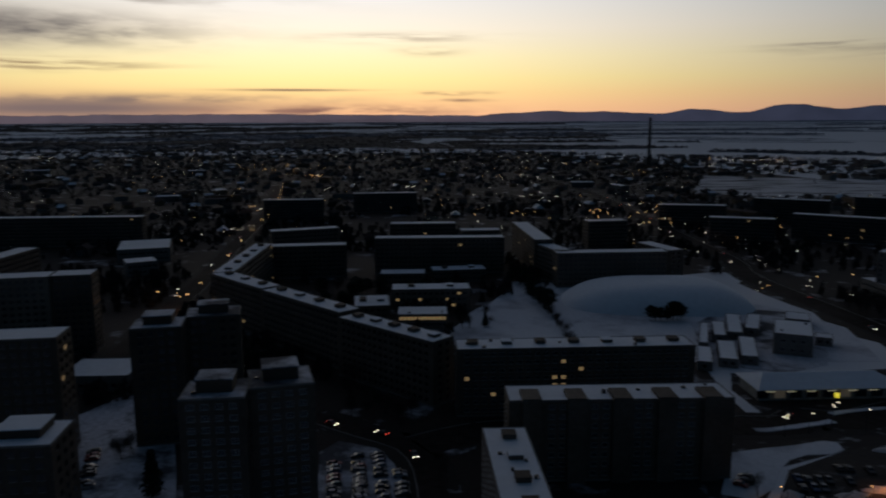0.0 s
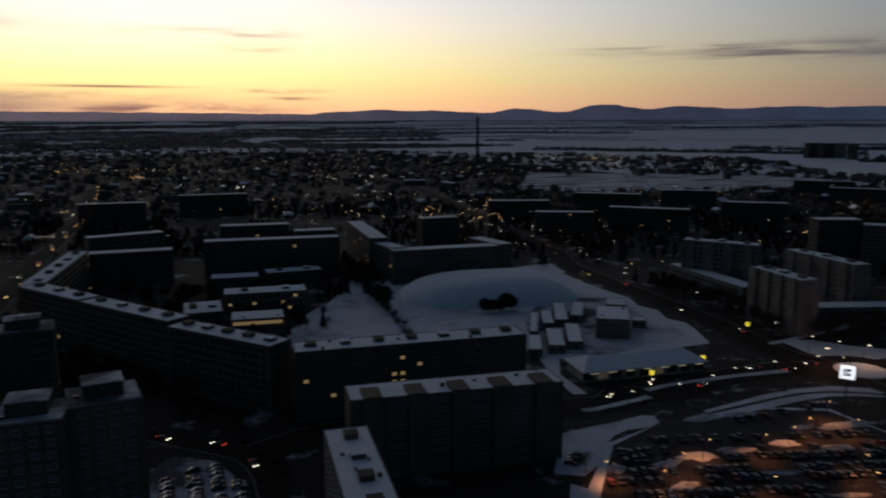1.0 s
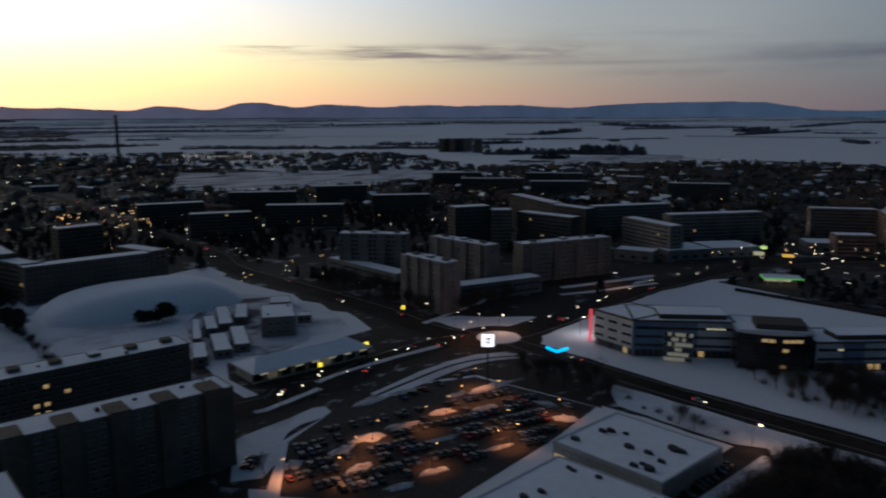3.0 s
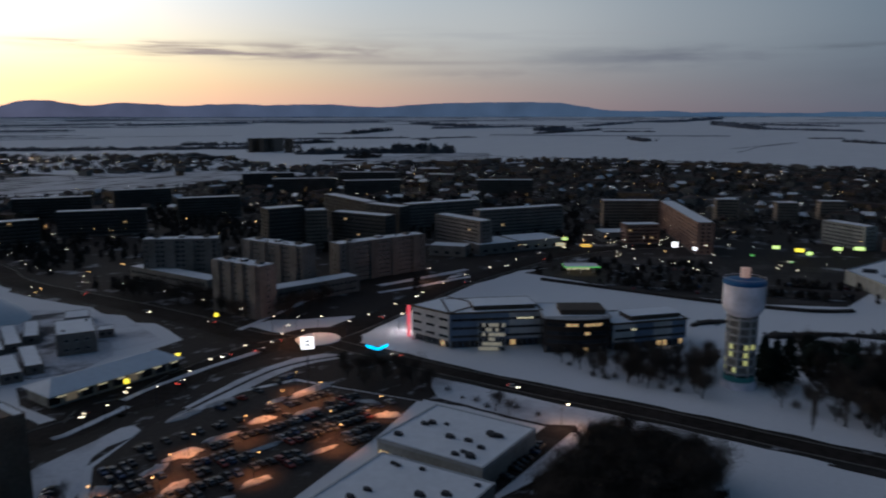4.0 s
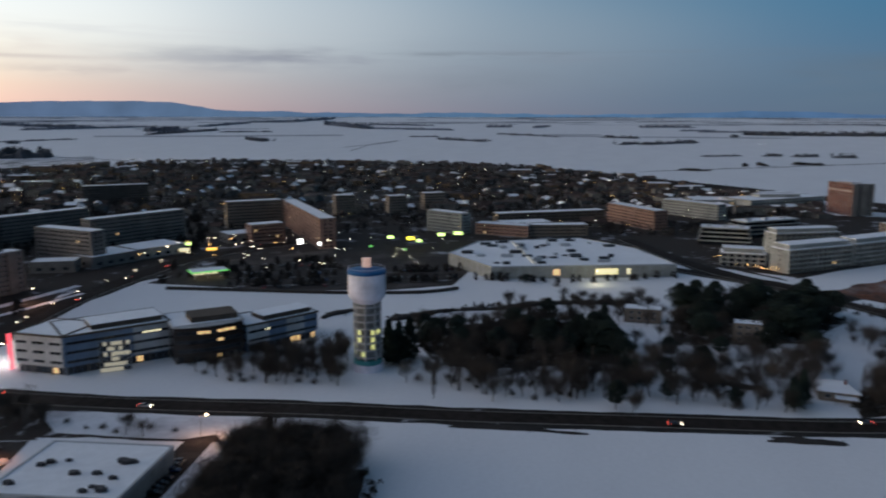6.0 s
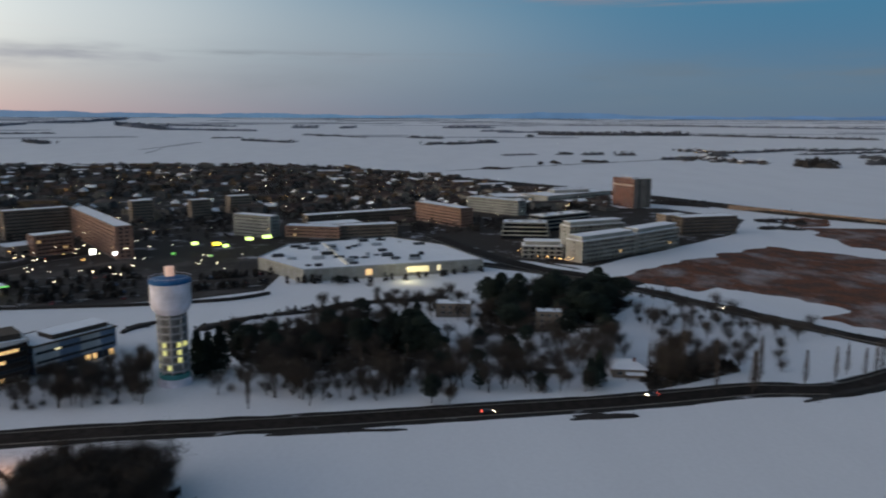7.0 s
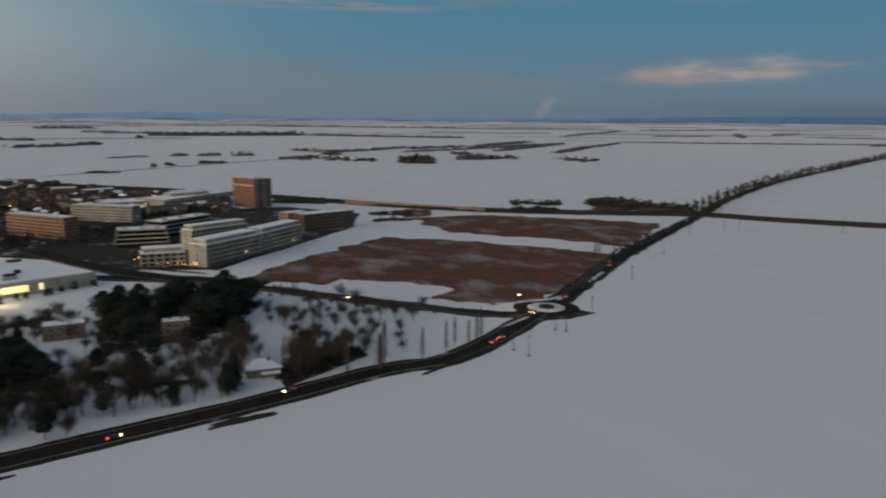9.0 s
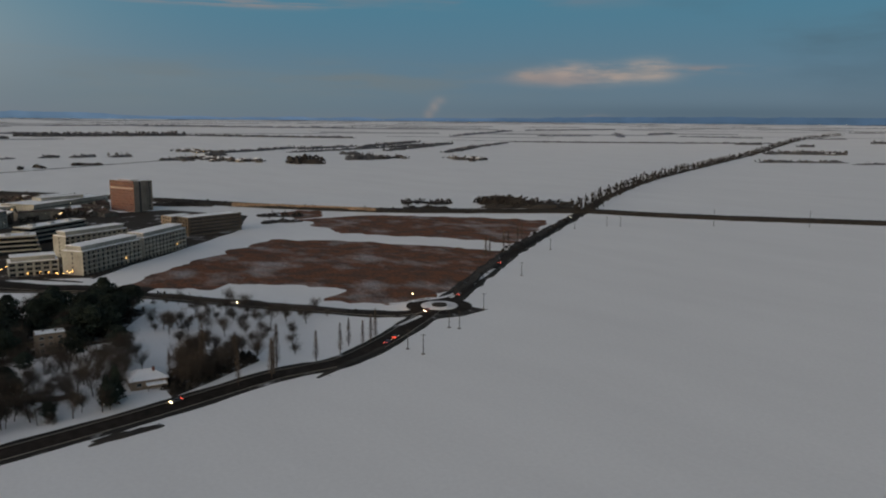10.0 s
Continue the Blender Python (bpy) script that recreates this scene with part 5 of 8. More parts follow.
# ---- water tower ----
def water_tower(at):
    base = thing("water_tower", pose(*at, 0, 0, 0, 8), "white water tower with blue cap and lit glazed shaft", "water tower")
    # the lilac tint stands in for pinkish lamp light on the white paint
    tower_white = mat("tower_white", (0.84, 0.80, 0.88), 0.6, 0.10, 2.0, big=6)
    tower_blue = mat("tower_blue", (0.025, 0.12, 0.29), 0.5, 0.15, 2.0)
    shaft_grey = mat("shaft_grey", (0.38, 0.37, 0.37), 0.7, 0.2, 1.0)
    turquoise = mat("turquoise", (0.08, 0.28, 0.27), 0.55, 0.15, 1.0)
    m = Mesh()
    m.lathe([(6.2, -0.3), (6.2, 2.6), (5.7, 2.8), (4.2, 2.9)], 32)
    part("base_drum", m, tower_white, base)
    m = Mesh()
    m.lathe([(5.6, 2.85), (5.6, 4.6), (4.3, 4.7)], 32)
    part("base_ring", m, turquoise, base)
    m = Mesh()
    m.lathe([(3.5, 2.0), (3.5, 27.0)], 16)
    part("core", m, concrete, base)
    for i in range(8):
        a = math.pi * 2 * i / 8
        m = Mesh()
        m.tube((5.2 * math.cos(a), 5.2 * math.sin(a), 2), (5.2 * math.cos(a), 5.2 * math.sin(a), 28.2), 0.38, 0.38, 8)
        part("pillar", m, shaft_grey, base)
    for k in range(8):
        z = 5.6 + k * 2.9
        m = Mesh()
        m.lathe([(3.4, z), (5.4, z), (5.4, z + 0.7), (3.4, z + 0.7)], 32)
        part("floor_ring", m, shaft_grey, base)
    lit = lamp_mat("shaft_light", (0.90, 0.85, 0.22), 0.8)
    for k in range(8):
        z = 6.4 + k * 2.9
        for i in range(16):
            a = 2 * math.pi * (i + 0.5) / 16
            m = Mesh()
            m.box(-0.82, 0.82, -0.08, 0.08, 0, 2.0)
            on = k < 4 and (i * 7 + k * 5) % 16 in (1, 4, 5, 9, 12, 14)
            part("pane", m, lit if on else shaft_glass, base, m=pose(4.8 * math.cos(a), 4.8 * math.sin(a), z, 0, 0, math.degrees(a) + 90))
    m = Mesh()
    m.lathe([(4.9, 27.4), (5.6, 27.9), (7.0, 29.8), (7.35, 30.6), (7.35, 39.4)], 48)
    tk = part("tank", m, tower_white, base, "white tank flaring from the shaft")
    tk.data.polygons.foreach_set("use_smooth", [True] * len(tk.data.polygons))
    m = Mesh()
    m.lathe([(7.5, 39.2), (7.6, 39.5), (7.6, 40.3), (7.2, 40.6), (2.0, 41.6), (0.1, 41.7)], 48)
    part("cap", m, tower_blue, base, "blue cap")
    m = Mesh()
    m.lathe([(1.7, 41.4), (1.7, 44.6), (1.9, 44.7), (1.9, 45.0), (0.1, 45.3)], 12)
    part("lantern", m, lamp_mat("lantern_light", (1.0, 0.55, 0.36), 0.5), base)
    for i in range(10):
        a = 2 * math.pi * i / 10
        m = Mesh()
        m.tube((7.2 * math.cos(a), 7.2 * math.sin(a), 40.4), (7.2 * math.cos(a), 7.2 * math.sin(a), 41.5), 0.05, 0.05, 4)
        part("rail_post", m, tower_white, base)
    m = Mesh()
    m.lathe([(7.16, 41.4), (7.26, 41.4), (7.26, 41.5), (7.16, 41.5), (7.16, 41.4)], 40)
    part("handrail", m, tower_white, base)
    for i, a in enumerate((0.4, 2.2, 4.1)):
        m = Mesh()
        m.tube((1.4 * math.cos(a), 1.4 * math.sin(a), 44.9), (1.4 * math.cos(a), 1.4 * math.sin(a), 48), 0.08, 0.05, 5)
        part("aerial", m, dark_metal, base)
    FOOT.append((*at, 7, 7, 0))


water_tower((283.3, 82.3))


# ---- retail park ----
def mall(place, heading, h):
    """A wide retail hall of six sides with a busy snowy roof."""
    base = thing("shopping_mall", pose(*place, 0, 0, 0, heading), "broad white retail hall, snowy roof crowded with plant", "shopping mall")
    FOOT.append((*(pose(*place, 0, 0, 0, heading) @ Vector((-8, 52, 0))).xy, 74, 58, heading))
    plan = [(-59, 0), (59, 0), (52, 60), (24, 108), (-55, 97), (-81, 51)]
    m = Mesh()
    m.prism(plan, -0.3, h)
    part("wall", m, panel_white, base)
    m = Mesh()
    m.prism([(x * 0.985, 52 + (y - 52) * 0.985) for x, y in plan], h + 0.004, h + 0.35)
    part("roof", m, roof_snow, base, "broad snowy roof")
    for i in range(6):
        a, b = Vector(plan[i]), Vector(plan[(i + 1) % 6])
        d = (b - a).normalized()
        n = Vector((-d.y, d.x)) * 0.45
        m = Mesh()
        m.prism([tuple(a), tuple(b), tuple(b + n), tuple(a + n)], h + 0.004, h + 0.75)
        part("parapet", m, pale_metal, base)
        for k in range(int((b - a).length / 7)):
            p = a + d * (k + 0.5) * 7
            q = [p + d * 0.15, p - d * 0.15, p - d * 0.15 - n * 0.3, p + d * 0.15 - n * 0.3]
            m = Mesh()
            m.prism([tuple(v) for v in q], -0.2, h)
            part("pilaster", m, pale_metal, base)
    rnd = random.Random(5)
    made = 0
    while made < 46:
        x, y = rnd.uniform(-72, 52), rnd.uniform(6, 98)
        if not inside_plan(x, y, plan, 5):
            continue
        w, d = rnd.uniform(0.8, 4.0), rnd.uniform(0.8, 2.2)
        m = Mesh()
        m.box(x - w, x + w, y - d, y + d, h + 0.3, h + rnd.uniform(1.0, 2.4))
        part("roof_plant", m, dark_metal if rnd.random() < 0.75 else pale_metal, base)
        made += 1
    m = Mesh()
    m.box(-31, -29.4, 8, 92, h + 0.35, h + 1.1)
    part("rooflight", m, lamp_mat("rooflight_glow", (1, 0.85, 0.55), 0.22), base, "softly glowing rooflight")
    for x0, x1, em in ((7, 21, lamp_mat("bay_light", (1.0, 0.83, 0.36), 1.2)), (-20, -16, lit_warm), (27, 29, lit_white)):
        m = Mesh()
        m.box(x0, x1, -0.3, -0.02, 2.2, h - 1.6)
        part("lit_loading_bay", m, em, base, "bright lit loading bay")


def inside_plan(x, y, plan, gap):
    """Whether a place lies inside a convex outline, off its edge."""
    for i in range(len(plan)):
        (ax, ay), (bx, by) = plan[i], plan[(i + 1) % len(plan)]
        if ((bx - ax) * (y - ay) - (by - ay) * (x - ax)) / math.hypot(bx - ax, by - ay) < gap:
            return False
    return True


mall((476.0, -3.0), -75.1, 7.5)
RETAIL = "retail shed with a lit sign and snowy roof"
for spec, floors, wl in ((((459.3, 308.8), 34.5, -23.2, 30), 1, concrete), (((493.2, 294.1), 37.6, -28.2, 30), 1, panel_white), (((426.3, 332.0), 27.1, -68.5, 16), 1, concrete), (((666.6, 45.5), 45.9, -63.5, 22), 1, concrete), (((566.5, 257.5), 42.2, -47.6, 22), 1, concrete)):
    (place, length, heading, depth) = spec
    block(place, length, heading, depth, floors, wl, False, RETAIL, "retail shed", name="retail_shed", storey=6, lit=0.0, pitch=8, win=(3, 2))


def lit_sign(at, z, w, h, em, label):
    w, h = w * 0.6, h * 0.7
    base = thing("shop_sign", pose(*at, 0, 0, 0, FACE(at)), label, "sign")
    m = Mesh()
    m.box(-w / 2, w / 2, -0.2, 0.2, z, z + h)
    part("board", m, em, base)
    for s in (-0.35, 0.35):
        m = Mesh()
        m.tube((w * s, 0, -0.3), (w * s, 0, z), 0.15, 0.15)
        part("leg", m, dark_metal, base)


lamp_lime = lamp_mat("lime_sign_light", (0.75, 1.0, 0.25), 3.2)
for p, z, w, h, em in (((489.6, 275.3), 5, 11, 3.5, lit_white), ((503.6, 261.7), 4, 12, 2.5, lamp_mat("amber_sign", (1, 0.55, 0.05), 2.6)), ((510.6, 284.1), 6, 8, 2.5, lamp_lime),
                       ((568.5, 145.4), 6, 8, 3.0, lamp_lime), ((565.7, 129.0), 6, 9, 3.0, lamp_yellow), ((562.7, 121.7), 5, 6, 3.0, lamp_lime), ((588.5, 109.2), 6, 9, 3.2, lamp_lime), ((598.0, 97.3), 6, 11, 3.2, lamp_lime), ((539.7, 153.2), 4, 4, 1.5, lamp_green), ((536.0, 126.4), 3, 3, 1.5, lamp_green)):
    lit_sign(p, z, w, h, em, "lit shop sign of the retail park")


def fuel_station(at, heading):
    base = thing("fuel_station", pose(*at, 0, 0, 0, heading), "fuel station canopy with a green lit rim", "fuel station")
    m = Mesh()
    m.box(-11, 11, -6, 6, 4.6, 5.2)
    part("canopy", m, panel_white, base)
    m = Mesh()
    m.box(-11.1, 11.1, -6.15, -6.02, 4.7, 5.35)
    m.box(-11.15, -11.02, -6, 6, 4.7, 5.35)
    part("rim", m, lamp_green, base, "green lit rim")
    m = Mesh()
    m.box(-10.5, 10.5, -5.6, 5.6, 5.21, 5.4)
    part("snow", m, roof_snow, base)
    m = Mesh()
    m.box(-9.5, 9.5, -5.0, 5.0, 4.5, 4.59)
    part("soffit_light", m, lit_white, base)
    for x in (-8, 0, 8):
        m = Mesh()
        m.tube((x, 0, -0.2), (x, 0, 4.6), 0.25, 0.25)
        part("column", m, pale_metal, base)
    m = Mesh()
    m.box(-8, 8, 9, 17, -0.2, 4)
    kiosk = part("kiosk", m, panel_white, base)
    for x in (-6, -2, 2, 6):
        m = Mesh()
        m.box(x - 1.6, x + 1.6, 8.85, 8.98, 0.6, 3.0)
        part("shop_window", m, lit_white, kiosk)


fuel_station((432.5, 227.8), FACE((432.5, 227.8)) + 12)
area("retail_lot", [(410.6, 256.7), (489.9, 243.4), (548.5, 178.8), (541.3, 86.1), (488.4, 70.6), (439.8, 74.6), (419.8, 109.9), (408.6, 166.0)], 0.09, lot_asphalt, "asphalt car park of the retail park", "parking lot")
for i, (a, b) in enumerate((((408.6, 210.5), (429.9, 142.7)), ((432.1, 214.5), (451.4, 150.0)), ((448.7, 222.8), (477.0, 154.9)), ((472.5, 226.0), (505.3, 160.4)), ((439.6, 115.3), (454.5, 74.3)), ((467.8, 123.1), (484.9, 76.4)), ((433.0, 248.5), (462.9, 229.9)))):
    lines("lot_island", [a, b], 1.3, 0.28, wood_floor, 0, "long kerbed planted island with snow remains")
lines("lot_hedge", [(398.4, 236.7), (402.7, 181.3), (406.6, 131.5), (416.6, 87.8), (430.4, 70.0)], 2.4, 1.5, far_wood, 0, "dark clipped hedge along the car park")


# ---- where things may stand ----
ROADS = [(MAIN_ROAD, 9), (OUT_ROAD, 9), (WEST_ROAD, 11), (NORTH_ROAD, 10), (EAST_ROAD, 10), (LEFT_ROAD, 9), (FIELD_ROAD, 6), (APT_ROAD, 9), (BYPASS, 12), (LOT_ROAD, 6)]
ROAD_DOTS = np.array([(p.x, p.y, w) for line, w in ROADS for p in smooth_line(line, 8)])


def blocked(x, y, gap=0.0):
    """Whether a place lies on a road or in a building."""
    if (np.hypot(ROAD_DOTS[:, 0] - x, ROAD_DOTS[:, 1] - y) < ROAD_DOTS[:, 2] + gap).any():
        return True
    for fx, fy, a, b, turn in FOOT:
        c, s = math.cos(radians(turn)), math.sin(radians(turn))
        dx, dy = x - fx, y - fy
        if abs(dx * c + dy * s) < a + gap and abs(-dx * s + dy * c) < b + gap:
            return True
    return False


def inside(x, y, poly):
    hit = False
    for i in range(len(poly)):
        (ax, ay), (bx, by) = poly[i], poly[i - 1]
        if (ay > y) != (by > y) and x < (bx - ax) * (y - ay) / (by - ay) + ax:
            hit = not hit
    return hit


def scatter(poly, count, seed, apart=3.0, gap=2.0):
    """Places inside an outline, at least so far apart and off the roads and buildings."""
    rnd = random.Random(seed)
    xs, ys = [p[0] for p in poly], [p[1] for p in poly]
    out = []
    for _ in range(count * 12):
        x, y = rnd.uniform(min(xs), max(xs)), rnd.uniform(min(ys), max(ys))
        if inside(x, y, poly) and not blocked(x, y, gap) and all((x - a) ** 2 + (y - b) ** 2 > apart * apart for a, b in out):
            out.append((x, y))
            if len(out) == count:
                break
    return out


# ---- trees ----
def grow(seed, high, spread, depth, twigs, upright=0.35, thick=0.22, tw=0.07, tl=1.2):
    """A bare tree: tapered trunk and limbs, and a crown of fine twigs."""
    rnd = random.Random(seed)
    trunk, crown = Mesh(), Mesh()
    tips = []

    def limb(p, d, length, r, level):
        q = p
        for k in range(2):
            d = (d + Vector((rnd.uniform(-1, 1), rnd.uniform(-1, 1), rnd.uniform(-0.3, 0.7))) * 0.18).normalized()
            n = q + d * length / 2
            trunk.tube(q, n, r * (1 - 0.25 * k), r * (0.75 - 0.25 * k), 5 if level < 2 else 3, cap=False)
            q = n
            tips.append((q, level))
        if level < depth:
            for _ in range(rnd.choice((3, 3, 4)) if level else rnd.choice((5, 6))):
                a = rnd.uniform(0, 2 * math.pi)
                side = Vector((math.cos(a), math.sin(a), 0))
                limb(p.lerp(q, rnd.uniform(0.45, 1.0)), (d * upright + side * spread + Vector((0, 0, rnd.uniform(0.2, 0.6)))).normalized(), length * rnd.uniform(0.55, 0.78), r * 0.5, level + 1)

    limb(Vector((0, 0, -0.3)), Vector((0, 0, 1)), high * 0.45, thick * high / 10, 0)
    ends = [t for t, lv in tips if lv >= 1] or [t for t, _ in tips]
    for _ in range(twigs):
        p = rnd.choice(ends) + Vector((rnd.gauss(0, 0.7), rnd.gauss(0, 0.7), rnd.gauss(0, 0.7)))
        d = Vector((rnd.gauss(0, 1), rnd.gauss(0, 1), rnd.gauss(0.4, 0.8))).normalized() * tl * rnd.uniform(0.5, 1.3)
        s = d.orthogonal().normalized() * tw
        s.rotate(Euler((0, 0, rnd.uniform(0, 6))))
        crown.face([p - s, p + s, p + d])
    return trunk, crown


def column_tree(seed, high):
    """A poplar: one straight trunk, with short limbs and twigs that rise close to it."""
    rnd = random.Random(seed)
    trunk, crown = Mesh(), Mesh()
    trunk.tube((0, 0, -0.3), (0, 0, high * 0.95), 0.016 * high, 0.03, 6)
    for _ in range(60):
        z = rnd.uniform(0.12, 0.85) * high
        a = rnd.uniform(0, 2 * math.pi)
        out = rnd.uniform(0.5, 1.0) * (1.2 - z / high)
        trunk.tube((0, 0, z), (out * math.cos(a), out * math.sin(a), z + rnd.uniform(1.4, 2.6)), 0.06, 0.02, 3, cap=False)
    for _ in range(620):
        f = rnd.uniform(0.1, 1.0)
        r = 1.6 * min(1.0, 4.0 * f) * (1.08 - f) * rnd.random() ** 0.5 + 0.1
        a = rnd.uniform(0, 2 * math.pi)
        p = Vector((r * math.cos(a), r * math.sin(a), f * high))
        d = Vector((math.cos(a) * 0.25 + rnd.gauss(0, 0.15), math.sin(a) * 0.25 + rnd.gauss(0, 0.15), 1.0)) * rnd.uniform(0.6, 1.4)
        w = d.orthogonal().normalized() * 0.032
        w.rotate(Euler((0, 0, rnd.uniform(0, 6))))
        crown.face([p - w, p + w, p + d])
    return trunk, crown


def conifer(seed, high, wide, clumps, round_top=False):
    """A dark evergreen: a trunk and ragged needle clumps on tiers of boughs."""
    rnd = random.Random(seed)
    trunk, crown = Mesh(), Mesh()
    trunk.tube((0, 0, -0.3), (0, 0, high * 0.95), 0.022 * high, 0.01, 6)
    for _ in range(clumps):
        f = rnd.random() ** 0.75
        z = high * ((0.25 + 0.72 * f) if round_top else (0.08 + 0.92 * f))
        lump = 1 + 0.25 * math.sin(z * 2.1 + seed)
        r = wide * lump * (math.sqrt(max(0.05, 1 - (2 * f - 0.9) ** 2)) if round_top else (1 - f) * 1.0 + 0.05) * rnd.uniform(0.35, 1.08)
        a = rnd.uniform(0, 2 * math.pi)
        p = Vector((r * math.cos(a), r * math.sin(a), z))
        s = high * rnd.uniform(0.02, 0.048)
        for k in range(2):
            out = Vector((math.cos(a + rnd.uniform(-0.9, 0.9)), math.sin(a + rnd.uniform(-0.9, 0.9)), rnd.uniform(-0.7, 0.25))) * s * 1.6
            sd = Vector((-math.sin(a), math.cos(a), rnd.uniform(-0.6, 0.6))) * s
            crown.face([p - sd, p + sd, p + out])
    return trunk, crown


STOCK = {}


def stock(kind, seed):
    """A tree of a kind, built once as a pair of meshes."""
    key = (kind, seed)
    if key not in STOCK:
        if kind == "bare_tree":
            t, c = grow(seed, 11, 0.8, 3, 1500, 0.55, tw=0.03, tl=1.5)
            made = (bark, twig)
        elif kind == "thicket_tree":
            t, c = grow(seed + 40, 10, 0.7, 3, 1350, 0.65, tw=0.045, tl=1.7)
            made = (bark, twig)
        elif kind == "orchard_tree":
            t, c = grow(seed + 80, 5.2, 0.9, 3, 420, 0.35, 0.45, tw=0.085, tl=0.9)
            made = (bark, twig_grey)
        elif kind == "poplar":
            t, c = column_tree(seed + 120, 13)
            made = (bark, twig_tan)
        elif kind == "spruce":
            t, c = conifer(seed + 200, 13, 3.2, 1500)
            made = (bark, needle)
        else:
            t, c = conifer(seed + 240, 12, 4.2, 1500, True)
            made = (bark, needle)
        STOCK[key] = (t.done("trunk", made[0]), c.done("crown", made[1]))
    return STOCK[key]


TREE_LABEL = {"bare_tree": "bare dark-branched deciduous tree in snow", "thicket_tree": "dense bare tree in a dark thicket", "orchard_tree": "small bare round-crowned orchard tree", "poplar": "tall slim bare poplar with tan twigs",
              "bush": "low bare shrub standing in snow", "spruce": "dark pointed spruce with drooping boughs", "pine": "dark broad-crowned pine tree in snow"}
TREE_RND = random.Random(77)


def stand_z(x, y):
    """The height of the ground, or of the snow mound on it."""
    f = max(abs(x - MOUND[0]) / MOUND[2], abs(y - MOUND[1]) / MOUND[3])
    return MOUND[4] * (1 - f ** 4) - 1.2 if f < 0.95 else at_ground(x, y)


def plant(kind, x, y, size=1.0, group=""):
    s = size * TREE_RND.uniform(0.8, 1.2)
    if kind == "bush":
        key = ("bush", TREE_RND.randrange(4))
        if key not in STOCK:
            t, c = grow(key[1] + 160, 2.6, 1.3, 2, 420, 0.3, tw=0.06, tl=0.8)
            n = len(t.v)
            t.v += c.v
            t.f += [tuple(i + n for i in f) for f in c.f]
            t.m += [1] * len(c.f)
            STOCK[key] = t.done("bush", [bark, twig])
        ob = tagged(new("bush", STOCK[key]), TREE_LABEL[kind], "shrub", group)
        ob.matrix_basis = pose(x, y, at_ground(x, y), 0, 0, TREE_RND.uniform(0, 360)) @ Matrix.Diagonal((s, s, s, 1))
        return
    tr, cr = stock(kind, TREE_RND.randrange(4))
    base = thing(kind, pose(x, y, stand_z(x, y), 0, 0, TREE_RND.uniform(0, 360)) @ Matrix.Diagonal((s, s, s * TREE_RND.uniform(0.9, 1.15), 1)), TREE_LABEL[kind], "shrub" if kind == "bush" else "tree", group)
    part("trunk", tr, None, base)
    part("crown", cr, None, base)


def wood(poly, count, kinds, seed, size=1.0, apart=3.0, group="park trees"):
    rnd = random.Random(seed)
    for x, y in scatter(poly, count, seed, apart):
        plant(rnd.choice(kinds), x, y, size, group)


# the park by the water tower
TOWER_GROVE = [(259.3, 118.3), (264.3, 84.0), (296.4, 94.7), (286.3, 125.6)]
ROAD_GROVE = [(268.3, 66.4), (258.2, 0.0), (284.5, -0.4), (283.7, 57.9)]
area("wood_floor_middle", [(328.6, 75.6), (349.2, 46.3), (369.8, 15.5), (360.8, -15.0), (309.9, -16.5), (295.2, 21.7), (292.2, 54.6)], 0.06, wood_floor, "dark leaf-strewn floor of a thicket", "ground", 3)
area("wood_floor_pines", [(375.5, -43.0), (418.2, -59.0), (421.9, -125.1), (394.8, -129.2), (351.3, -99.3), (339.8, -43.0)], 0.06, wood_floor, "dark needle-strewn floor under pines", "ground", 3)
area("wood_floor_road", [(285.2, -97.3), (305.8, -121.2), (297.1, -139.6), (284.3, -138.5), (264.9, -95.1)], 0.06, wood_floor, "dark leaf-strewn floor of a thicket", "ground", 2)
wood([(331.0, 73.7), (349.2, 46.3), (369.8, 15.5), (355.8, -14.8), (309.9, -16.5), (297.3, 21.8), (293.4, 52.6)], 100, ("thicket_tree", "thicket_tree", "bare_tree", "thicket_tree", "thicket_tree", "pine"), 1, 0.95, 2.8)
wood([(329.5, 14.0), (346.0, -14.4), (307.6, -16.4), (301.5, 8.3)], 14, ("pine", "spruce"), 2, 1.15, 3.5)
wood([(386.9, -45.8), (418.2, -59.0), (419.1, -124.3), (394.9, -128.2), (351.3, -99.3), (342.5, -44.6)], 66, ("pine", "pine", "thicket_tree"), 3, 1.15, 4.2)
wood([(293.7, 57.1), (300.3, -14.8), (316.3, -74.8), (315.1, -97.0), (265.7, -80.3), (263.2, -21.2), (262.6, 47.5)], 70, ("bare_tree", "bare_tree", "thicket_tree", "bush"), 4, 1.15, 4.2)
wood([(285.0, -99.6), (304.3, -120.6), (293.5, -138.0), (283.1, -135.7), (265.9, -99.7)], 30, ("thicket_tree", "bare_tree", "poplar", "bare_tree", "thicket_tree"), 5, 1.1, 3)
wood([(371.7, -116.6), (368.7, -174.6), (327.5, -187.9), (296.0, -160.9), (313.6, -124.2)], 34, ("orchard_tree", "orchard_tree", "orchard_tree", "bare_tree"), 6, 1.1, 7)
wood([(382.6, -125.7), (385.0, -163.1), (338.4, -185.7), (302.1, -190.0), (272.9, -149.3), (285.5, -120.0)], 18, ("orchard_tree", "orchard_tree", "bare_tree"), 24, 1.0, 6)
wood([(428.3, -143.8), (377.8, -175.7), (331.1, -206.3), (322.6, -195.9), (366.8, -167.8), (414.3, -136.0)], 30, ("bush", "orchard_tree", "orchard_tree", "bare_tree"), 7, 0.95, 5)
wood([(365.3, -29.2), (375.3, -47.3), (342.5, -80.7), (316.3, -74.8), (303.7, -19.7)], 22, ("bare_tree", "bush", "thicket_tree"), 8, 0.9, 5)
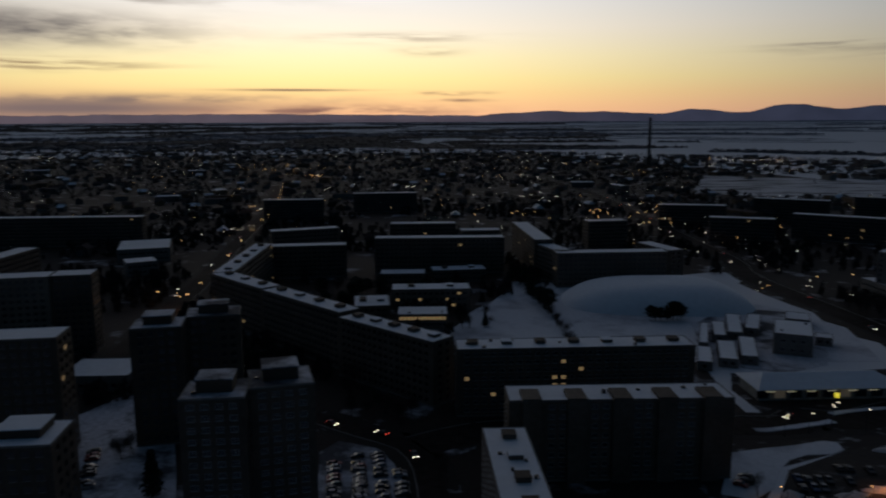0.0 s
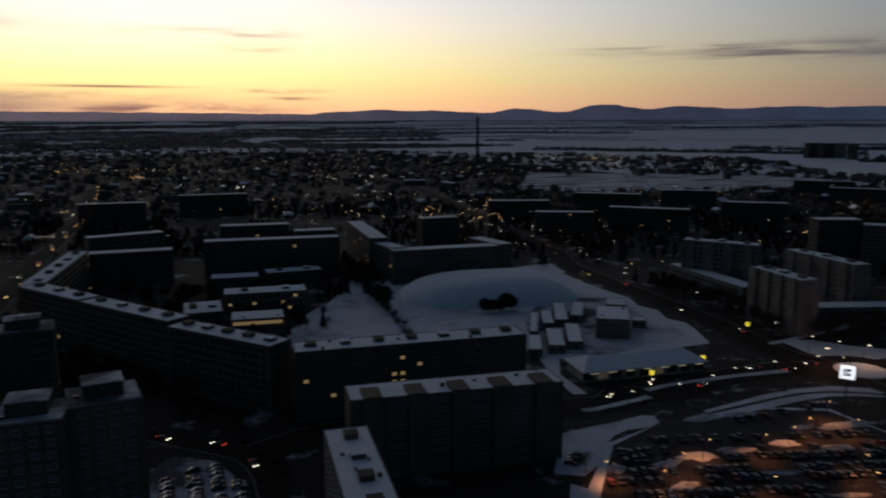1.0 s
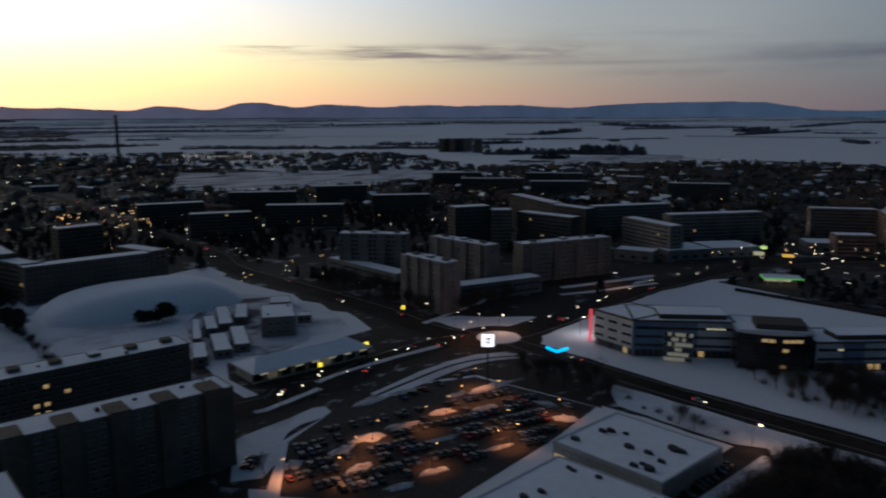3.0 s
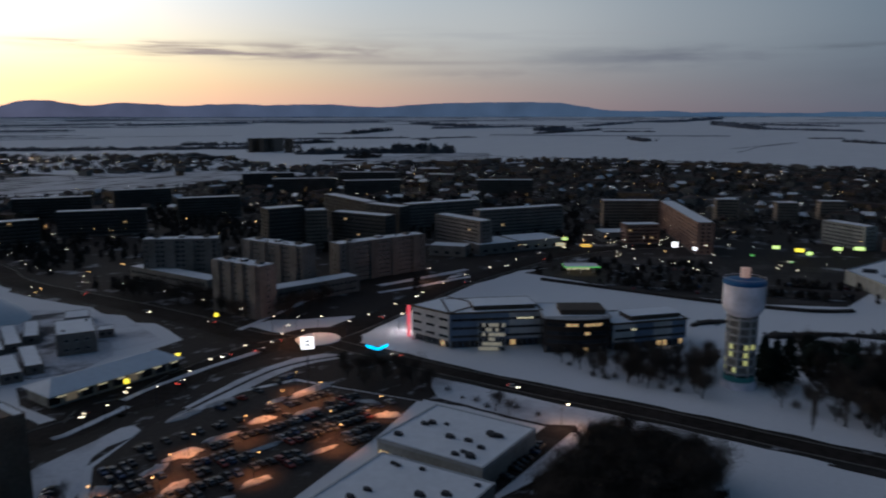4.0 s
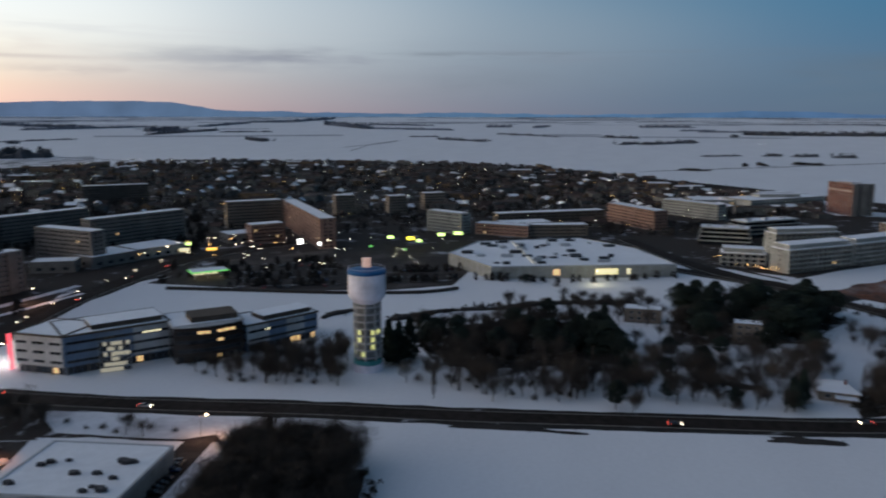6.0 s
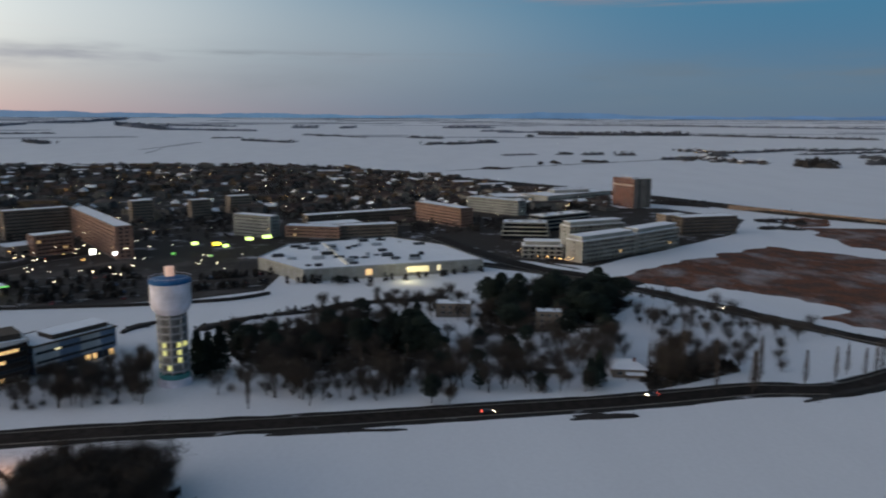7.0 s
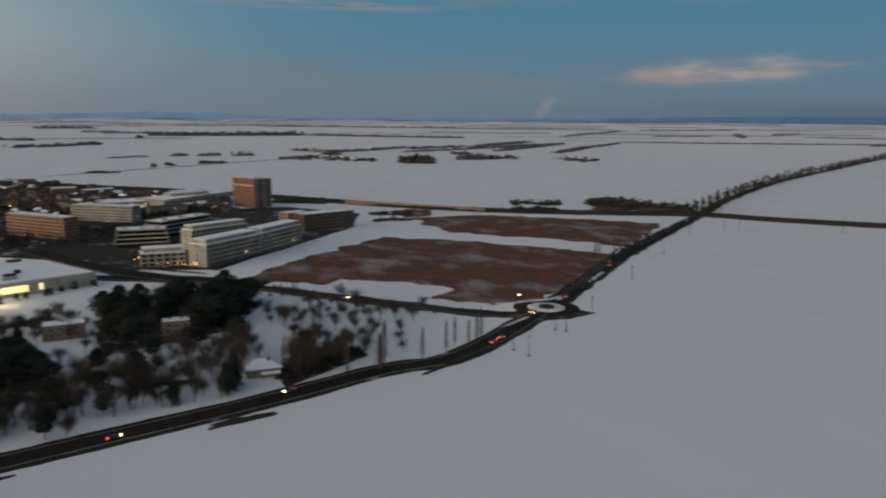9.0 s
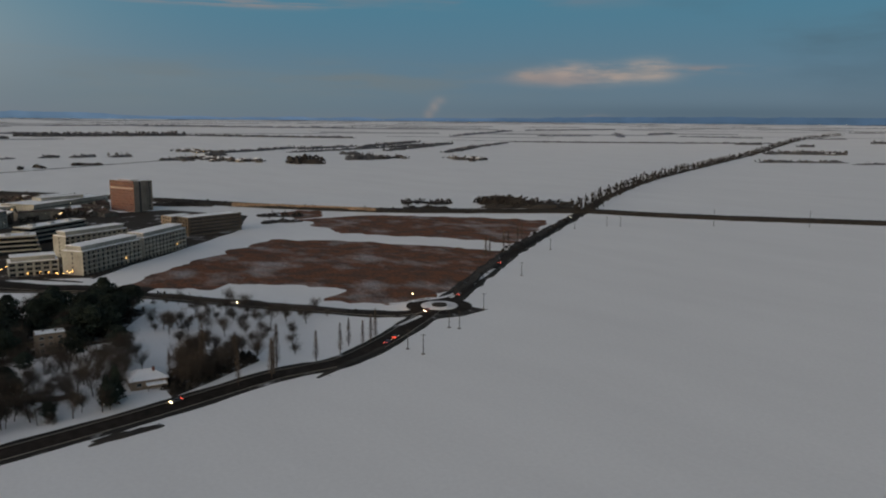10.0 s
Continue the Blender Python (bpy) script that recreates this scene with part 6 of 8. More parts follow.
wood([(342.4, 91.2), (364.9, 61.8), (408.7, 17.0), (412.7, -32.9), (393.0, -43.4), (378.5, 15.8), (336.7, 67.4)], 40, ("bush", "thicket_tree", "bush"), 9, 0.85, 3.5)
wood([(274.7, 57.7), (285.9, -23.0), (293.7, -69.7), (267.7, -65.9), (261.5, -21.1), (254.8, 50.0)], 24, ("bare_tree", "poplar", "bare_tree"), 26, 0.9, 5)
wood([(403.5, 41.0), (426.5, -34.0), (392.8, -46.5), (355.2, -25.7), (378.5, 15.8)], 26, ("bare_tree", "thicket_tree", "bare_tree"), 25, 0.8, 5)
wood([(336.5, -19.2), (363.8, -57.2), (341.1, -107.3), (299.4, -97.2), (267.9, -63.8), (270.6, -15.5)], 32, ("thicket_tree", "pine", "bare_tree", "bare_tree", "bare_tree"), 20, 0.95, 5)
wood([(273.6, 142.2), (298.3, 141.3), (296.3, 103.7), (276.5, 91.1), (257.4, 96.6), (254.2, 129.0)], 16, ("thicket_tree", "bare_tree"), 21, 1.0, 4.5)
wood(TOWER_GROVE, 22, ("thicket_tree", "bare_tree", "bare_tree"), 41, 0.9, 3.6)
wood(ROAD_GROVE, 34, ("bare_tree", "bare_tree", "poplar", "bush"), 42, 0.95, 4.0)
for p, k, s in (((293.4, 76.3), "spruce", 1.2), ((257.2, -13.7), "pine", 0.8), ((254.1, -19.2), "thicket_tree", 1.0), ((270.1, -32.3), "pine", 0.75), ((266.1, -55.1), "bush", 1.5), ((266.6, -73.9), "pine", 0.75), ((291.8, 71.6), "spruce", 1.3), ((294.3, 67.7), "spruce", 1.25), ((289.3, 73.1), "spruce", 1.1), ((290.1, -33.5), "pine", 0.8), ((270.3, -74.1), "spruce", 1.0), ((273.2, -78.1), "spruce", 0.9), ((268.4, -54.8), "pine", 0.6), ((286.2, -18.6), "pine", 0.85), ((282.7, -21.6), "spruce", 0.9),
                ((480.4, -3.7), "pine", 0.55), ((480.2, -8.4), "pine", 0.5), ((452.1, 32.2), "pine", 0.5), ((448.1, 13.4), "bush", 1.2), ((491.6, -37.3), "pine", 0.5), ((489.5, -43.4), "pine", 0.45), ((287.9, 95.0), "bare_tree", 0.9), ((296.2, 102.6), "bare_tree", 0.9), ((299.5, 100.3), "thicket_tree", 0.9)):
    plant(k, *p, s, "park trees")
for p in ((267.5, -156.4), (271.6, -170.7), (278.6, -179.6), (274.8, -184.6), (277.1, -190.5), (280.3, -195.2), (260.6, -132.5), (265.0, -135.7), (261.1, -118.9), (269.9, -137.4), (271.0, -140.2), (415.0, -395.0), (427.4, -422.0), (433.3, -432.8), (445.3, -456.0), (452.1, -467.6), (407.9, -384.2)):
    plant("poplar", *p, 1.15, "roadside poplars")
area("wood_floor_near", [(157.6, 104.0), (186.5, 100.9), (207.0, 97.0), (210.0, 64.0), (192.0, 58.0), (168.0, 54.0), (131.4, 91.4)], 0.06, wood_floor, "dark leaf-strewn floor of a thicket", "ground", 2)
# the dark thicket under the camera beside the stores
wood([(159.2, 92.4), (186.0, 95.5), (201.0, 93.0), (206.0, 66.0), (192.0, 60.0), (170.0, 57.0), (146.0, 76.0), (134.0, 86.0)], 100, ("thicket_tree", "thicket_tree", "thicket_tree", "bare_tree"), 10, 1.25, 2.6, "thicket trees")
wood([(199.5, 99.5), (204.0, 94.6), (202.6, 68.7), (190.4, 58.8), (190.5, 97.0)], 22, ("thicket_tree", "thicket_tree", "bare_tree"), 27, 1.2, 2.8, "thicket trees")
# dark trees of the park beside the main road
wood([(266.5, 10.7), (287.6, 11.9), (290.8, -8.6), (291.1, -29.5), (262.4, -27.2), (264.3, -8.3)], 11, ("thicket_tree", "thicket_tree", "bare_tree"), 61, 1.05, 3.5, "park trees")
# round the office and along the main road
wood([(267.6, 155.5), (288.0, 91.1), (261.1, 87.1), (256.8, 132.1)], 30, ("bare_tree", "thicket_tree", "bush"), 11, 0.95, 4, "office trees")
wood([(212.2, 166.1), (214.5, 128.4), (207.5, 119.0), (205.0, 128.0), (207.4, 151.6)], 9, ("bush", "bush", "bare_tree"), 12, 0.7, 4.0, "roadside trees")
wood([(211.0, 219.0), (217.5, 173.4), (205.3, 169.5), (193.5, 200.0)], 22, ("bare_tree", "thicket_tree", "bare_tree"), 28, 0.8, 3.2, "roadside trees")
wood([(266.1, 326.9), (289.6, 318.0), (277.5, 296.6), (246.7, 283.5), (213.2, 310.3), (205.5, 361.0), (219.2, 415.9), (240.3, 357.6)], 60, ("bare_tree", "thicket_tree"), 13, 1.0, 5, "estate trees")
# the estate
for p, k, s in (((104.4, 374.7), "pine", 0.62), ((106.1, 372.4), "pine", 0.66), ((109.2, 373.5), "pine", 0.55), ((112.3, 372.3), "pine", 0.62), ((115.7, 374.5), "pine", 0.78), ((118.0, 374.4), "pine", 0.82), ((120.1, 375.5), "pine", 0.66),
                ((50.4, 438.7), "pine", 0.7), ((51.7, 421.4), "thicket_tree", 0.6), ((53.0, 401.5), "pine", 0.75), ((54.2, 388.1), "pine", 0.7), ((55.6, 381.1), "thicket_tree", 0.6), ((56.3, 370.0), "thicket_tree", 0.55), ((56.5, 356.4), "thicket_tree", 0.5), ((57.5, 345.7), "bush", 1.2), ((59.0, 341.9), "bush", 1.2), ((22.1, 383.9), "thicket_tree", 0.6), ((23.3, 374.9), "bush", 1.2), ((49.8, 421.4), "pine", 0.8), ((52.9, 407.9), "pine", 0.85), ((56.1, 397.7), "pine", 0.8), ((55.3, 361.5), "bare_tree", 0.7), ((57.1, 346.6), "bare_tree", 0.6),
                ((-96.6, 215.2), "thicket_tree", 0.9), ((-94.7, 219.1), "thicket_tree", 0.8), ((-78.7, 192.4), "spruce", 0.9), ((8.4, 360.2), "thicket_tree", 0.7), ((12.5, 360.1), "thicket_tree", 0.7), ((20.4, 364.2), "spruce", 0.6), ((84.0, 191.0), "bare_tree", 0.9), ((0.7, 201.5), "bare_tree", 0.8)):
    plant(k, *p, s, "estate trees")
wood([(-79.8, 430.8), (-36.9, 469.0), (-30.3, 422.8), (-55.7, 397.1)], 16, ("thicket_tree", "pine"), 14, 0.8, 4, "estate trees")
wood([(-35.9, 281.6), (-4.9, 247.2), (-15.6, 233.1), (-40.3, 252.7)], 12, ("thicket_tree", "bare_tree"), 15, 0.8, 4, "estate trees")
wood([(40.9, 467.5), (78.1, 503.0), (71.1, 435.3), (52.2, 443.2)], 10, ("thicket_tree", "pine"), 16, 0.8, 4, "estate trees")


# ---- far woods, hedges and town gardens, too many to count ----
def clump(m, rnd, x, y, z, r, h, n=9):
    """A far tree: a few ragged faces in a lumpy crown."""
    for _ in range(n):
        a, e = rnd.uniform(0, 6.3), rnd.uniform(0.1, 1.0)
        cx, cy, cz = x + r * 0.6 * math.cos(a) * (1.1 - e * 0.6), y + r * 0.6 * math.sin(a) * (1.1 - e * 0.6), z + h * e * 0.85
        b = rnd.uniform(0, 6.3)
        ux, uy = math.cos(b) * r * 0.36, math.sin(b) * r * 0.36
        m.face([(cx - ux, cy - uy, cz - h * 0.15), (cx + ux, cy + uy, cz - h * rnd.uniform(0.08, 0.18)), (cx + rnd.uniform(-r, r) * 0.3, cy + rnd.uniform(-r, r) * 0.3, cz + h * 0.16)])


def polar(az, r):
    return r * math.sin(radians(az)), r * math.cos(radians(az))


def edges(az, rows):
    """Values between (azimuth, value) rows."""
    return float(np.interp(az, [a for a, _ in rows], [v for _, v in rows]))


TOWN_NEAR = [(-40, 560), (-20, 600), (0, 640), (18, 560), (30, 640), (45, 660), (60, 640), (75, 640), (90, 640), (106, 700)]
TOWN_FAR = [(-40, 2900), (-10, 2700), (12, 2300), (24, 2150), (34, 2050), (40, 1500), (50, 1600), (60, 1790), (75, 1650), (83, 1580), (95, 1250), (106, 960)]
WHITE = [[(342, 1050), (466, 1367), (841, 1191), (919, 966), (670, 950), (450, 970)], [(1022, 1157), (1393, 1296), (1709, 1189), (1476, 1026)]]
works_snow = patch_mat("works_snow", (0.055, 0.048, 0.044), (0.66, 0.66, 0.69), 90, 0.40, 0.50, 5.0)
for i, poly in enumerate(WHITE):
    area("white_field", poly, 0.3, works_snow, "open snow field among the works", "ground", 12)

OPEN_SNOW = [(17.0, 402.1), (49.4, 447.8), (79.4, 487.8), (191.6, 464.5), (212.0, 339.7), (155.9, 245.5), (-1.2, 325.1)]
OPEN_YARD = [(-35.6, 185.9), (-41.1, 233.4), (-15.0, 224.4), (215.7, 306.2), (205.1, 235.4), (119.7, 184.6)]
rnd = random.Random(31)
town_trees = Mesh()
count = 0
while count < 15500:
    az_t = rnd.uniform(-40, 106)
    a, b = edges(az_t, TOWN_NEAR), edges(az_t, TOWN_FAR)
    r = a + (b - a) * rnd.random() ** 0.8
    x, y = polar(az_t, r)
    if noise.noise((x * 0.006, y * 0.006, 0)) < -0.25 or (rnd.random() < 0.995 and any(inside(x, y, w) for w in WHITE)) or blocked(x, y, 1):
        continue
    clump(town_trees, rnd, x, y, at_ground(x, y), rnd.uniform(1.8, 4.2), rnd.uniform(4, 9), 10)
    count += 1
for _ in range(5200):
    x, y = polar(rnd.uniform(-40, 62), 290 + 620 * rnd.random() ** 1.2)
    if (math.hypot(x, y) < 430 and math.atan2(x, y) > radians(27)) or (math.hypot(x, y) < 520 and math.atan2(x, y) > radians(50)):
        continue
    if not blocked(x, y, 2) and noise.noise((x * 0.01, y * 0.01, 4)) > -0.15 and not inside(x, y, OPEN_SNOW) and not inside(x, y, OPEN_YARD):
        clump(town_trees, rnd, x, y, 0, rnd.uniform(2.0, 3.6), rnd.uniform(5, 10), 30)
# rows of bare trees on the retail car park and between it and the park
for a, b, n in (((408.6, 210.5), (429.9, 142.7), 26), ((432.1, 214.5), (451.4, 150.0), 22), ((448.7, 222.8), (477.0, 154.9), 20), ((472.5, 226.0), (505.3, 160.4), 18), ((439.6, 115.3), (454.5, 74.3), 18), ((467.8, 123.1), (484.9, 76.4), 18), ((406.4, 249.9), (470.3, 233.6), 16), ((459.1, 77.0), (458.4, 5.4), 14), ((458.4, 5.4), (494.0, -68.2), 10)):
    for _ in range(n):
        f = rnd.random()
        x, y = a[0] + (b[0] - a[0]) * f + rnd.gauss(0, 1.5), a[1] + (b[1] - a[1]) * f + rnd.gauss(0, 1.5)
        clump(town_trees, rnd, x, y, 0, rnd.uniform(1.6, 2.8), rnd.uniform(3.5, 6.5), 24)
solid("garden_trees", town_trees, far_wood, "dark bare garden trees across the town", "trees", kind="stuff")

far_woods = Mesh()
far_belts = Mesh()
mid_belts = Mesh()


def strip_wood(a, b, wide, high, dense=0.05, woods=None, body=1.0):
    """A hedge or belt of trees along a line of the far plain: a ragged continuous mass with single crowns."""
    woods = woods or far_woods
    a, b = Vector(a), Vector(b)
    run = (b - a).length
    d = (b - a).normalized()
    side = Vector((-d.y, d.x))
    n = max(9, int(run / 8))
    at0 = len(woods.v)
    ph = rnd.uniform(0, 900)
    for i in range(n + 1):
        p = a + d * run * i / n + side * wide * 0.8 * noise.noise((i * 0.21, ph, 5))
        k = max(0.05, 0.8 + 0.6 * noise.noise((i * 0.37, ph, 0)) + 0.5 * noise.noise((i * 1.7, ph, 2))) * min(1.0, 7.0 * min(i, n - i) / n + 0.3)
        w = wide * 0.5 * (0.5 + k)
        for q, z in ((p - side * w, -0.5), (p - side * w * 0.6, high * k * 0.46 * body), (p + side * w * 0.5, high * k * 0.52 * body), (p + side * w, -0.5)):
            woods.v.append((q.x, q.y, at_ground(q.x, q.y) + z))
    for i in range(n):
        for k in range(3):
            c = at0 + 4 * i + k
            woods.f.append((c, c + 1, c + 5, c + 4))
            woods.m.append(0)
    for _ in range(int(run * dense * 1.5 * max(1, wide / 20)) + 1):
        p = a + d * run * rnd.random() + side * rnd.gauss(0, wide / 2)
        clump(woods, rnd, p.x, p.y, at_ground(p.x, p.y) - 0.3, rnd.uniform(0.4, 0.8) * high * 0.7, high * rnd.uniform(0.5, 0.95), 12)


# belts and copses of the plain: azimuth and slope down to their foot at both ends, in degrees, and how high they rise in twentieths of a degree
BELTS_A = [(28.8, -0.7, 38.0, -0.56, 4), (32.9, -2.1, 37.6, -2.09, 7), (38.0, -0.53, 47.7, -0.51, 4), (39.1, -1.74, 49.3, -1.66, 4), (40.7, -2.07, 43.6, -1.98, 8), (40.9, -2.81, 48.4, -2.78, 13), (42.5, -1.35, 45.6, -1.37, 3), (42.8, -3.34, 46.2, -3.35, 4), (44.9, -1.39, 47.7, -1.12, 8), (45.2, -3.17, 46.5, -3.07, 12), (48.0, -3.54, 54.6, -3.46, 4), (48.0, -2.78, 52.6, -2.77, 19), (49.3, -1.76, 54.2, -1.61, 3), (49.5, -0.66, 55.1, -0.91, 7), (50.0, -1.85, 50.8, -1.85, 5), (50.9, -0.99, 58.6, -0.83, 5), (52.5, -2.75, 58.6, -3.22, 2), (58.6, -1.37, 63.4, -1.07, 5), (58.6, -1.12, 61.4, -1.16, 11)]
BELTS_B = [(62.2, -0.83, 65.5, -0.58, 5), (63.4, -1.2, 67.2, -1.19, 3), (65.3, -1.69, 66.7, -1.89, 7), (65.5, -0.52, 69.2, -0.43, 4), (68.8, -0.47, 71.6, -0.27, 6), (71.0, -0.65, 74.2, -1.0, 9), (72.1, -2.35, 76.2, -1.84, 2), (72.7, -2.6, 74.0, -2.18, 2), (73.6, -0.66, 78.9, -0.76, 4), (74.0, -2.18, 76.5, -1.84, 2), (74.0, -0.96, 80.4, -1.08, 5), (77.1, -1.57, 79.3, -1.55, 3), (79.3, -1.73, 82.9, -1.91, 6), (82.8, -0.85, 84.7, -0.84, 6), (83.6, -1.32, 88.2, -1.55, 3), (83.7, -0.85, 84.6, -0.85, 4), (84.5, -1.42, 86.2, -1.42, 4), (86.2, -0.87, 87.2, -0.86, 5), (86.4, -0.81, 87.5, -0.8, 5)]
BELTS_C = [(91.2, -1.54, 93.9, -1.61, 6), (92.4, -2.07, 93.9, -1.98, 6), (93.9, -3.99, 110.9, -2.91, 2), (93.9, -2.05, 97.9, -1.86, 7), (93.9, -0.82, 97.7, -0.81, 6), (96.6, -1.06, 99.1, -1.05, 4), (96.7, -3.83, 98.8, -3.81, 5), (97.9, -1.14, 102.4, -1.11, 4), (98.3, -2.83, 100.8, -2.73, 4), (100.0, -1.45, 100.6, -1.45, 6), (100.8, -1.3, 111.6, -1.25, 9), (100.9, -3.43, 101.3, -3.43, 8), (102.1, -3.38, 102.5, -3.37, 8), (102.1, -2.72, 103.4, -2.7, 6), (102.4, -0.6, 109.2, -0.55, 3), (104.0, -2.71, 105.7, -2.69, 7), (104.1, -3.25, 106.0, -3.22, 7), (106.5, -2.72, 107.9, -2.7, 9), (108.8, -0.58, 123.4, -0.67, 4)]
BELTS_D = [(109.7, -2.99, 111.8, -2.95, 7), (111.6, -1.25, 123.5, -1.38, 5), (112.8, -2.67, 114.3, -2.64, 8), (113.1, -2.51, 119.2, -2.11, 6), (114.3, -3.09, 117.0, -3.06, 5), (116.4, -7.11, 119.4, -6.96, 7), (118.6, -2.45, 129.4, -1.78, 5), (118.8, -3.27, 120.5, -3.22, 19), (119.2, -2.22, 123.5, -2.01, 6), (122.3, -2.57, 123.9, -2.56, 7), (122.7, -2.96, 124.8, -2.96, 14), (123.9, -2.05, 128.1, -1.65, 6), (124.8, -2.89, 126.0, -2.89, 9), (125.6, -2.33, 130.6, -1.75, 6), (126.9, -6.18, 130.7, -6.15, 8), (130.0, -2.42, 132.7, -1.94, 6), (130.0, -1.46, 143.0, -1.52, 2), (130.6, -1.21, 135.0, -0.75, 4), (130.7, -2.94, 133.2, -2.91, 5)]
BELTS_E = [(132.7, -1.94, 134.8, -1.62, 4), (133.2, -6.29, 136.2, -6.07, 16), (134.8, -1.56, 153.6, -1.39, 3), (136.0, -0.72, 142.6, -0.61, 3), (136.2, -6.18, 139.9, -6.09, 9), (136.9, -1.12, 141.0, -1.08, 3), (142.6, -0.91, 143.0, -1.15, 4), (144.8, -0.93, 146.9, -0.86, 4), (146.9, -1.04, 152.5, -1.06, 3), (150.7, -1.52, 152.5, -1.49, 5), (152.2, -2.71, 157.8, -2.57, 6), (152.6, -2.12, 157.7, -2.06, 8), (154.2, -1.07, 157.6, -1.05, 3), (154.6, -1.59, 155.7, -1.57, 5), (157.6, -0.64, 159.8, -0.61, 3), (158.1, -2.67, 160.0, -2.61, 4), (159.0, -1.29, 159.9, -1.27, 6)]


def far_spot(turn, slope):
    """The place on the plain in a direction, where the line of sight at that slope meets the ground."""
    low, high = 300.0, 4640.0
    for _ in range(40):
        mid = (low + high) / 2
        if ground_z(mid) - EYE < mid * math.tan(radians(slope)):
            low = mid
        else:
            high = mid
    return polar(turn, low)


for turn_a, slope_a, turn_b, slope_b, rise in BELTS_A + BELTS_B + BELTS_C + BELTS_D + BELTS_E:
    a, b = far_spot(turn_a, slope_a), far_spot(turn_b, slope_b)
    reach = (math.hypot(*a) + math.hypot(*b)) / 2
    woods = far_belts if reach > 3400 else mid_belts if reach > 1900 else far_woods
    if rise <= 2:
        strip_wood(a, b, 3.0, 1.8, 0.0, woods)
    else:
        strip_wood(a, b, 8 + rise * 2.2, rise * reach / 1351 * 1.15, 0.6 if reach < 1200 else 0.09, woods, 0.3 if reach < 1200 else 1.0)
NEAR_BELTS = [((681.2, -511.6), (659.4, -563.8), 8, 9), ((647.9, -601.3), (573.2, -682.1), 12, 10), ((675.1, -335.2), (667.7, -376.0), 12, 5), ((1215.8, 27.1), (1009.6, -280.0), 10, 8), ((888.0, -304.9), (837.6, -359.3), 12, 9), ((293.2, -45.0), (288.5, -68.7), 4, 2.6)]
WEST_BELTS = [((-1495, 2603), (-364, 2704), 120, 14), ((-1726, 3009), (-533, 3261), 120, 12), ((-1187, 3356), (-59, 3499), 90, 12), ((-459, 3423), (665, 3406), 40, 10), ((106, 2554), (701, 2604), 60, 12), ((805, 2915), (964, 2878), 30, 10), ((326, 3820), (2037, 3551), 40, 10), ((-295, 3620), (1331, 3350), 60, 12), ((829, 2389), (1611, 1828), 60, 14), ((913, 3461), (1580, 3203), 60, 10)]
for a, b, w, h in NEAR_BELTS + WEST_BELTS:
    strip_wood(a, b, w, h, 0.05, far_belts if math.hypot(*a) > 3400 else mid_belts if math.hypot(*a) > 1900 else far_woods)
# the dark edge of the town against the open plain
for k in range(10):
    a, b = (polar(t, edges(t, TOWN_FAR) + 8) for t in (60 + 4 * k, 64 + 4 * k))
    strip_wood(a, b, 9, 5.5, 0.12)
# thin dark belts that streak the far plain
for k in range(300):
    az_t = rnd.uniform(-45, 26) if k < 150 else rnd.uniform(20, 165)
    r = 4690 - (1800 if k < 150 else 750) * rnd.random() ** 1.9
    x, y = polar(az_t, r)
    turn = rnd.gauss(0, 0.16)
    ln = rnd.uniform(80, 800)
    d = Vector((math.cos(radians(az_t)), -math.sin(radians(az_t)))) * ln
    d.rotate(Matrix.Rotation(turn, 2))
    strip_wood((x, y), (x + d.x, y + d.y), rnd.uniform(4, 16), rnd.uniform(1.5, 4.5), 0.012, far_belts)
# wide dark woods north-west of the town
for _ in range(85):
    az_t = rnd.uniform(-45, 4)
    x, y = polar(az_t, rnd.uniform(2650, 4550))
    d = Vector((math.cos(radians(az_t)), -math.sin(radians(az_t)))) * rnd.uniform(250, 900)
    d.rotate(Matrix.Rotation(rnd.gauss(0, 0.1), 2))
    strip_wood((x, y), (x + d.x, y + d.y), rnd.uniform(40, 130), rnd.uniform(6, 12), 0.02)
for a, b, w, h in (((239.0, -59.2), (241.6, -83.2), 2.4, 1.6), ((231.9, 40.6), (235.6, -4.3), 3, 1.4), ((242.5, -60.9), (241.2, -83.0), 2.4, 1.4), ((250.0, -146.6), (268.8, -192.8), 3, 1.5), ((346.7, 172.8), (339.8, 174.3), 3, 3), ((352.1, 126.4), (373.8, 115.2), 4, 3), ((432.6, -146.9), (326.1, -214.1), 4, 3.6), ((499.0, -132.7), (600.5, -234.6), 3, 2.2), ((491.6, -125.7), (537.5, -88.2), 2.5, 1.5), ((323.4, -281.8), (410.0, -402.0), 5, 3), ((408.8, -403.8), (510.3, -590.6), 6, 5)):
    strip_wood(a, b, w, h, 0.12)
for a, b, w, h in (((356.5, 93.5), (380.9, 61.6), 5, 3.2), ((380.9, 61.6), (404.8, 16.8), 6, 3.8), ((404.8, 16.8), (415.5, -30.0), 5, 3.0), ((331.0, 73.7), (378.5, 15.8), 7, 4.0)):
    strip_wood(a, b, w, h, 0.5)
bare_fields = Mesh()
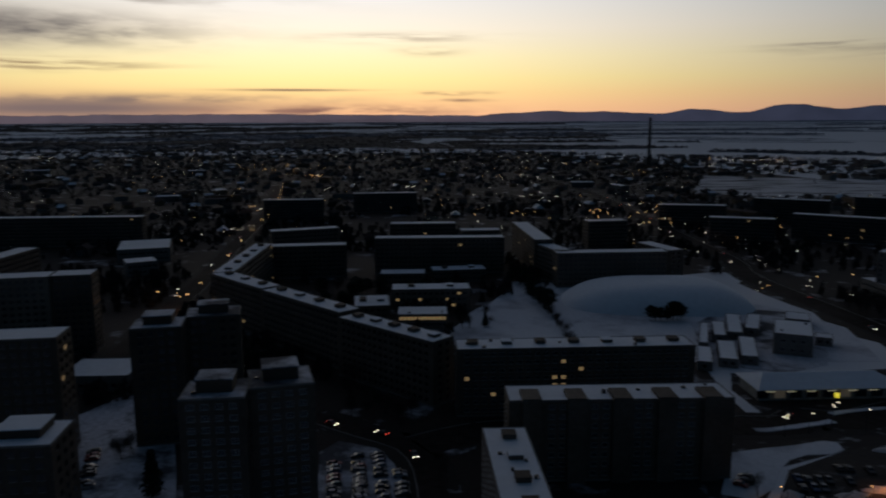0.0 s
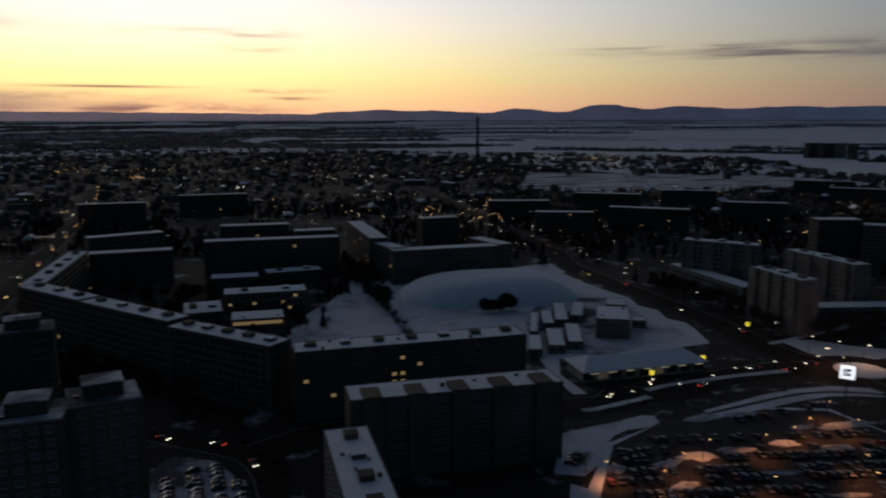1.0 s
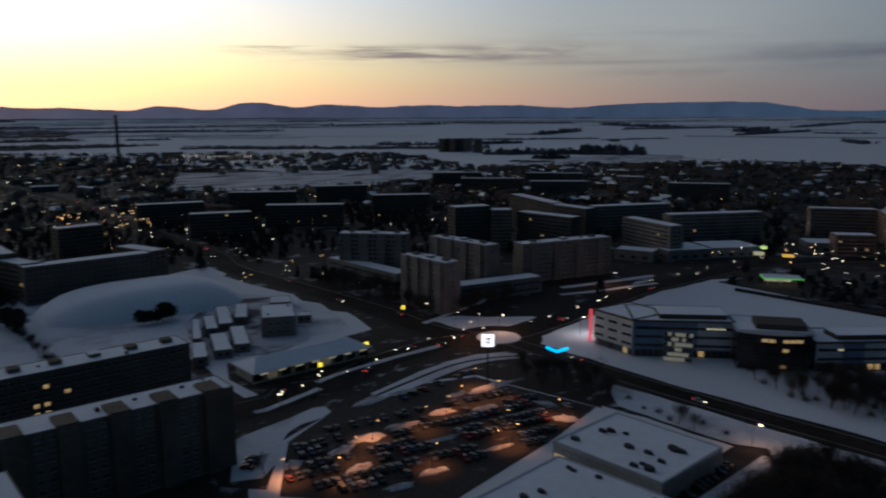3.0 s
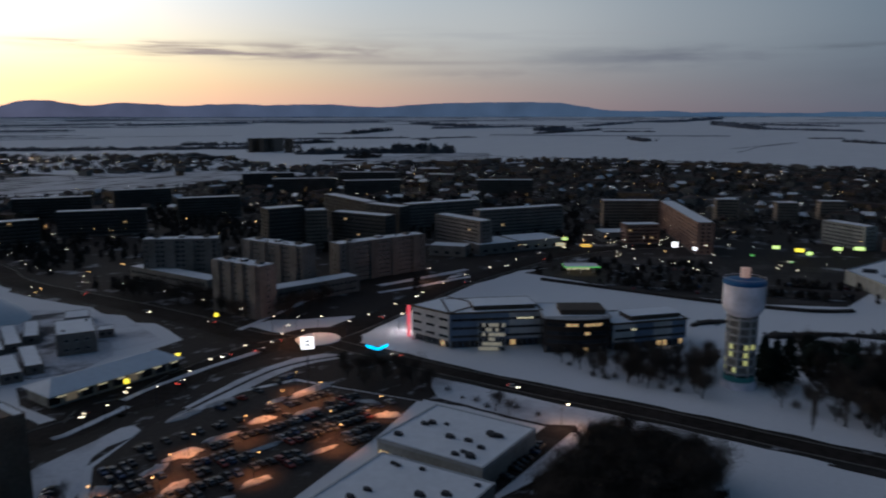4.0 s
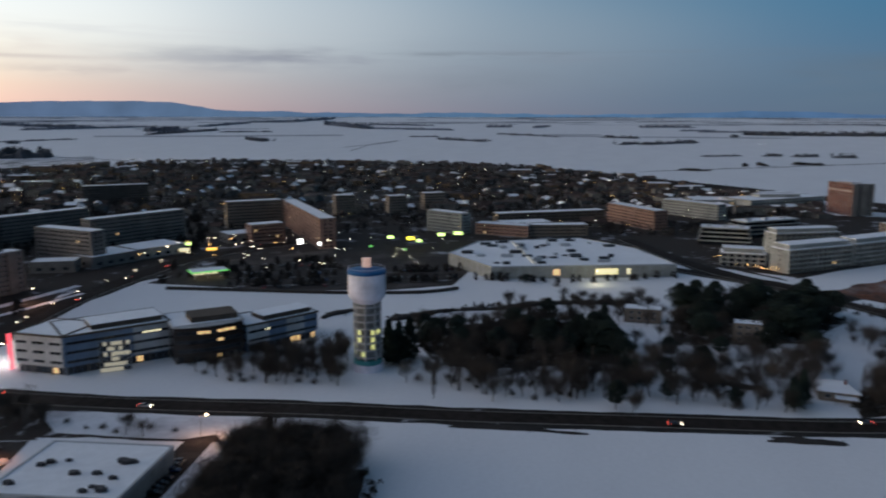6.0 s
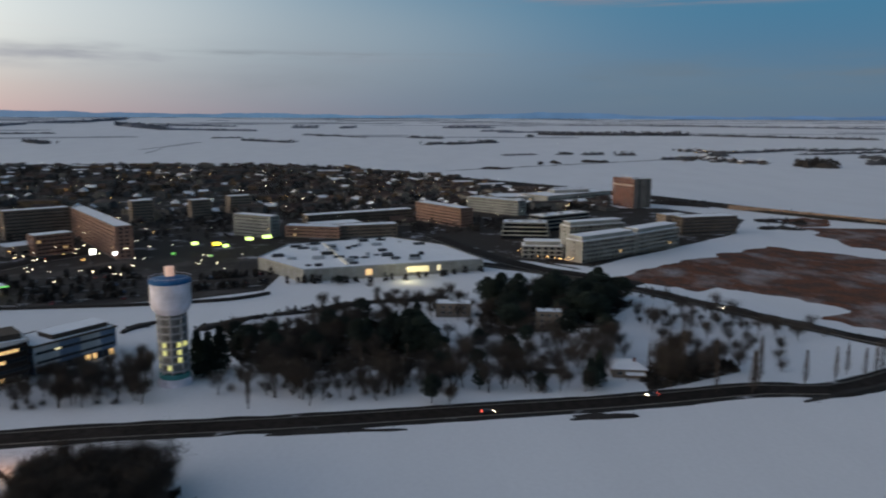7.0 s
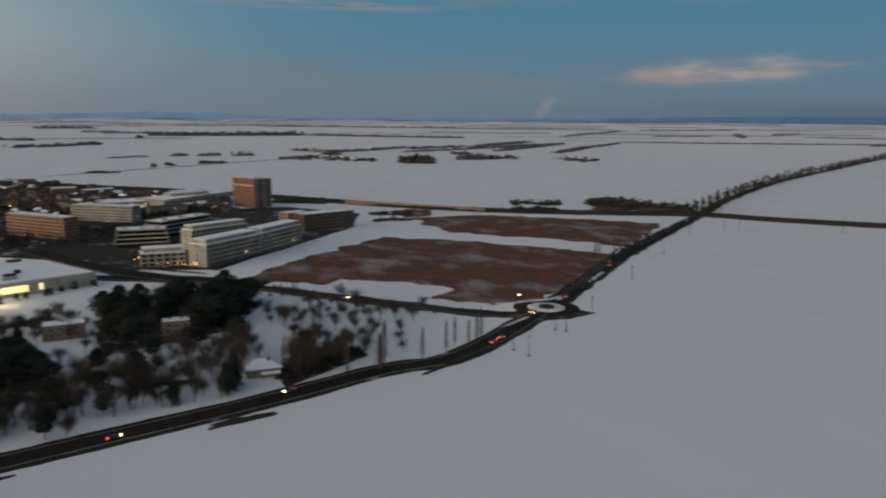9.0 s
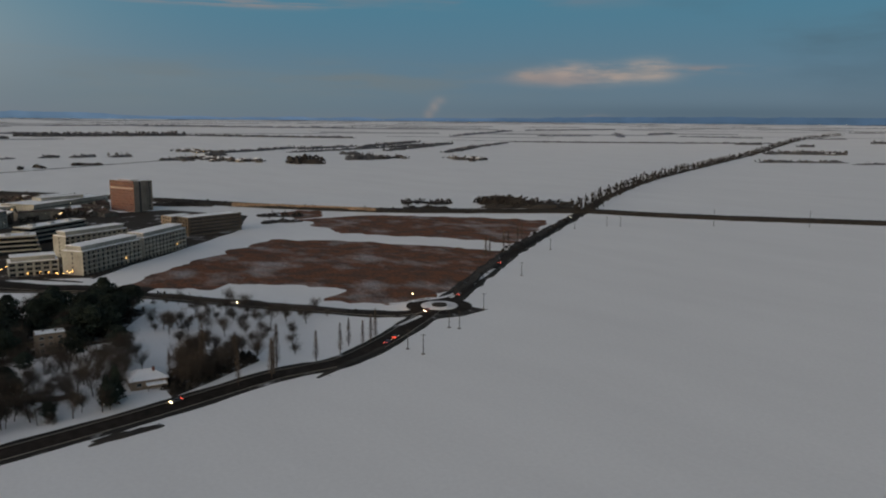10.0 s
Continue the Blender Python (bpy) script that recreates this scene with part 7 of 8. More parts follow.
for _ in range(75):
    az_t = rnd.uniform(-40, 165)
    r = 4650 - 1700 * rnd.random() ** 1.6
    x, y = polar(az_t, r)
    ln, wd = rnd.uniform(200, 1000), rnd.uniform(25, 110)
    tx, ty = math.cos(radians(az_t)), -math.sin(radians(az_t))
    k = 8
    n0 = len(bare_fields.v)
    for i in range(k + 1):
        for s in (-0.5, 0.5):
            qx = x + tx * ln * (i / k - 0.5) + math.sin(radians(az_t)) * wd * s * (0.8 + 0.4 * noise.noise((i * 0.8, r, s)))
            qy = y + ty * ln * (i / k - 0.5) + math.cos(radians(az_t)) * wd * s * (0.8 + 0.4 * noise.noise((i * 0.8, r, s)))
            bare_fields.v.append((qx, qy, at_ground(qx, qy) + 0.7))
    for i in range(k):
        bare_fields.f.append((n0 + 2 * i, n0 + 2 * i + 1, n0 + 2 * i + 3, n0 + 2 * i + 2))
        bare_fields.m.append(0)
solid("stubble_strips", bare_fields, stubble, "far strips of half-bare stubble under thin snow", "fields", kind="stuff")
for p in smooth_line(OUT_ROAD[4:], 9):
    for s in (-1, 1):
        if rnd.random() < 0.9:
            x, y = p.x + s * 9 + rnd.gauss(0, 2), p.y + rnd.gauss(0, 3)
            clump(far_woods, rnd, x, y, at_ground(x, y), rnd.uniform(2, 4), rnd.uniform(9, 17), 10)
for p in smooth_line(BYPASS[1:8], 9):
    clump(far_woods, rnd, p.x + rnd.gauss(0, 3) + 8, p.y + 8, 0, 4, rnd.uniform(3, 7), 6)
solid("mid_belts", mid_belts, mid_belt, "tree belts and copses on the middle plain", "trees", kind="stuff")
solid("far_belts", far_belts, far_belt, "thin tree belts on the far plain, haze put into their colour", "trees", kind="stuff")
solid("far_woods", far_woods, far_wood, "far tree belts and copses across the snowy plain", "trees", kind="stuff")


undergrowth = Mesh()
for poly, n in (([(328.5, 74.4), (349.2, 46.3), (369.8, 15.5), (360.8, -15.0), (307.6, -16.4), (295.2, 21.7), (292.2, 54.6)], 900), ([(375.5, -43.0), (418.2, -59.0), (421.9, -125.1), (394.8, -129.2), (349.3, -98.8), (337.1, -42.6)], 500), ([(283.8, -96.9), (305.8, -121.2), (297.1, -139.6), (284.3, -138.5), (264.9, -95.1)], 260),
                ([(155.1, 102.3), (185.5, 100.4), (201.4, 87.7), (201.1, 62.9), (189.7, 51.4), (152.3, 48.2), (128.9, 91.3)], 420), ([(293.7, 57.1), (300.3, -14.8), (323.2, -102.0), (266.7, -84.9), (261.5, -21.1), (261.5, 47.3)], 30)):
    xs, ys = [p[0] for p in poly], [p[1] for p in poly]
    k = 0
    for _ in range(n * 8):
        x, y = rnd.uniform(min(xs), max(xs)), rnd.uniform(min(ys), max(ys))
        if inside(x, y, poly) and not blocked(x, y, 1):
            clump(undergrowth, rnd, x, y, -0.3, rnd.uniform(0.9, 2.2), rnd.uniform(1.2, 3.6), 14)
            k += 1
            if k == n:
                break
solid("undergrowth", undergrowth, brush, "dark tangled undergrowth between the bare trees", "undergrowth", kind="stuff")


# ---- houses ----
HOUSE_WALLS = [mat("render_pale", (0.20, 0.185, 0.165), 0.9, 0.2, 1, big=5), mat("render_ochre", (0.19, 0.13, 0.08), 0.9, 0.2, 1, big=5), mat("render_grey", (0.11, 0.11, 0.11), 0.9, 0.2, 1, big=5)]
tile_dark = mat("dark_tile", (0.072, 0.050, 0.043), 0.9, 0.3, 0.5)


def house_meshes(w, d, h, rise):
    wall, roof, stack = Mesh(), Mesh(), Mesh()
    wall.box(-w / 2, w / 2, -d / 2, d / 2, -0.3, h)
    for s in (-1, 1):
        wall.face([(s * w / 2, -d / 2, h), (s * w / 2, d / 2, h), (s * w / 2, 0, h + rise)])
        e = 0.5
        roof.face([(-w / 2 - e, s * (d / 2 + e), h - 0.2), (w / 2 + e, s * (d / 2 + e), h - 0.2), (w / 2 + e, 0, h + rise + 0.25), (-w / 2 - e, 0, h + rise + 0.25)])
        roof.face([(-w / 2 - e, s * (d / 2 + e), h - 0.45), (w / 2 + e, s * (d / 2 + e), h - 0.45), (w / 2 + e, s * (d / 2 + e), h - 0.2), (-w / 2 - e, s * (d / 2 + e), h - 0.2)])
        roof.face([(s * (w / 2 + e), -d / 2 - e, h - 0.45), (s * (w / 2 + e), d / 2 + e, h - 0.45), (s * (w / 2 + e), 0, h + rise + 0.25)])
    stack.box(w * 0.2, w * 0.2 + 0.7, 0.4, 1.1, h, h + rise + 1.0)
    return wall, roof, stack


HOUSES = []
for i in range(6):
    w, d, h = (11, 8.5, 3.6) if i % 2 else (9.5, 9.0, 5.8)
    wl, rf, st = house_meshes(w + i * 0.4, d, h, 2.6 + 0.3 * i)
    HOUSES.append((wl.done("wall", HOUSE_WALLS[i % 3]), rf.done("roof", roof_snow if i % 3 == 1 else tile_dark), st.done("chimney", tile_dark)))


def house(x, y, turn, k, label="family house with a snowy gabled roof", group="town houses"):
    base = thing("house", pose(x, y, 0, 0, 0, turn), label, "house", group)
    for me in HOUSES[k]:
        part(me.name.split(".")[0], me, None, base)
    FOOT.append((x, y, 6, 5, turn))


made, tries = 0, 0
while made < 78 and tries < 6000:
    tries += 1
    az_t = rnd.uniform(-34, 104)
    r = edges(az_t, TOWN_NEAR) + 560 * rnd.random()
    x, y = polar(az_t, min(r, edges(az_t, TOWN_FAR) - 20))
    if blocked(x, y, 7) or any(inside(x, y, w) for w in WHITE):
        continue
    k = rnd.randrange(6)
    house(x, y, rnd.choice((10, 100)) + rnd.gauss(0, 8), k, "family house with a snowy gabled roof" if k % 3 == 1 else "family house with a dark tiled gabled roof")
    made += 1

far_houses = Mesh()
count = 0
while count < 3000:
    az_t = rnd.uniform(-40, 106)
    a, b = edges(az_t, TOWN_NEAR), edges(az_t, TOWN_FAR)
    r = a + 150 + (b - a - 150) * rnd.random() ** 0.8
    x, y = polar(az_t, r)
    count += 1
    if (rnd.random() < 0.97 and any(inside(x, y, w) for w in WHITE)) or blocked(x, y, 5):
        continue
    long = rnd.random() < 0.12
    w, d, h, rise = (rnd.uniform(18, 45), rnd.uniform(10, 16), rnd.uniform(4, 9), 1.0) if long else (rnd.uniform(8, 13), rnd.uniform(7, 10), rnd.uniform(3, 6), rnd.uniform(2, 3.5))
    t = radians(rnd.choice((12, 102)) + rnd.gauss(0, 10))
    c, s = math.cos(t), math.sin(t)
    z0 = at_ground(x, y)
    tr = lambda u, v, z: (x + u * c - v * s, y + u * s + v * c, z0 + z)
    wm_i, rf_i = rnd.choice((0, 0, 1, 2, 2)), 3 if rnd.random() < 0.14 else 4
    w2, d2 = w / 2, d / 2
    for q in (((-w2, -d2), (w2, -d2)), ((w2, -d2), (w2, d2)), ((w2, d2), (-w2, d2)), ((-w2, d2), (-w2, -d2))):
        far_houses.face([tr(*q[0], -0.3), tr(*q[1], -0.3), tr(*q[1], h), tr(*q[0], h)], wm_i)
    for k in (-1, 1):
        far_houses.face([tr(-w2 - 0.4, k * (d2 + 0.4), h - 0.2), tr(w2 + 0.4, k * (d2 + 0.4), h - 0.2), tr(w2 + 0.4, 0, h + rise), tr(-w2 - 0.4, 0, h + rise)], rf_i)
        far_houses.face([tr(k * w2, -d2, h), tr(k * w2, d2, h), tr(k * w2, 0, h + rise)], wm_i)
for p, n in (((1805, -750), 26), ((1719, -799), 12), ((1641, -1176), 24), ((1503, -1312), 14), ((1108, -2421), 14), ((2207, -907), 20)):
    for _ in range(n):
        x, y = p[0] + rnd.gauss(0, 45), p[1] + rnd.gauss(0, 25)
        z0, w2, d2, h, rise = at_ground(x, y), rnd.uniform(5, 12), rnd.uniform(4, 6), rnd.uniform(3, 6), 2.5
        wm_i, rf_i = rnd.choice((2, 2, 0)), rnd.choice((3, 4, 4))
        for _ in range(2):
            tx, ty = x + rnd.gauss(0, 14), y + rnd.gauss(0, 10)
            clump(far_houses, rnd, tx, ty, at_ground(tx, ty), rnd.uniform(3, 6), rnd.uniform(6, 11), 8)
            far_houses.m[-8:] = [5] * 8
        for q in (((-w2, -d2), (w2, -d2)), ((w2, -d2), (w2, d2)), ((w2, d2), (-w2, d2)), ((-w2, d2), (-w2, -d2))):
            far_houses.face([(x + q[0][0], y + q[0][1], z0 - 0.5), (x + q[1][0], y + q[1][1], z0 - 0.5), (x + q[1][0], y + q[1][1], z0 + h), (x + q[0][0], y + q[0][1], z0 + h)], wm_i)
        for k in (-1, 1):
            far_houses.face([(x - w2, y + k * d2, z0 + h), (x + w2, y + k * d2, z0 + h), (x + w2, y, z0 + h + rise), (x - w2, y, z0 + h + rise)], rf_i)
solid("far_houses", far_houses, HOUSE_WALLS + [roof_snow, tile_dark, far_wood], "rows of far town houses with snowy and dark roofs", "houses", kind="stuff")

# houses and huts in the park
block((345.6, -74.0), 12.0, -97.6, 8, 3, panel_warm, True, "small two-storey house with a flat snowy roof", "house", name="park_house", storey=2.7, lit=0.0, pitch=3.5, parapet=0.3)
def villa(place, length, heading, depth, high):
    """A low house under a hipped snowy roof, with a porch and dark windows."""
    base = thing("villa", pose(*place, 0, 0, 0, heading), "low grey villa with a hipped snowy roof and porch", "house")
    L = length / 2
    m = Mesh()
    m.box(-L, L, 0, depth, -0.3, high)
    part("wall", m, panel_warm, base)
    m = Mesh()
    e, top = 0.7, high + 2.3
    ends = [(-L - e, -e, high), (L + e, -e, high), (L + e, depth + e, high), (-L - e, depth + e, high)]
    a, b = (-L * 0.35, depth / 2, top), (L * 0.35, depth / 2, top)
    for face in ([ends[0], ends[1], b, a], [ends[1], ends[2], b], [ends[2], ends[3], a, b], [ends[3], ends[0], a], ends):
        m.face(face)
    part("roof", m, roof_snow, base, "hipped roof under snow")
    m = Mesh()
    m.box(L * 0.3, L * 0.3 + 0.9, depth * 0.35, depth * 0.35 + 0.9, high + 0.8, high + 3.2)
    part("chimney", m, red_brick, base)
    for x in (-L * 0.55, 0.0, L * 0.55):
        window(base, x, 0, 1.2, 0, 1.8, 1.5, glass_dark)
    m = Mesh()
    m.box(-L * 0.2, L * 0.9, -3.6, -0.02, 2.3, 2.5)
    porch = part("porch_roof", m, roof_snow, base)
    m = Mesh()
    for x in (-L * 0.15, L * 0.85):
        m.tube((x, -3.4, -0.2), (x, -3.4, 2.3), 0.09, 0.09)
    part("porch_posts", m, dark_metal, porch)
    FOOT.append((*(pose(*place, 0, 0, 0, heading) @ Vector((0, depth / 2, 0))).xy, L + 1, depth / 2 + 2, heading))


villa((279.0, -91.8), 13.0, FACE((279.0, -91.8)) + 8, 13.0, 3.6)
block((373.8, -30.9), 17.9, -95.3, 10, 2, panel_warm, True, "grey two-storey park house with a snowy flat roof", "house", name="park_house", storey=2.8, lit=0.0, pitch=3.5, parapet=0.3)
for spec in (((1351.1, 1715.2), 59.0, 22.9), ((1370.9, 1692.1), 58.2, 25.2), ((1408.6, 1693.0), 56.7, 23.3), ((1374.6, 1612.5), 23.4, -49.0)):
    block(*spec, 13, 13, panel_grey, False, "far apartment tower at the town's edge", "apartment tower", name="apartment_tower", lit=0.0, group="far towers")


def chimney(at, high):
    base = thing("chimney_stack", pose(*at, 0, 0, 0, 20), "tall slim dark concrete chimney of the heating plant", "chimney")
    m = Mesh()
    m.lathe([(4.0, -0.5), (3.4, high * 0.4), (2.7, high), (2.2, high), (2.2, high - 2)], 16)
    part("shaft", m, panel_teal, base)
    for k in range(3):
        z, r = high * (0.45 + 0.26 * k), 3.5 - 0.35 * k
        m = Mesh()
        m.lathe([(r - 0.6, z), (r + 0.5, z), (r + 0.5, z + 0.8), (r - 0.6, z + 0.8)], 16)
        part("gallery_ring", m, dark_metal, base)


chimney((453.7, 1694.4), 104)


# ---- cars ----
CAR_PAINT = [mat("car_black", (0.02, 0.02, 0.022), 0.3, 0.1, 1, spec=0.5), mat("car_grey", (0.08, 0.082, 0.085), 0.3, 0.1, 1, spec=0.5), mat("car_white", (0.32, 0.32, 0.33), 0.35, 0.1, 1, spec=0.5), mat("car_red", (0.22, 0.025, 0.02), 0.3, 0.1, 1, spec=0.5), mat("car_blue", (0.03, 0.06, 0.14), 0.3, 0.1, 1, spec=0.5)]
tyre = mat("tyre", (0.02, 0.02, 0.02), 0.9, 0.1)


def car_base(paint, lit):
    """One car with its parts, at the origin, nose to +y."""
    body, cabin = Mesh(), Mesh()
    prof = [(-2.15, 0.35), (-2.2, 0.85), (-1.9, 0.98), (1.0, 0.95), (2.0, 0.78), (2.15, 0.6), (2.1, 0.3)]
    for s in (-1, 1):
        pts = [(s * 0.86, y, z) for y, z in prof]
        body.face(pts if s > 0 else pts[::-1])
    for i in range(len(prof)):
        (a, b), (c, d) = prof[i], prof[(i + 1) % len(prof)]
        body.face([(-0.86, a, b), (0.86, a, b), (0.86, c, d), (-0.86, c, d)])
    top = [(-1.85, 0.97), (-1.35, 1.42), (0.2, 1.45), (0.95, 0.96)]
    for i in range(3):
        (a, b), (c, d) = top[i], top[i + 1]
        wa, wb = 0.8 if b < 1 else 0.66, 0.8 if d < 1 else 0.66
        cabin.face([(-wa, a, b), (wa, a, b), (wb, c, d), (-wb, c, d)], 1 if i == 1 else 0)
    for s in (-1, 1):
        cabin.face([(s * (0.8 if z < 1 else 0.66), y, z) for y, z in top])
    for x in (-0.8, 0.8):
        for y in (-1.35, 1.35):
            body.tube((x - 0.12, y, 0.32), (x + 0.12, y, 0.32), 0.32, 0.32, 8, 1)
    base = thing("car", pose(0, 0, 0), "parked car", "car")
    part("body", body, [paint, tyre], base)
    part("cabin", cabin, [glass_dark, paint], base)
    if lit:
        head = Mesh()
        for s in (-0.6, 0.6):
            head.box(s - 0.2, s + 0.2, 2.08, 2.24, 0.55, 0.75)
        part("headlight", head, car_head, base)
        tail = Mesh()
        for s in (-0.65, 0.65):
            tail.box(s - 0.2, s + 0.2, -2.3, -2.16, 0.65, 0.9)
        part("tail_light", tail, car_tail, base)
    return base


CARS, DRIVEN = {}, {}
CAR_WORDS = ("black", "grey", "white", "dark red", "dark blue")
car_rnd = random.Random(9)


def car(x, y, turn, lit=False, z=0.12, where="car park"):
    k = car_rnd.choice((0, 0, 0, 1, 1, 1, 2, 3, 4))
    pool = DRIVEN if lit else CARS
    m = pose(x, y, z, 0, 0, turn)
    key = k
    if key not in pool:
        pool[key] = car_base(CAR_PAINT[k], lit)
        pool[key].matrix_basis = m
        ob = pool[key]
    else:
        ob = copy_thing(pool[key], m)
    tagged(ob, f"{CAR_WORDS[k]} car with its lights on, on the road" if lit else f"{CAR_WORDS[k]} car parked on the snowy {where}", "car", "cars on the roads" if lit else "parked cars")


def car_rows(a, b, rows, gap, fill, turn_off=0, lit=False, where="car park"):
    """Rows of parked cars: the first row runs from a to b, further rows lie gap to its left."""
    a, b = Vector(a), Vector(b)
    d = (b - a).normalized()
    side = Vector((-d.y, d.x))
    turn = math.degrees(math.atan2(d.y, d.x)) + turn_off
    for r in range(rows):
        for i in range(int((b - a).length / 2.7)):
            if car_rnd.random() < fill:
                p = a + d * (i * 2.7 + 1.3) + side * gap * r
                car(p.x + car_rnd.gauss(0, 0.12), p.y + car_rnd.gauss(0, 0.25), turn + (180 if car_rnd.random() < 0.4 else 0) + car_rnd.gauss(0, 1.5), False, where=where)


LOT_POLES = []
LOT = [(86.0, 180.6), (97.0, 201.0), (126.9, 213.0), (180.9, 209.5), (190.4, 171.8), (166.0, 158.5), (123.3, 153.6), (111.0, 153.0)]
# (place, half length, half width, turn off the rows)
ISLANDS = [((151.8, 196.4), 4.6, 2.6, 0), ((120.9, 193.8), 6.0, 3.0, 10), ((166.4, 189.8), 6.0, 1.8, 0), ((181.0, 165.9), 4.8, 2.6, -40), ((93.4, 191.7), 4.0, 2.4, 60), ((109.4, 191.2), 5.0, 2.2, 20), ((107.6, 177.6), 4.6, 2.4, 20), ((123.0, 162.4), 5.0, 1.6, 0), ((152.6, 220.5), 7.5, 2.0, 5), ((137.8, 219.8), 7.0, 2.4, 12),
           ((182.5, 204.7), 10.0, 2.6, 8), ((174.5, 203.6), 5.0, 1.3, 8), ((134.7, 195.3), 6.5, 1.8, 0), ((110.4, 161.0), 4.5, 1.8, 0), ((138.5, 178.5), 6.0, 1.3, 0), ((148.0, 163.0), 6.0, 1.2, 0), ((166.0, 206.0), 5.0, 1.6, 5), ((185.6, 180.1), 4.0, 1.6, -50)]
ROW = (Vector((185.7, 195.6)) - Vector((116.4, 206.1))).normalized()
for shift, fill in ((0.0, 0.7), (-8.2, 0.75), (-13.6, 0.9), (-21.4, 0.9), (-26.8, 0.9), (-34.6, 0.85), (-40.0, 0.8)):
    for i in range(40):
        p = Vector((92.0, 209.8)) + ROW * (i * 2.75) + Vector((-ROW.y, ROW.x)) * shift
        if inside(p.x, p.y, LOT) and car_rnd.random() < fill and not any(((p - Vector(c)).length < a + 1.2) and abs((p - Vector(c)).dot(Vector((-ROW.y, ROW.x)))) < b + 2.2 for c, a, b, _ in ISLANDS):
            car(p.x + car_rnd.gauss(0, 0.12), p.y + car_rnd.gauss(0, 0.25), math.degrees(math.atan2(ROW.y, ROW.x)) + (180 if car_rnd.random() < 0.4 else 0) + car_rnd.gauss(0, 1.5))
car_rows((144.7, 214.4), (189.5, 222.5), 1, 8, 0.5, where="street")
car_rows((163.4, 108.4), (193.5, 113.6), 1, 8, 0.85)
car_rows((-29.0, 185.9), (-33.0, 214.6), 2, -7.0, 0.8, where="residents' yard")
car_rows((-21.6, 185.8), (-26.3, 218.4), 2, -6.0, 0.85, where="residents' yard")
car_rows((-10.5, 185.7), (-13.3, 208.7), 1, -8.0, 0.8, where="residents' yard")
car_rows((-98.6, 195.7), (-107.7, 221.2), 1, 6.0, 0.7, where="residents' yard")
car_rows((79.4, 194.0), (86.6, 203.6), 1, 6.0, 0.8, where="street edge")
car_rows((419.7, 208.3), (440.1, 149.7), 1, 7, 0.45, where="retail car park")
car_rows((442.4, 211.5), (461.2, 153.4), 1, 7, 0.45, where="retail car park")
car_rows((450.2, 118.2), (463.6, 75.9), 1, 7, 0.5, where="retail car park")
car_rows((471.2, 124.0), (486.5, 80.0), 1, 7, 0.4, where="retail car park")
car_rows((405.1, 201.0), (424.1, 140.7), 1, 7, 0.3, where="retail car park")
car_rows((465.3, 218.2), (489.8, 159.2), 1, 7, 0.45, where="retail car park")
for p in ((461.6, 216.5), (457.8, 186.4), (444.3, 158.4), (495.5, 161.1), (476.4, 121.9), (459.8, 102.4), (509.6, 101.5), (426.1, 188.2), (547.8, 157.3), (554.8, 103.4)):
    LOT_POLES.append(p)


def drive(line, marks, off, flip=False):
    """Cars on a road, at shares of its length."""
    pts = smooth_line(line, 6)
    for f in marks:
        i = int(f * (len(pts) - 2))
        d = (pts[i + 1] - pts[i]).normalized()
        p = pts[i] + Vector((d.y, -d.x)) * off
        car(p.x, p.y, math.degrees(math.atan2(d.y, d.x)) - 90 + (180 if flip else 0), True, at_ground(p.x, p.y) + 0.16)


drive(MAIN_ROAD, (0.2, 0.55, 0.88), 2.5)
drive(MAIN_ROAD, (0.09, 0.68), -2.5, True)


def car_near(line, x, y, flip):
    """A car with its lights on beside a place of a road, along the road."""
    pts = smooth_line(line, 6)
    i = min(range(len(pts) - 1), key=lambda k: (pts[k] - Vector((x, y))).length)
    d = (pts[i + 1] - pts[i]).normalized()
    p = pts[i] + Vector((d.y, -d.x)) * (-2.3 if flip else 2.3)
    car(p.x, p.y, math.degrees(math.atan2(d.y, d.x)) - 90 + (180 if flip else 0), True, at_ground(p.x, p.y) + 0.16)


for x, y, flip in ((339.6, -310.0, True), (322.0, -287.0, False), (377.0, -374.6, False), (385.9, -392.1, True), (419.6, -443.4, True), (432.8, -459.2, True), (479.4, -536.6, True), (530.8, -609.5, True), (560.0, -690.0, True), (1150.0, -2100.0, True), (1000.0, -1700.0, True)):
    car_near(OUT_ROAD, x, y, flip)
car_near(MAIN_ROAD, 311.5, -242.8, True)
car_near(MAIN_ROAD, 282.2, -203.3, False)
drive(WEST_ROAD, (0.1, 0.22, 0.5, 0.62), 3.0)
drive(WEST_ROAD, (0.16, 0.36), -3.0, True)
drive(NORTH_ROAD, (0.06, 0.16, 0.3, 0.5, 0.62, 0.7), 3.0)
drive(NORTH_ROAD, (0.1, 0.27, 0.4, 0.6), -3.0, True)
drive(EAST_ROAD, (0.1, 0.3, 0.5), 3.0)
drive(EAST_ROAD, (0.2, 0.42, 0.7), -3.0, True)
drive(LEFT_ROAD, (0.3, 0.55, 0.7), 2.6)
drive(LEFT_ROAD, (0.25, 0.4, 0.62, 0.8), -2.6, True)
drive(FIELD_ROAD, (0.62,), 1.6)
drive(LOT_ROAD, (0.2, 0.75), 1.6)
drive(LOT_ROAD, (0.5,), -1.6, True)


# ---- lamps ----
LAMPS = {}


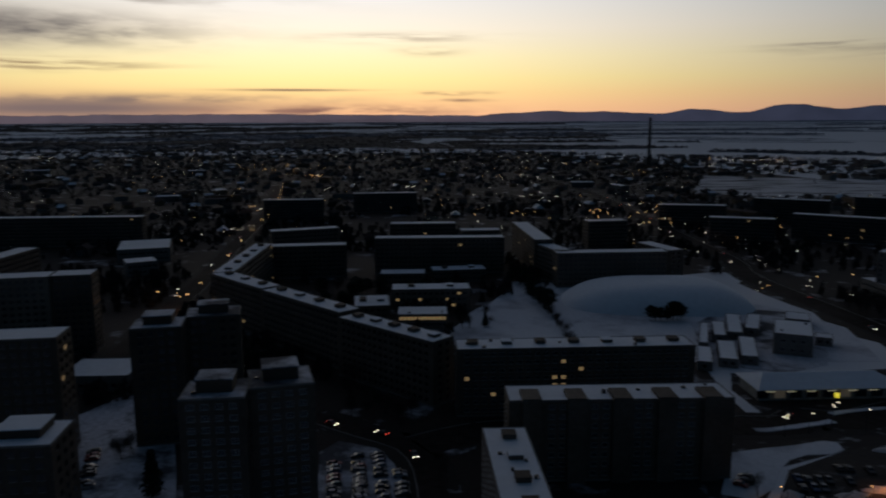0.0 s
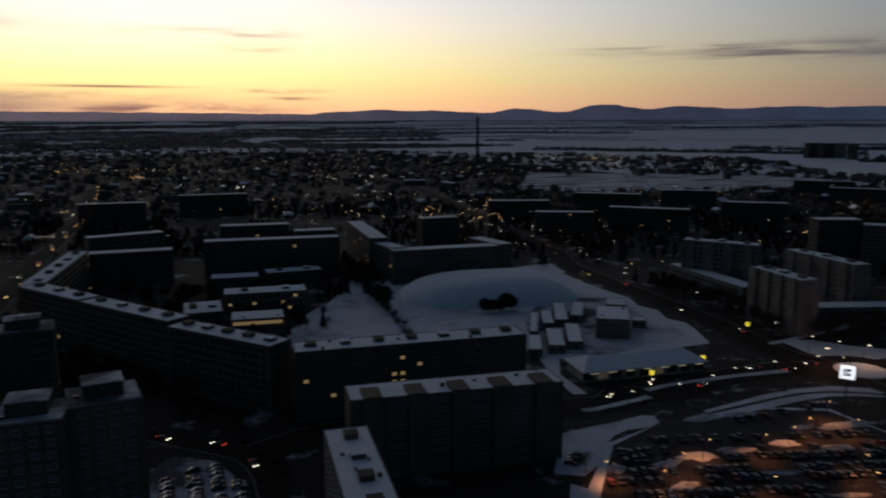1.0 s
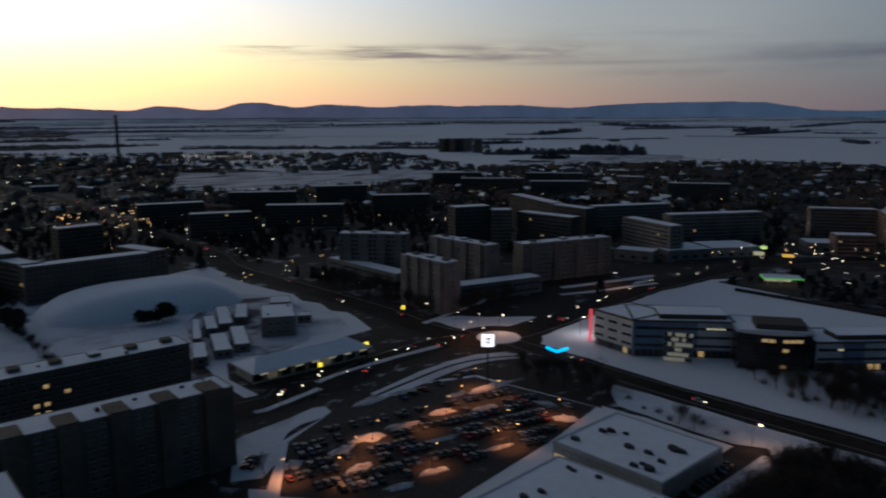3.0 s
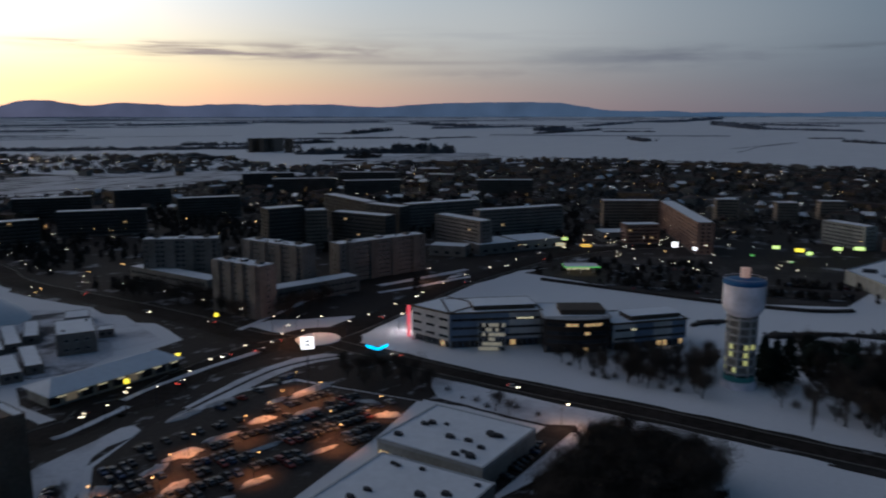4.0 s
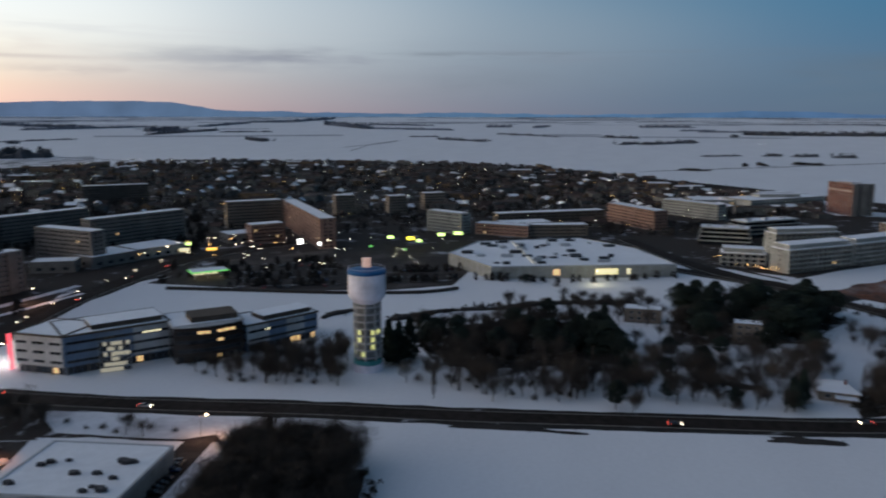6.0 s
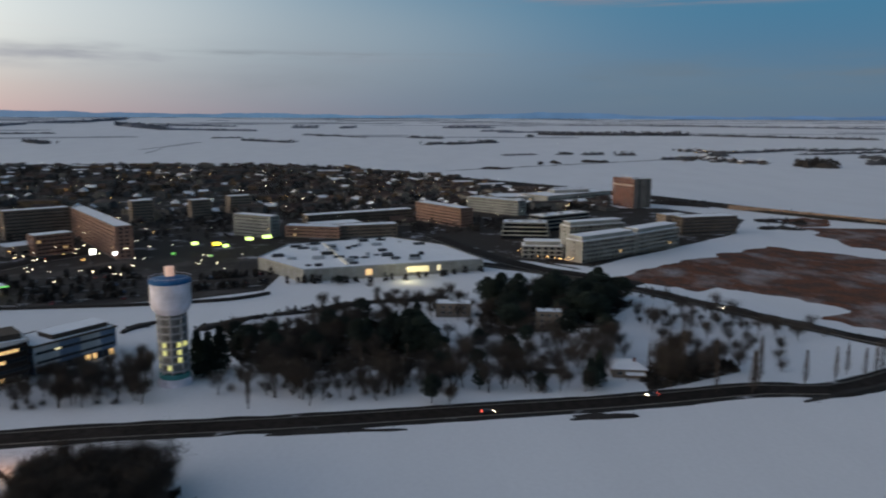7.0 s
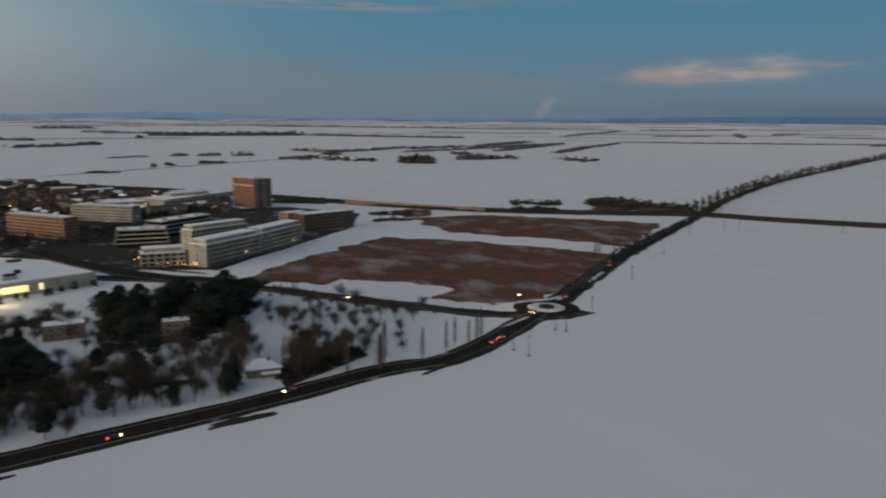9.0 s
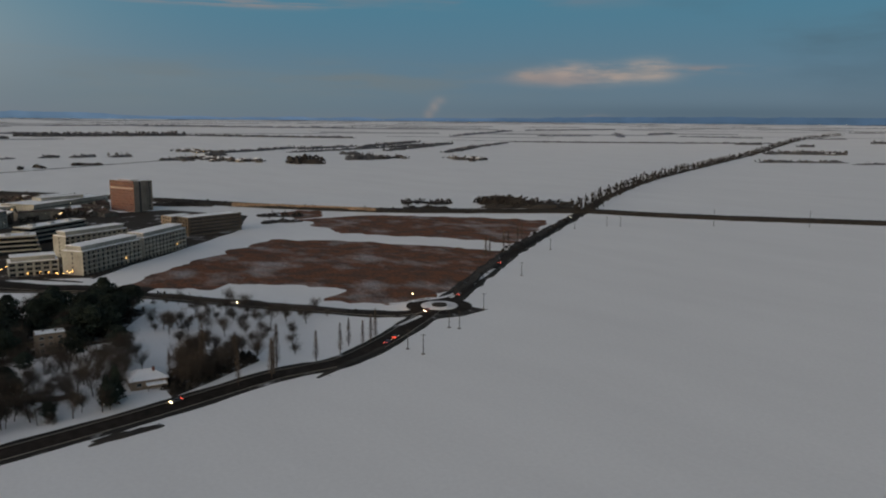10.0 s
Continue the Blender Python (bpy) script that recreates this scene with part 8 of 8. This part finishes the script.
def street_lamp(x, y, turn, em, high=8.0, size=1.0, z=0.0):
    key = (em.name, high, size)
    m0 = pose(x, y, z, 0, 0, turn)
    if key in LAMPS:
        return copy_thing(LAMPS[key], m0)
    base = thing("street_lamp", m0, "steel street lamp with its light on", "street lamp", "street lamps")
    m = Mesh()
    m.tube((0, 0, -0.3), (0, 0, high), 0.11, 0.07, 6)
    part("pole", m, dark_metal, base)
    m = Mesh()
    m.tube((0, 0, high - 0.1), (0, -1.5, high + 0.25), 0.05, 0.05, 5)
    part("arm", m, dark_metal, base)
    m = Mesh()
    m.box(-0.22 * size, 0.22 * size, -1.5 - 0.9 * size, -1.5, high + 0.05, high + 0.05 + 0.22 * size)
    part("lamp_head", m, em, base, "glowing lamp head")
    LAMPS[key] = base
    return base


def lamp_row(line, every, off, em, start=0.0, end=1.0, size=1.0):
    pts = smooth_line(line, every)
    for i in range(int(len(pts) * start), int((len(pts) - 1) * end)):
        d = (pts[i + 1] - pts[i]).normalized()
        p = pts[i] + Vector((d.y, -d.x)) * off
        street_lamp(p.x, p.y, math.degrees(math.atan2(d.y, d.x)) + (0 if off > 0 else 180), em, 8.0, size)


lamp_row(NORTH_ROAD, 46, 8.5, lamp_white, 0.04, 0.8, 0.65)
lamp_row(EAST_ROAD, 60, 8.5, lamp_white, 0.1, 1.0, 0.8)
lamp_row(WEST_ROAD, 80, -9.0, lamp_white, 0.05, 0.6, 0.7)
lamp_row(LEFT_ROAD, 50, 7.5, lamp_orange, 0.1, 1.0, 1.3)
LOT_LAMPS = [(175.4, 195.0), (158.0, 172.1), (151.8, 161.0), (138.5, 188.3), (109.0, 181.2), (99.5, 172.5), (163.0, 196.4), (88.0, 183.0), (180.0, 168.5), (152.0, 194.0), (120.5, 191.0), (124.0, 165.0), (176.0, 207.5)]
for i, p in enumerate(LOT_LAMPS):
    street_lamp(*p, i * 40, lamp_orange, 7.0, 0.6)
    lt = new("lot_lamp_light", bpy.data.lights.new("lot_lamp_light", "SPOT"))
    lt.data.spot_size, lt.data.spot_blend = radians(124), 0.8
    lt.data.energy, lt.data.color, lt.data.shadow_soft_size = 9500, (1.0, 0.36, 0.11), 0.25
    lt.location = (p[0], p[1], 6.6)
for p, e, col in (((261.0, 232.1), 5000, (1.0, 0.85, 0.75)), ((544.4, -108.8), 1200, (1.0, 0.6, 0.25)), ((458.1, -8.0), 2500, (1.0, 0.85, 0.45)), ((234.2, 258.5), 5000, (1.0, 0.5, 0.24)), ((214.8, 259.0), 5000, (1.0, 0.42, 0.15)), ((352.0, 289.7), 4000, (1.0, 0.5, 0.25)), ((207.6, 114.6), 2600, (1.0, 0.45, 0.18)), ((-144.7, 401.1), 4000, (1.0, 0.45, 0.16)), ((314.5, -242.2), 500, (1.0, 0.55, 0.2))):
    street_lamp(*p, 30, lamp_white, 8.0, 1.0)
    lt = new("street_lamp_light", bpy.data.lights.new("street_lamp_light", "POINT"))
    lt.data.energy, lt.data.color, lt.data.shadow_soft_size = e, col, 0.3
    lt.location = (p[0], p[1] - 2.0, 7.4)


for p in LOT_POLES:
    street_lamp(*p, 40, lamp_white, 9.0, 0.7)


def parking_island(x, y, a, b, h, turn):
    """A car-park island under ploughed snow."""
    m = Mesh()
    rows, sides = 5, 18
    for k in range(rows + 1):
        f = k / rows
        for i in range(sides):
            t = 2 * math.pi * i / sides
            w = 1 + 0.55 * noise.noise((math.cos(t) * 2.2 + x, math.sin(t) * 2.2 + y, 0))
            m.v.append((a * f * w * math.cos(t), b * f * w * math.sin(t), h * (1 - f ** 2) * w if k < rows else -0.2))
    for k in range(rows):
        for i in range(sides):
            j = (i + 1) % sides
            m.f.append((k * sides + i, (k + 1) * sides + i, (k + 1) * sides + j, k * sides + j))
    m.m = [0] * len(m.f)
    solid("parking_island", m, yard_heap, "rounded car park island under ploughed snow", "traffic island", pose(x, y, 0.1, 0, 0, turn), "car park islands")


yard_heap = mat("ploughed_snow", (0.58, 0.56, 0.56), 0.9, 0.3, 0.8, 0.05)
ROW_TURN = math.degrees(math.atan2(ROW.y, ROW.x))
for p, a, b, turn in ISLANDS:
    parking_island(*p, a * 1.05, b * 1.15, 0.6, ROW_TURN + turn)


def bollard(x, y):
    base = thing("garden_lamp", pose(x, y, 0.1), "short glowing garden lamp", "garden lamp", "garden lamps")
    m = Mesh()
    m.tube((0, 0, -0.2), (0, 0, 2.6), 0.07, 0.07, 6)
    part("post", m, dark_metal, base)
    m = Mesh()
    m.lathe([(0.05, 2.6), (0.24, 2.72), (0.24, 2.95), (0.05, 3.05)], 8)
    part("globe", m, lamp_orange, base)


for x, y in scatter([(564.7, -94.7), (550.9, -125.6), (513.1, -131.5), (510.6, -117.6), (540.3, -90.2)], 20, 40, 3.0, 0.3):
    bollard(x, y)

# countless far lights of the town: each a small glowing lantern
far_lights = Mesh()


def far_light(x, y, z, s, k):
    n = len(far_lights.v)
    far_lights.v += [(x + s, y, z), (x - s, y, z), (x, y + s, z), (x, y - s, z), (x, y, z + s), (x, y, z - s)]
    far_lights.f += [(n + a, n + b, n + c) for a, b in ((0, 2), (2, 1), (1, 3), (3, 0)) for c in (4, 5)]
    far_lights.m += [k] * 8


for _ in range(1700):
    az_t = rnd.uniform(-36, 104)
    r = edges(az_t, TOWN_NEAR) + (edges(az_t, TOWN_FAR) - edges(az_t, TOWN_NEAR)) * rnd.random() ** 1.1
    x, y = polar(az_t, r)
    if any(inside(x, y, w) for w in WHITE) or (az_t > 55 and rnd.random() < 0.55):
        continue
    far_light(x, y, at_ground(x, y) + rnd.uniform(7, 11), rnd.uniform(0.12, 0.34) * min(1.6, 0.55 + r / 1600), rnd.choice((0, 0, 1, 1, 1, 2)))
for p, n, sp, k in (((703, 1747), 26, 60, 1), ((-1070, 2040), 14, 45, 1), ((-312, 1521), 16, 50, 0), ((-224, 1325), 12, 9, 0), ((164, 1221), 12, 40, 1), ((197, 787), 26, 45, 0), ((203, 722), 18, 30, 0), ((-189, 814), 9, 14, 0), ((-180, 661), 8, 16, 1), ((-148, 411), 4, 8, 0), ((130, 434), 7, 18, 1), ((188, 413), 8, 16, 1), ((407, 579), 12, 60, 0), ((220, 633), 12, 40, 1), ((-39, 1084), 5, 12, 1), ((127, 940), 8, 20, 1), ((55, 760), 8, 30, 0), ((685, 1690), 14, 60, 1), ((507, 271), 14, 25, 1), ((539, 198), 12, 30, 1), ((467, 204), 5, 22, 1), ((490, 163), 6, 24, 1), ((492, 124), 5, 22, 1), ((496, 252), 4, 20, 0), ((1811, -4179), 9, 60, 1), ((2600, -563), 3, 6, 1), ((2103, -873), 4, 20, 0), ((3236, -2903), 2, 5, 1)):
    for _ in range(n):
        x, y = p[0] + rnd.gauss(0, sp), p[1] + rnd.gauss(0, sp)
        far_light(x, y, at_ground(x, y) + rnd.uniform(5, 11), rnd.uniform(0.22, 0.5) * min(1.6, 0.6 + math.hypot(x, y) / 1600), k if rnd.random() < 0.8 else 1 - k)
solid("town_lights", far_lights, [lamp_orange, lamp_white, lit_warm], "scattered far lamps and lit windows of the town", "lights", kind="stuff")

# ---- poles and fences by the fields ----


def power_pole(x, y, turn, high=9.0):
    base = thing("power_pole", pose(x, y, 0, 0, 0, turn), "wooden power pole with a crossarm in the snow", "power pole", "power poles")
    m = Mesh()
    m.tube((0, 0, -0.3), (0, 0, high), 0.2, 0.15, 7)
    part("pole", m, bark, base)
    m = Mesh()
    m.box(-1.0, 1.0, -0.1, 0.1, high - 0.6, high - 0.4)
    part("crossarm", m, bark, base)
    m = Mesh()
    m.lathe([(1.0, -0.1), (0.8, 0.35), (0.2, 0.5)], 8)
    part("footing", m, concrete, base)


for p in ((249.0, -198.5), (259.0, -197.8), (270.1, -237.7), (274.7, -235.1), (290.8, -273.1), (342.1, -354.7), (400.0, -446.5), (466.5, -553.7), (460.7, -594.4), (450.2, -601.9)):
    power_pole(*p, FACE(p))
for p in ((397.8, -680.0), (336.4, -749.9)):
    power_pole(*p, FACE(p), 16)


def noise_wall(a, b, high):
    base = thing("noise_wall", pose(0, 0, 0), "long tan timber noise wall beside the bypass", "fence")
    a, b = Vector(a), Vector(b)
    d = (b - a).normalized()
    n = int((b - a).length / 6)
    turn = math.degrees(math.atan2(d.y, d.x))
    pan, pst = Mesh(), Mesh()
    for k in range(4):
        pan.box(0.15, 5.85, -0.06 - 0.02 * (k % 2), 0.06, high * k / 4, high * (k + 1) / 4 - 0.05)
    pst.box(-0.15, 0.15, -0.15, 0.15, 0, high + 0.2)
    tan = mat("tan_timber", (0.24, 0.17, 0.12), 0.9, 0.3, 1.5, each=0.15)
    pme, sme = pan.done("panel", tan), pst.done("post", dark_metal)
    for i in range(n):
        p = a + d * 6 * i
        part("panel", pme, None, base, m=pose(p.x, p.y, 0, 0, 0, turn))
        part("post", sme, None, base, m=pose(p.x, p.y, 0, 0, 0, turn))


noise_wall((822.0, -374.0), (678.0, -479.0), 5.0)
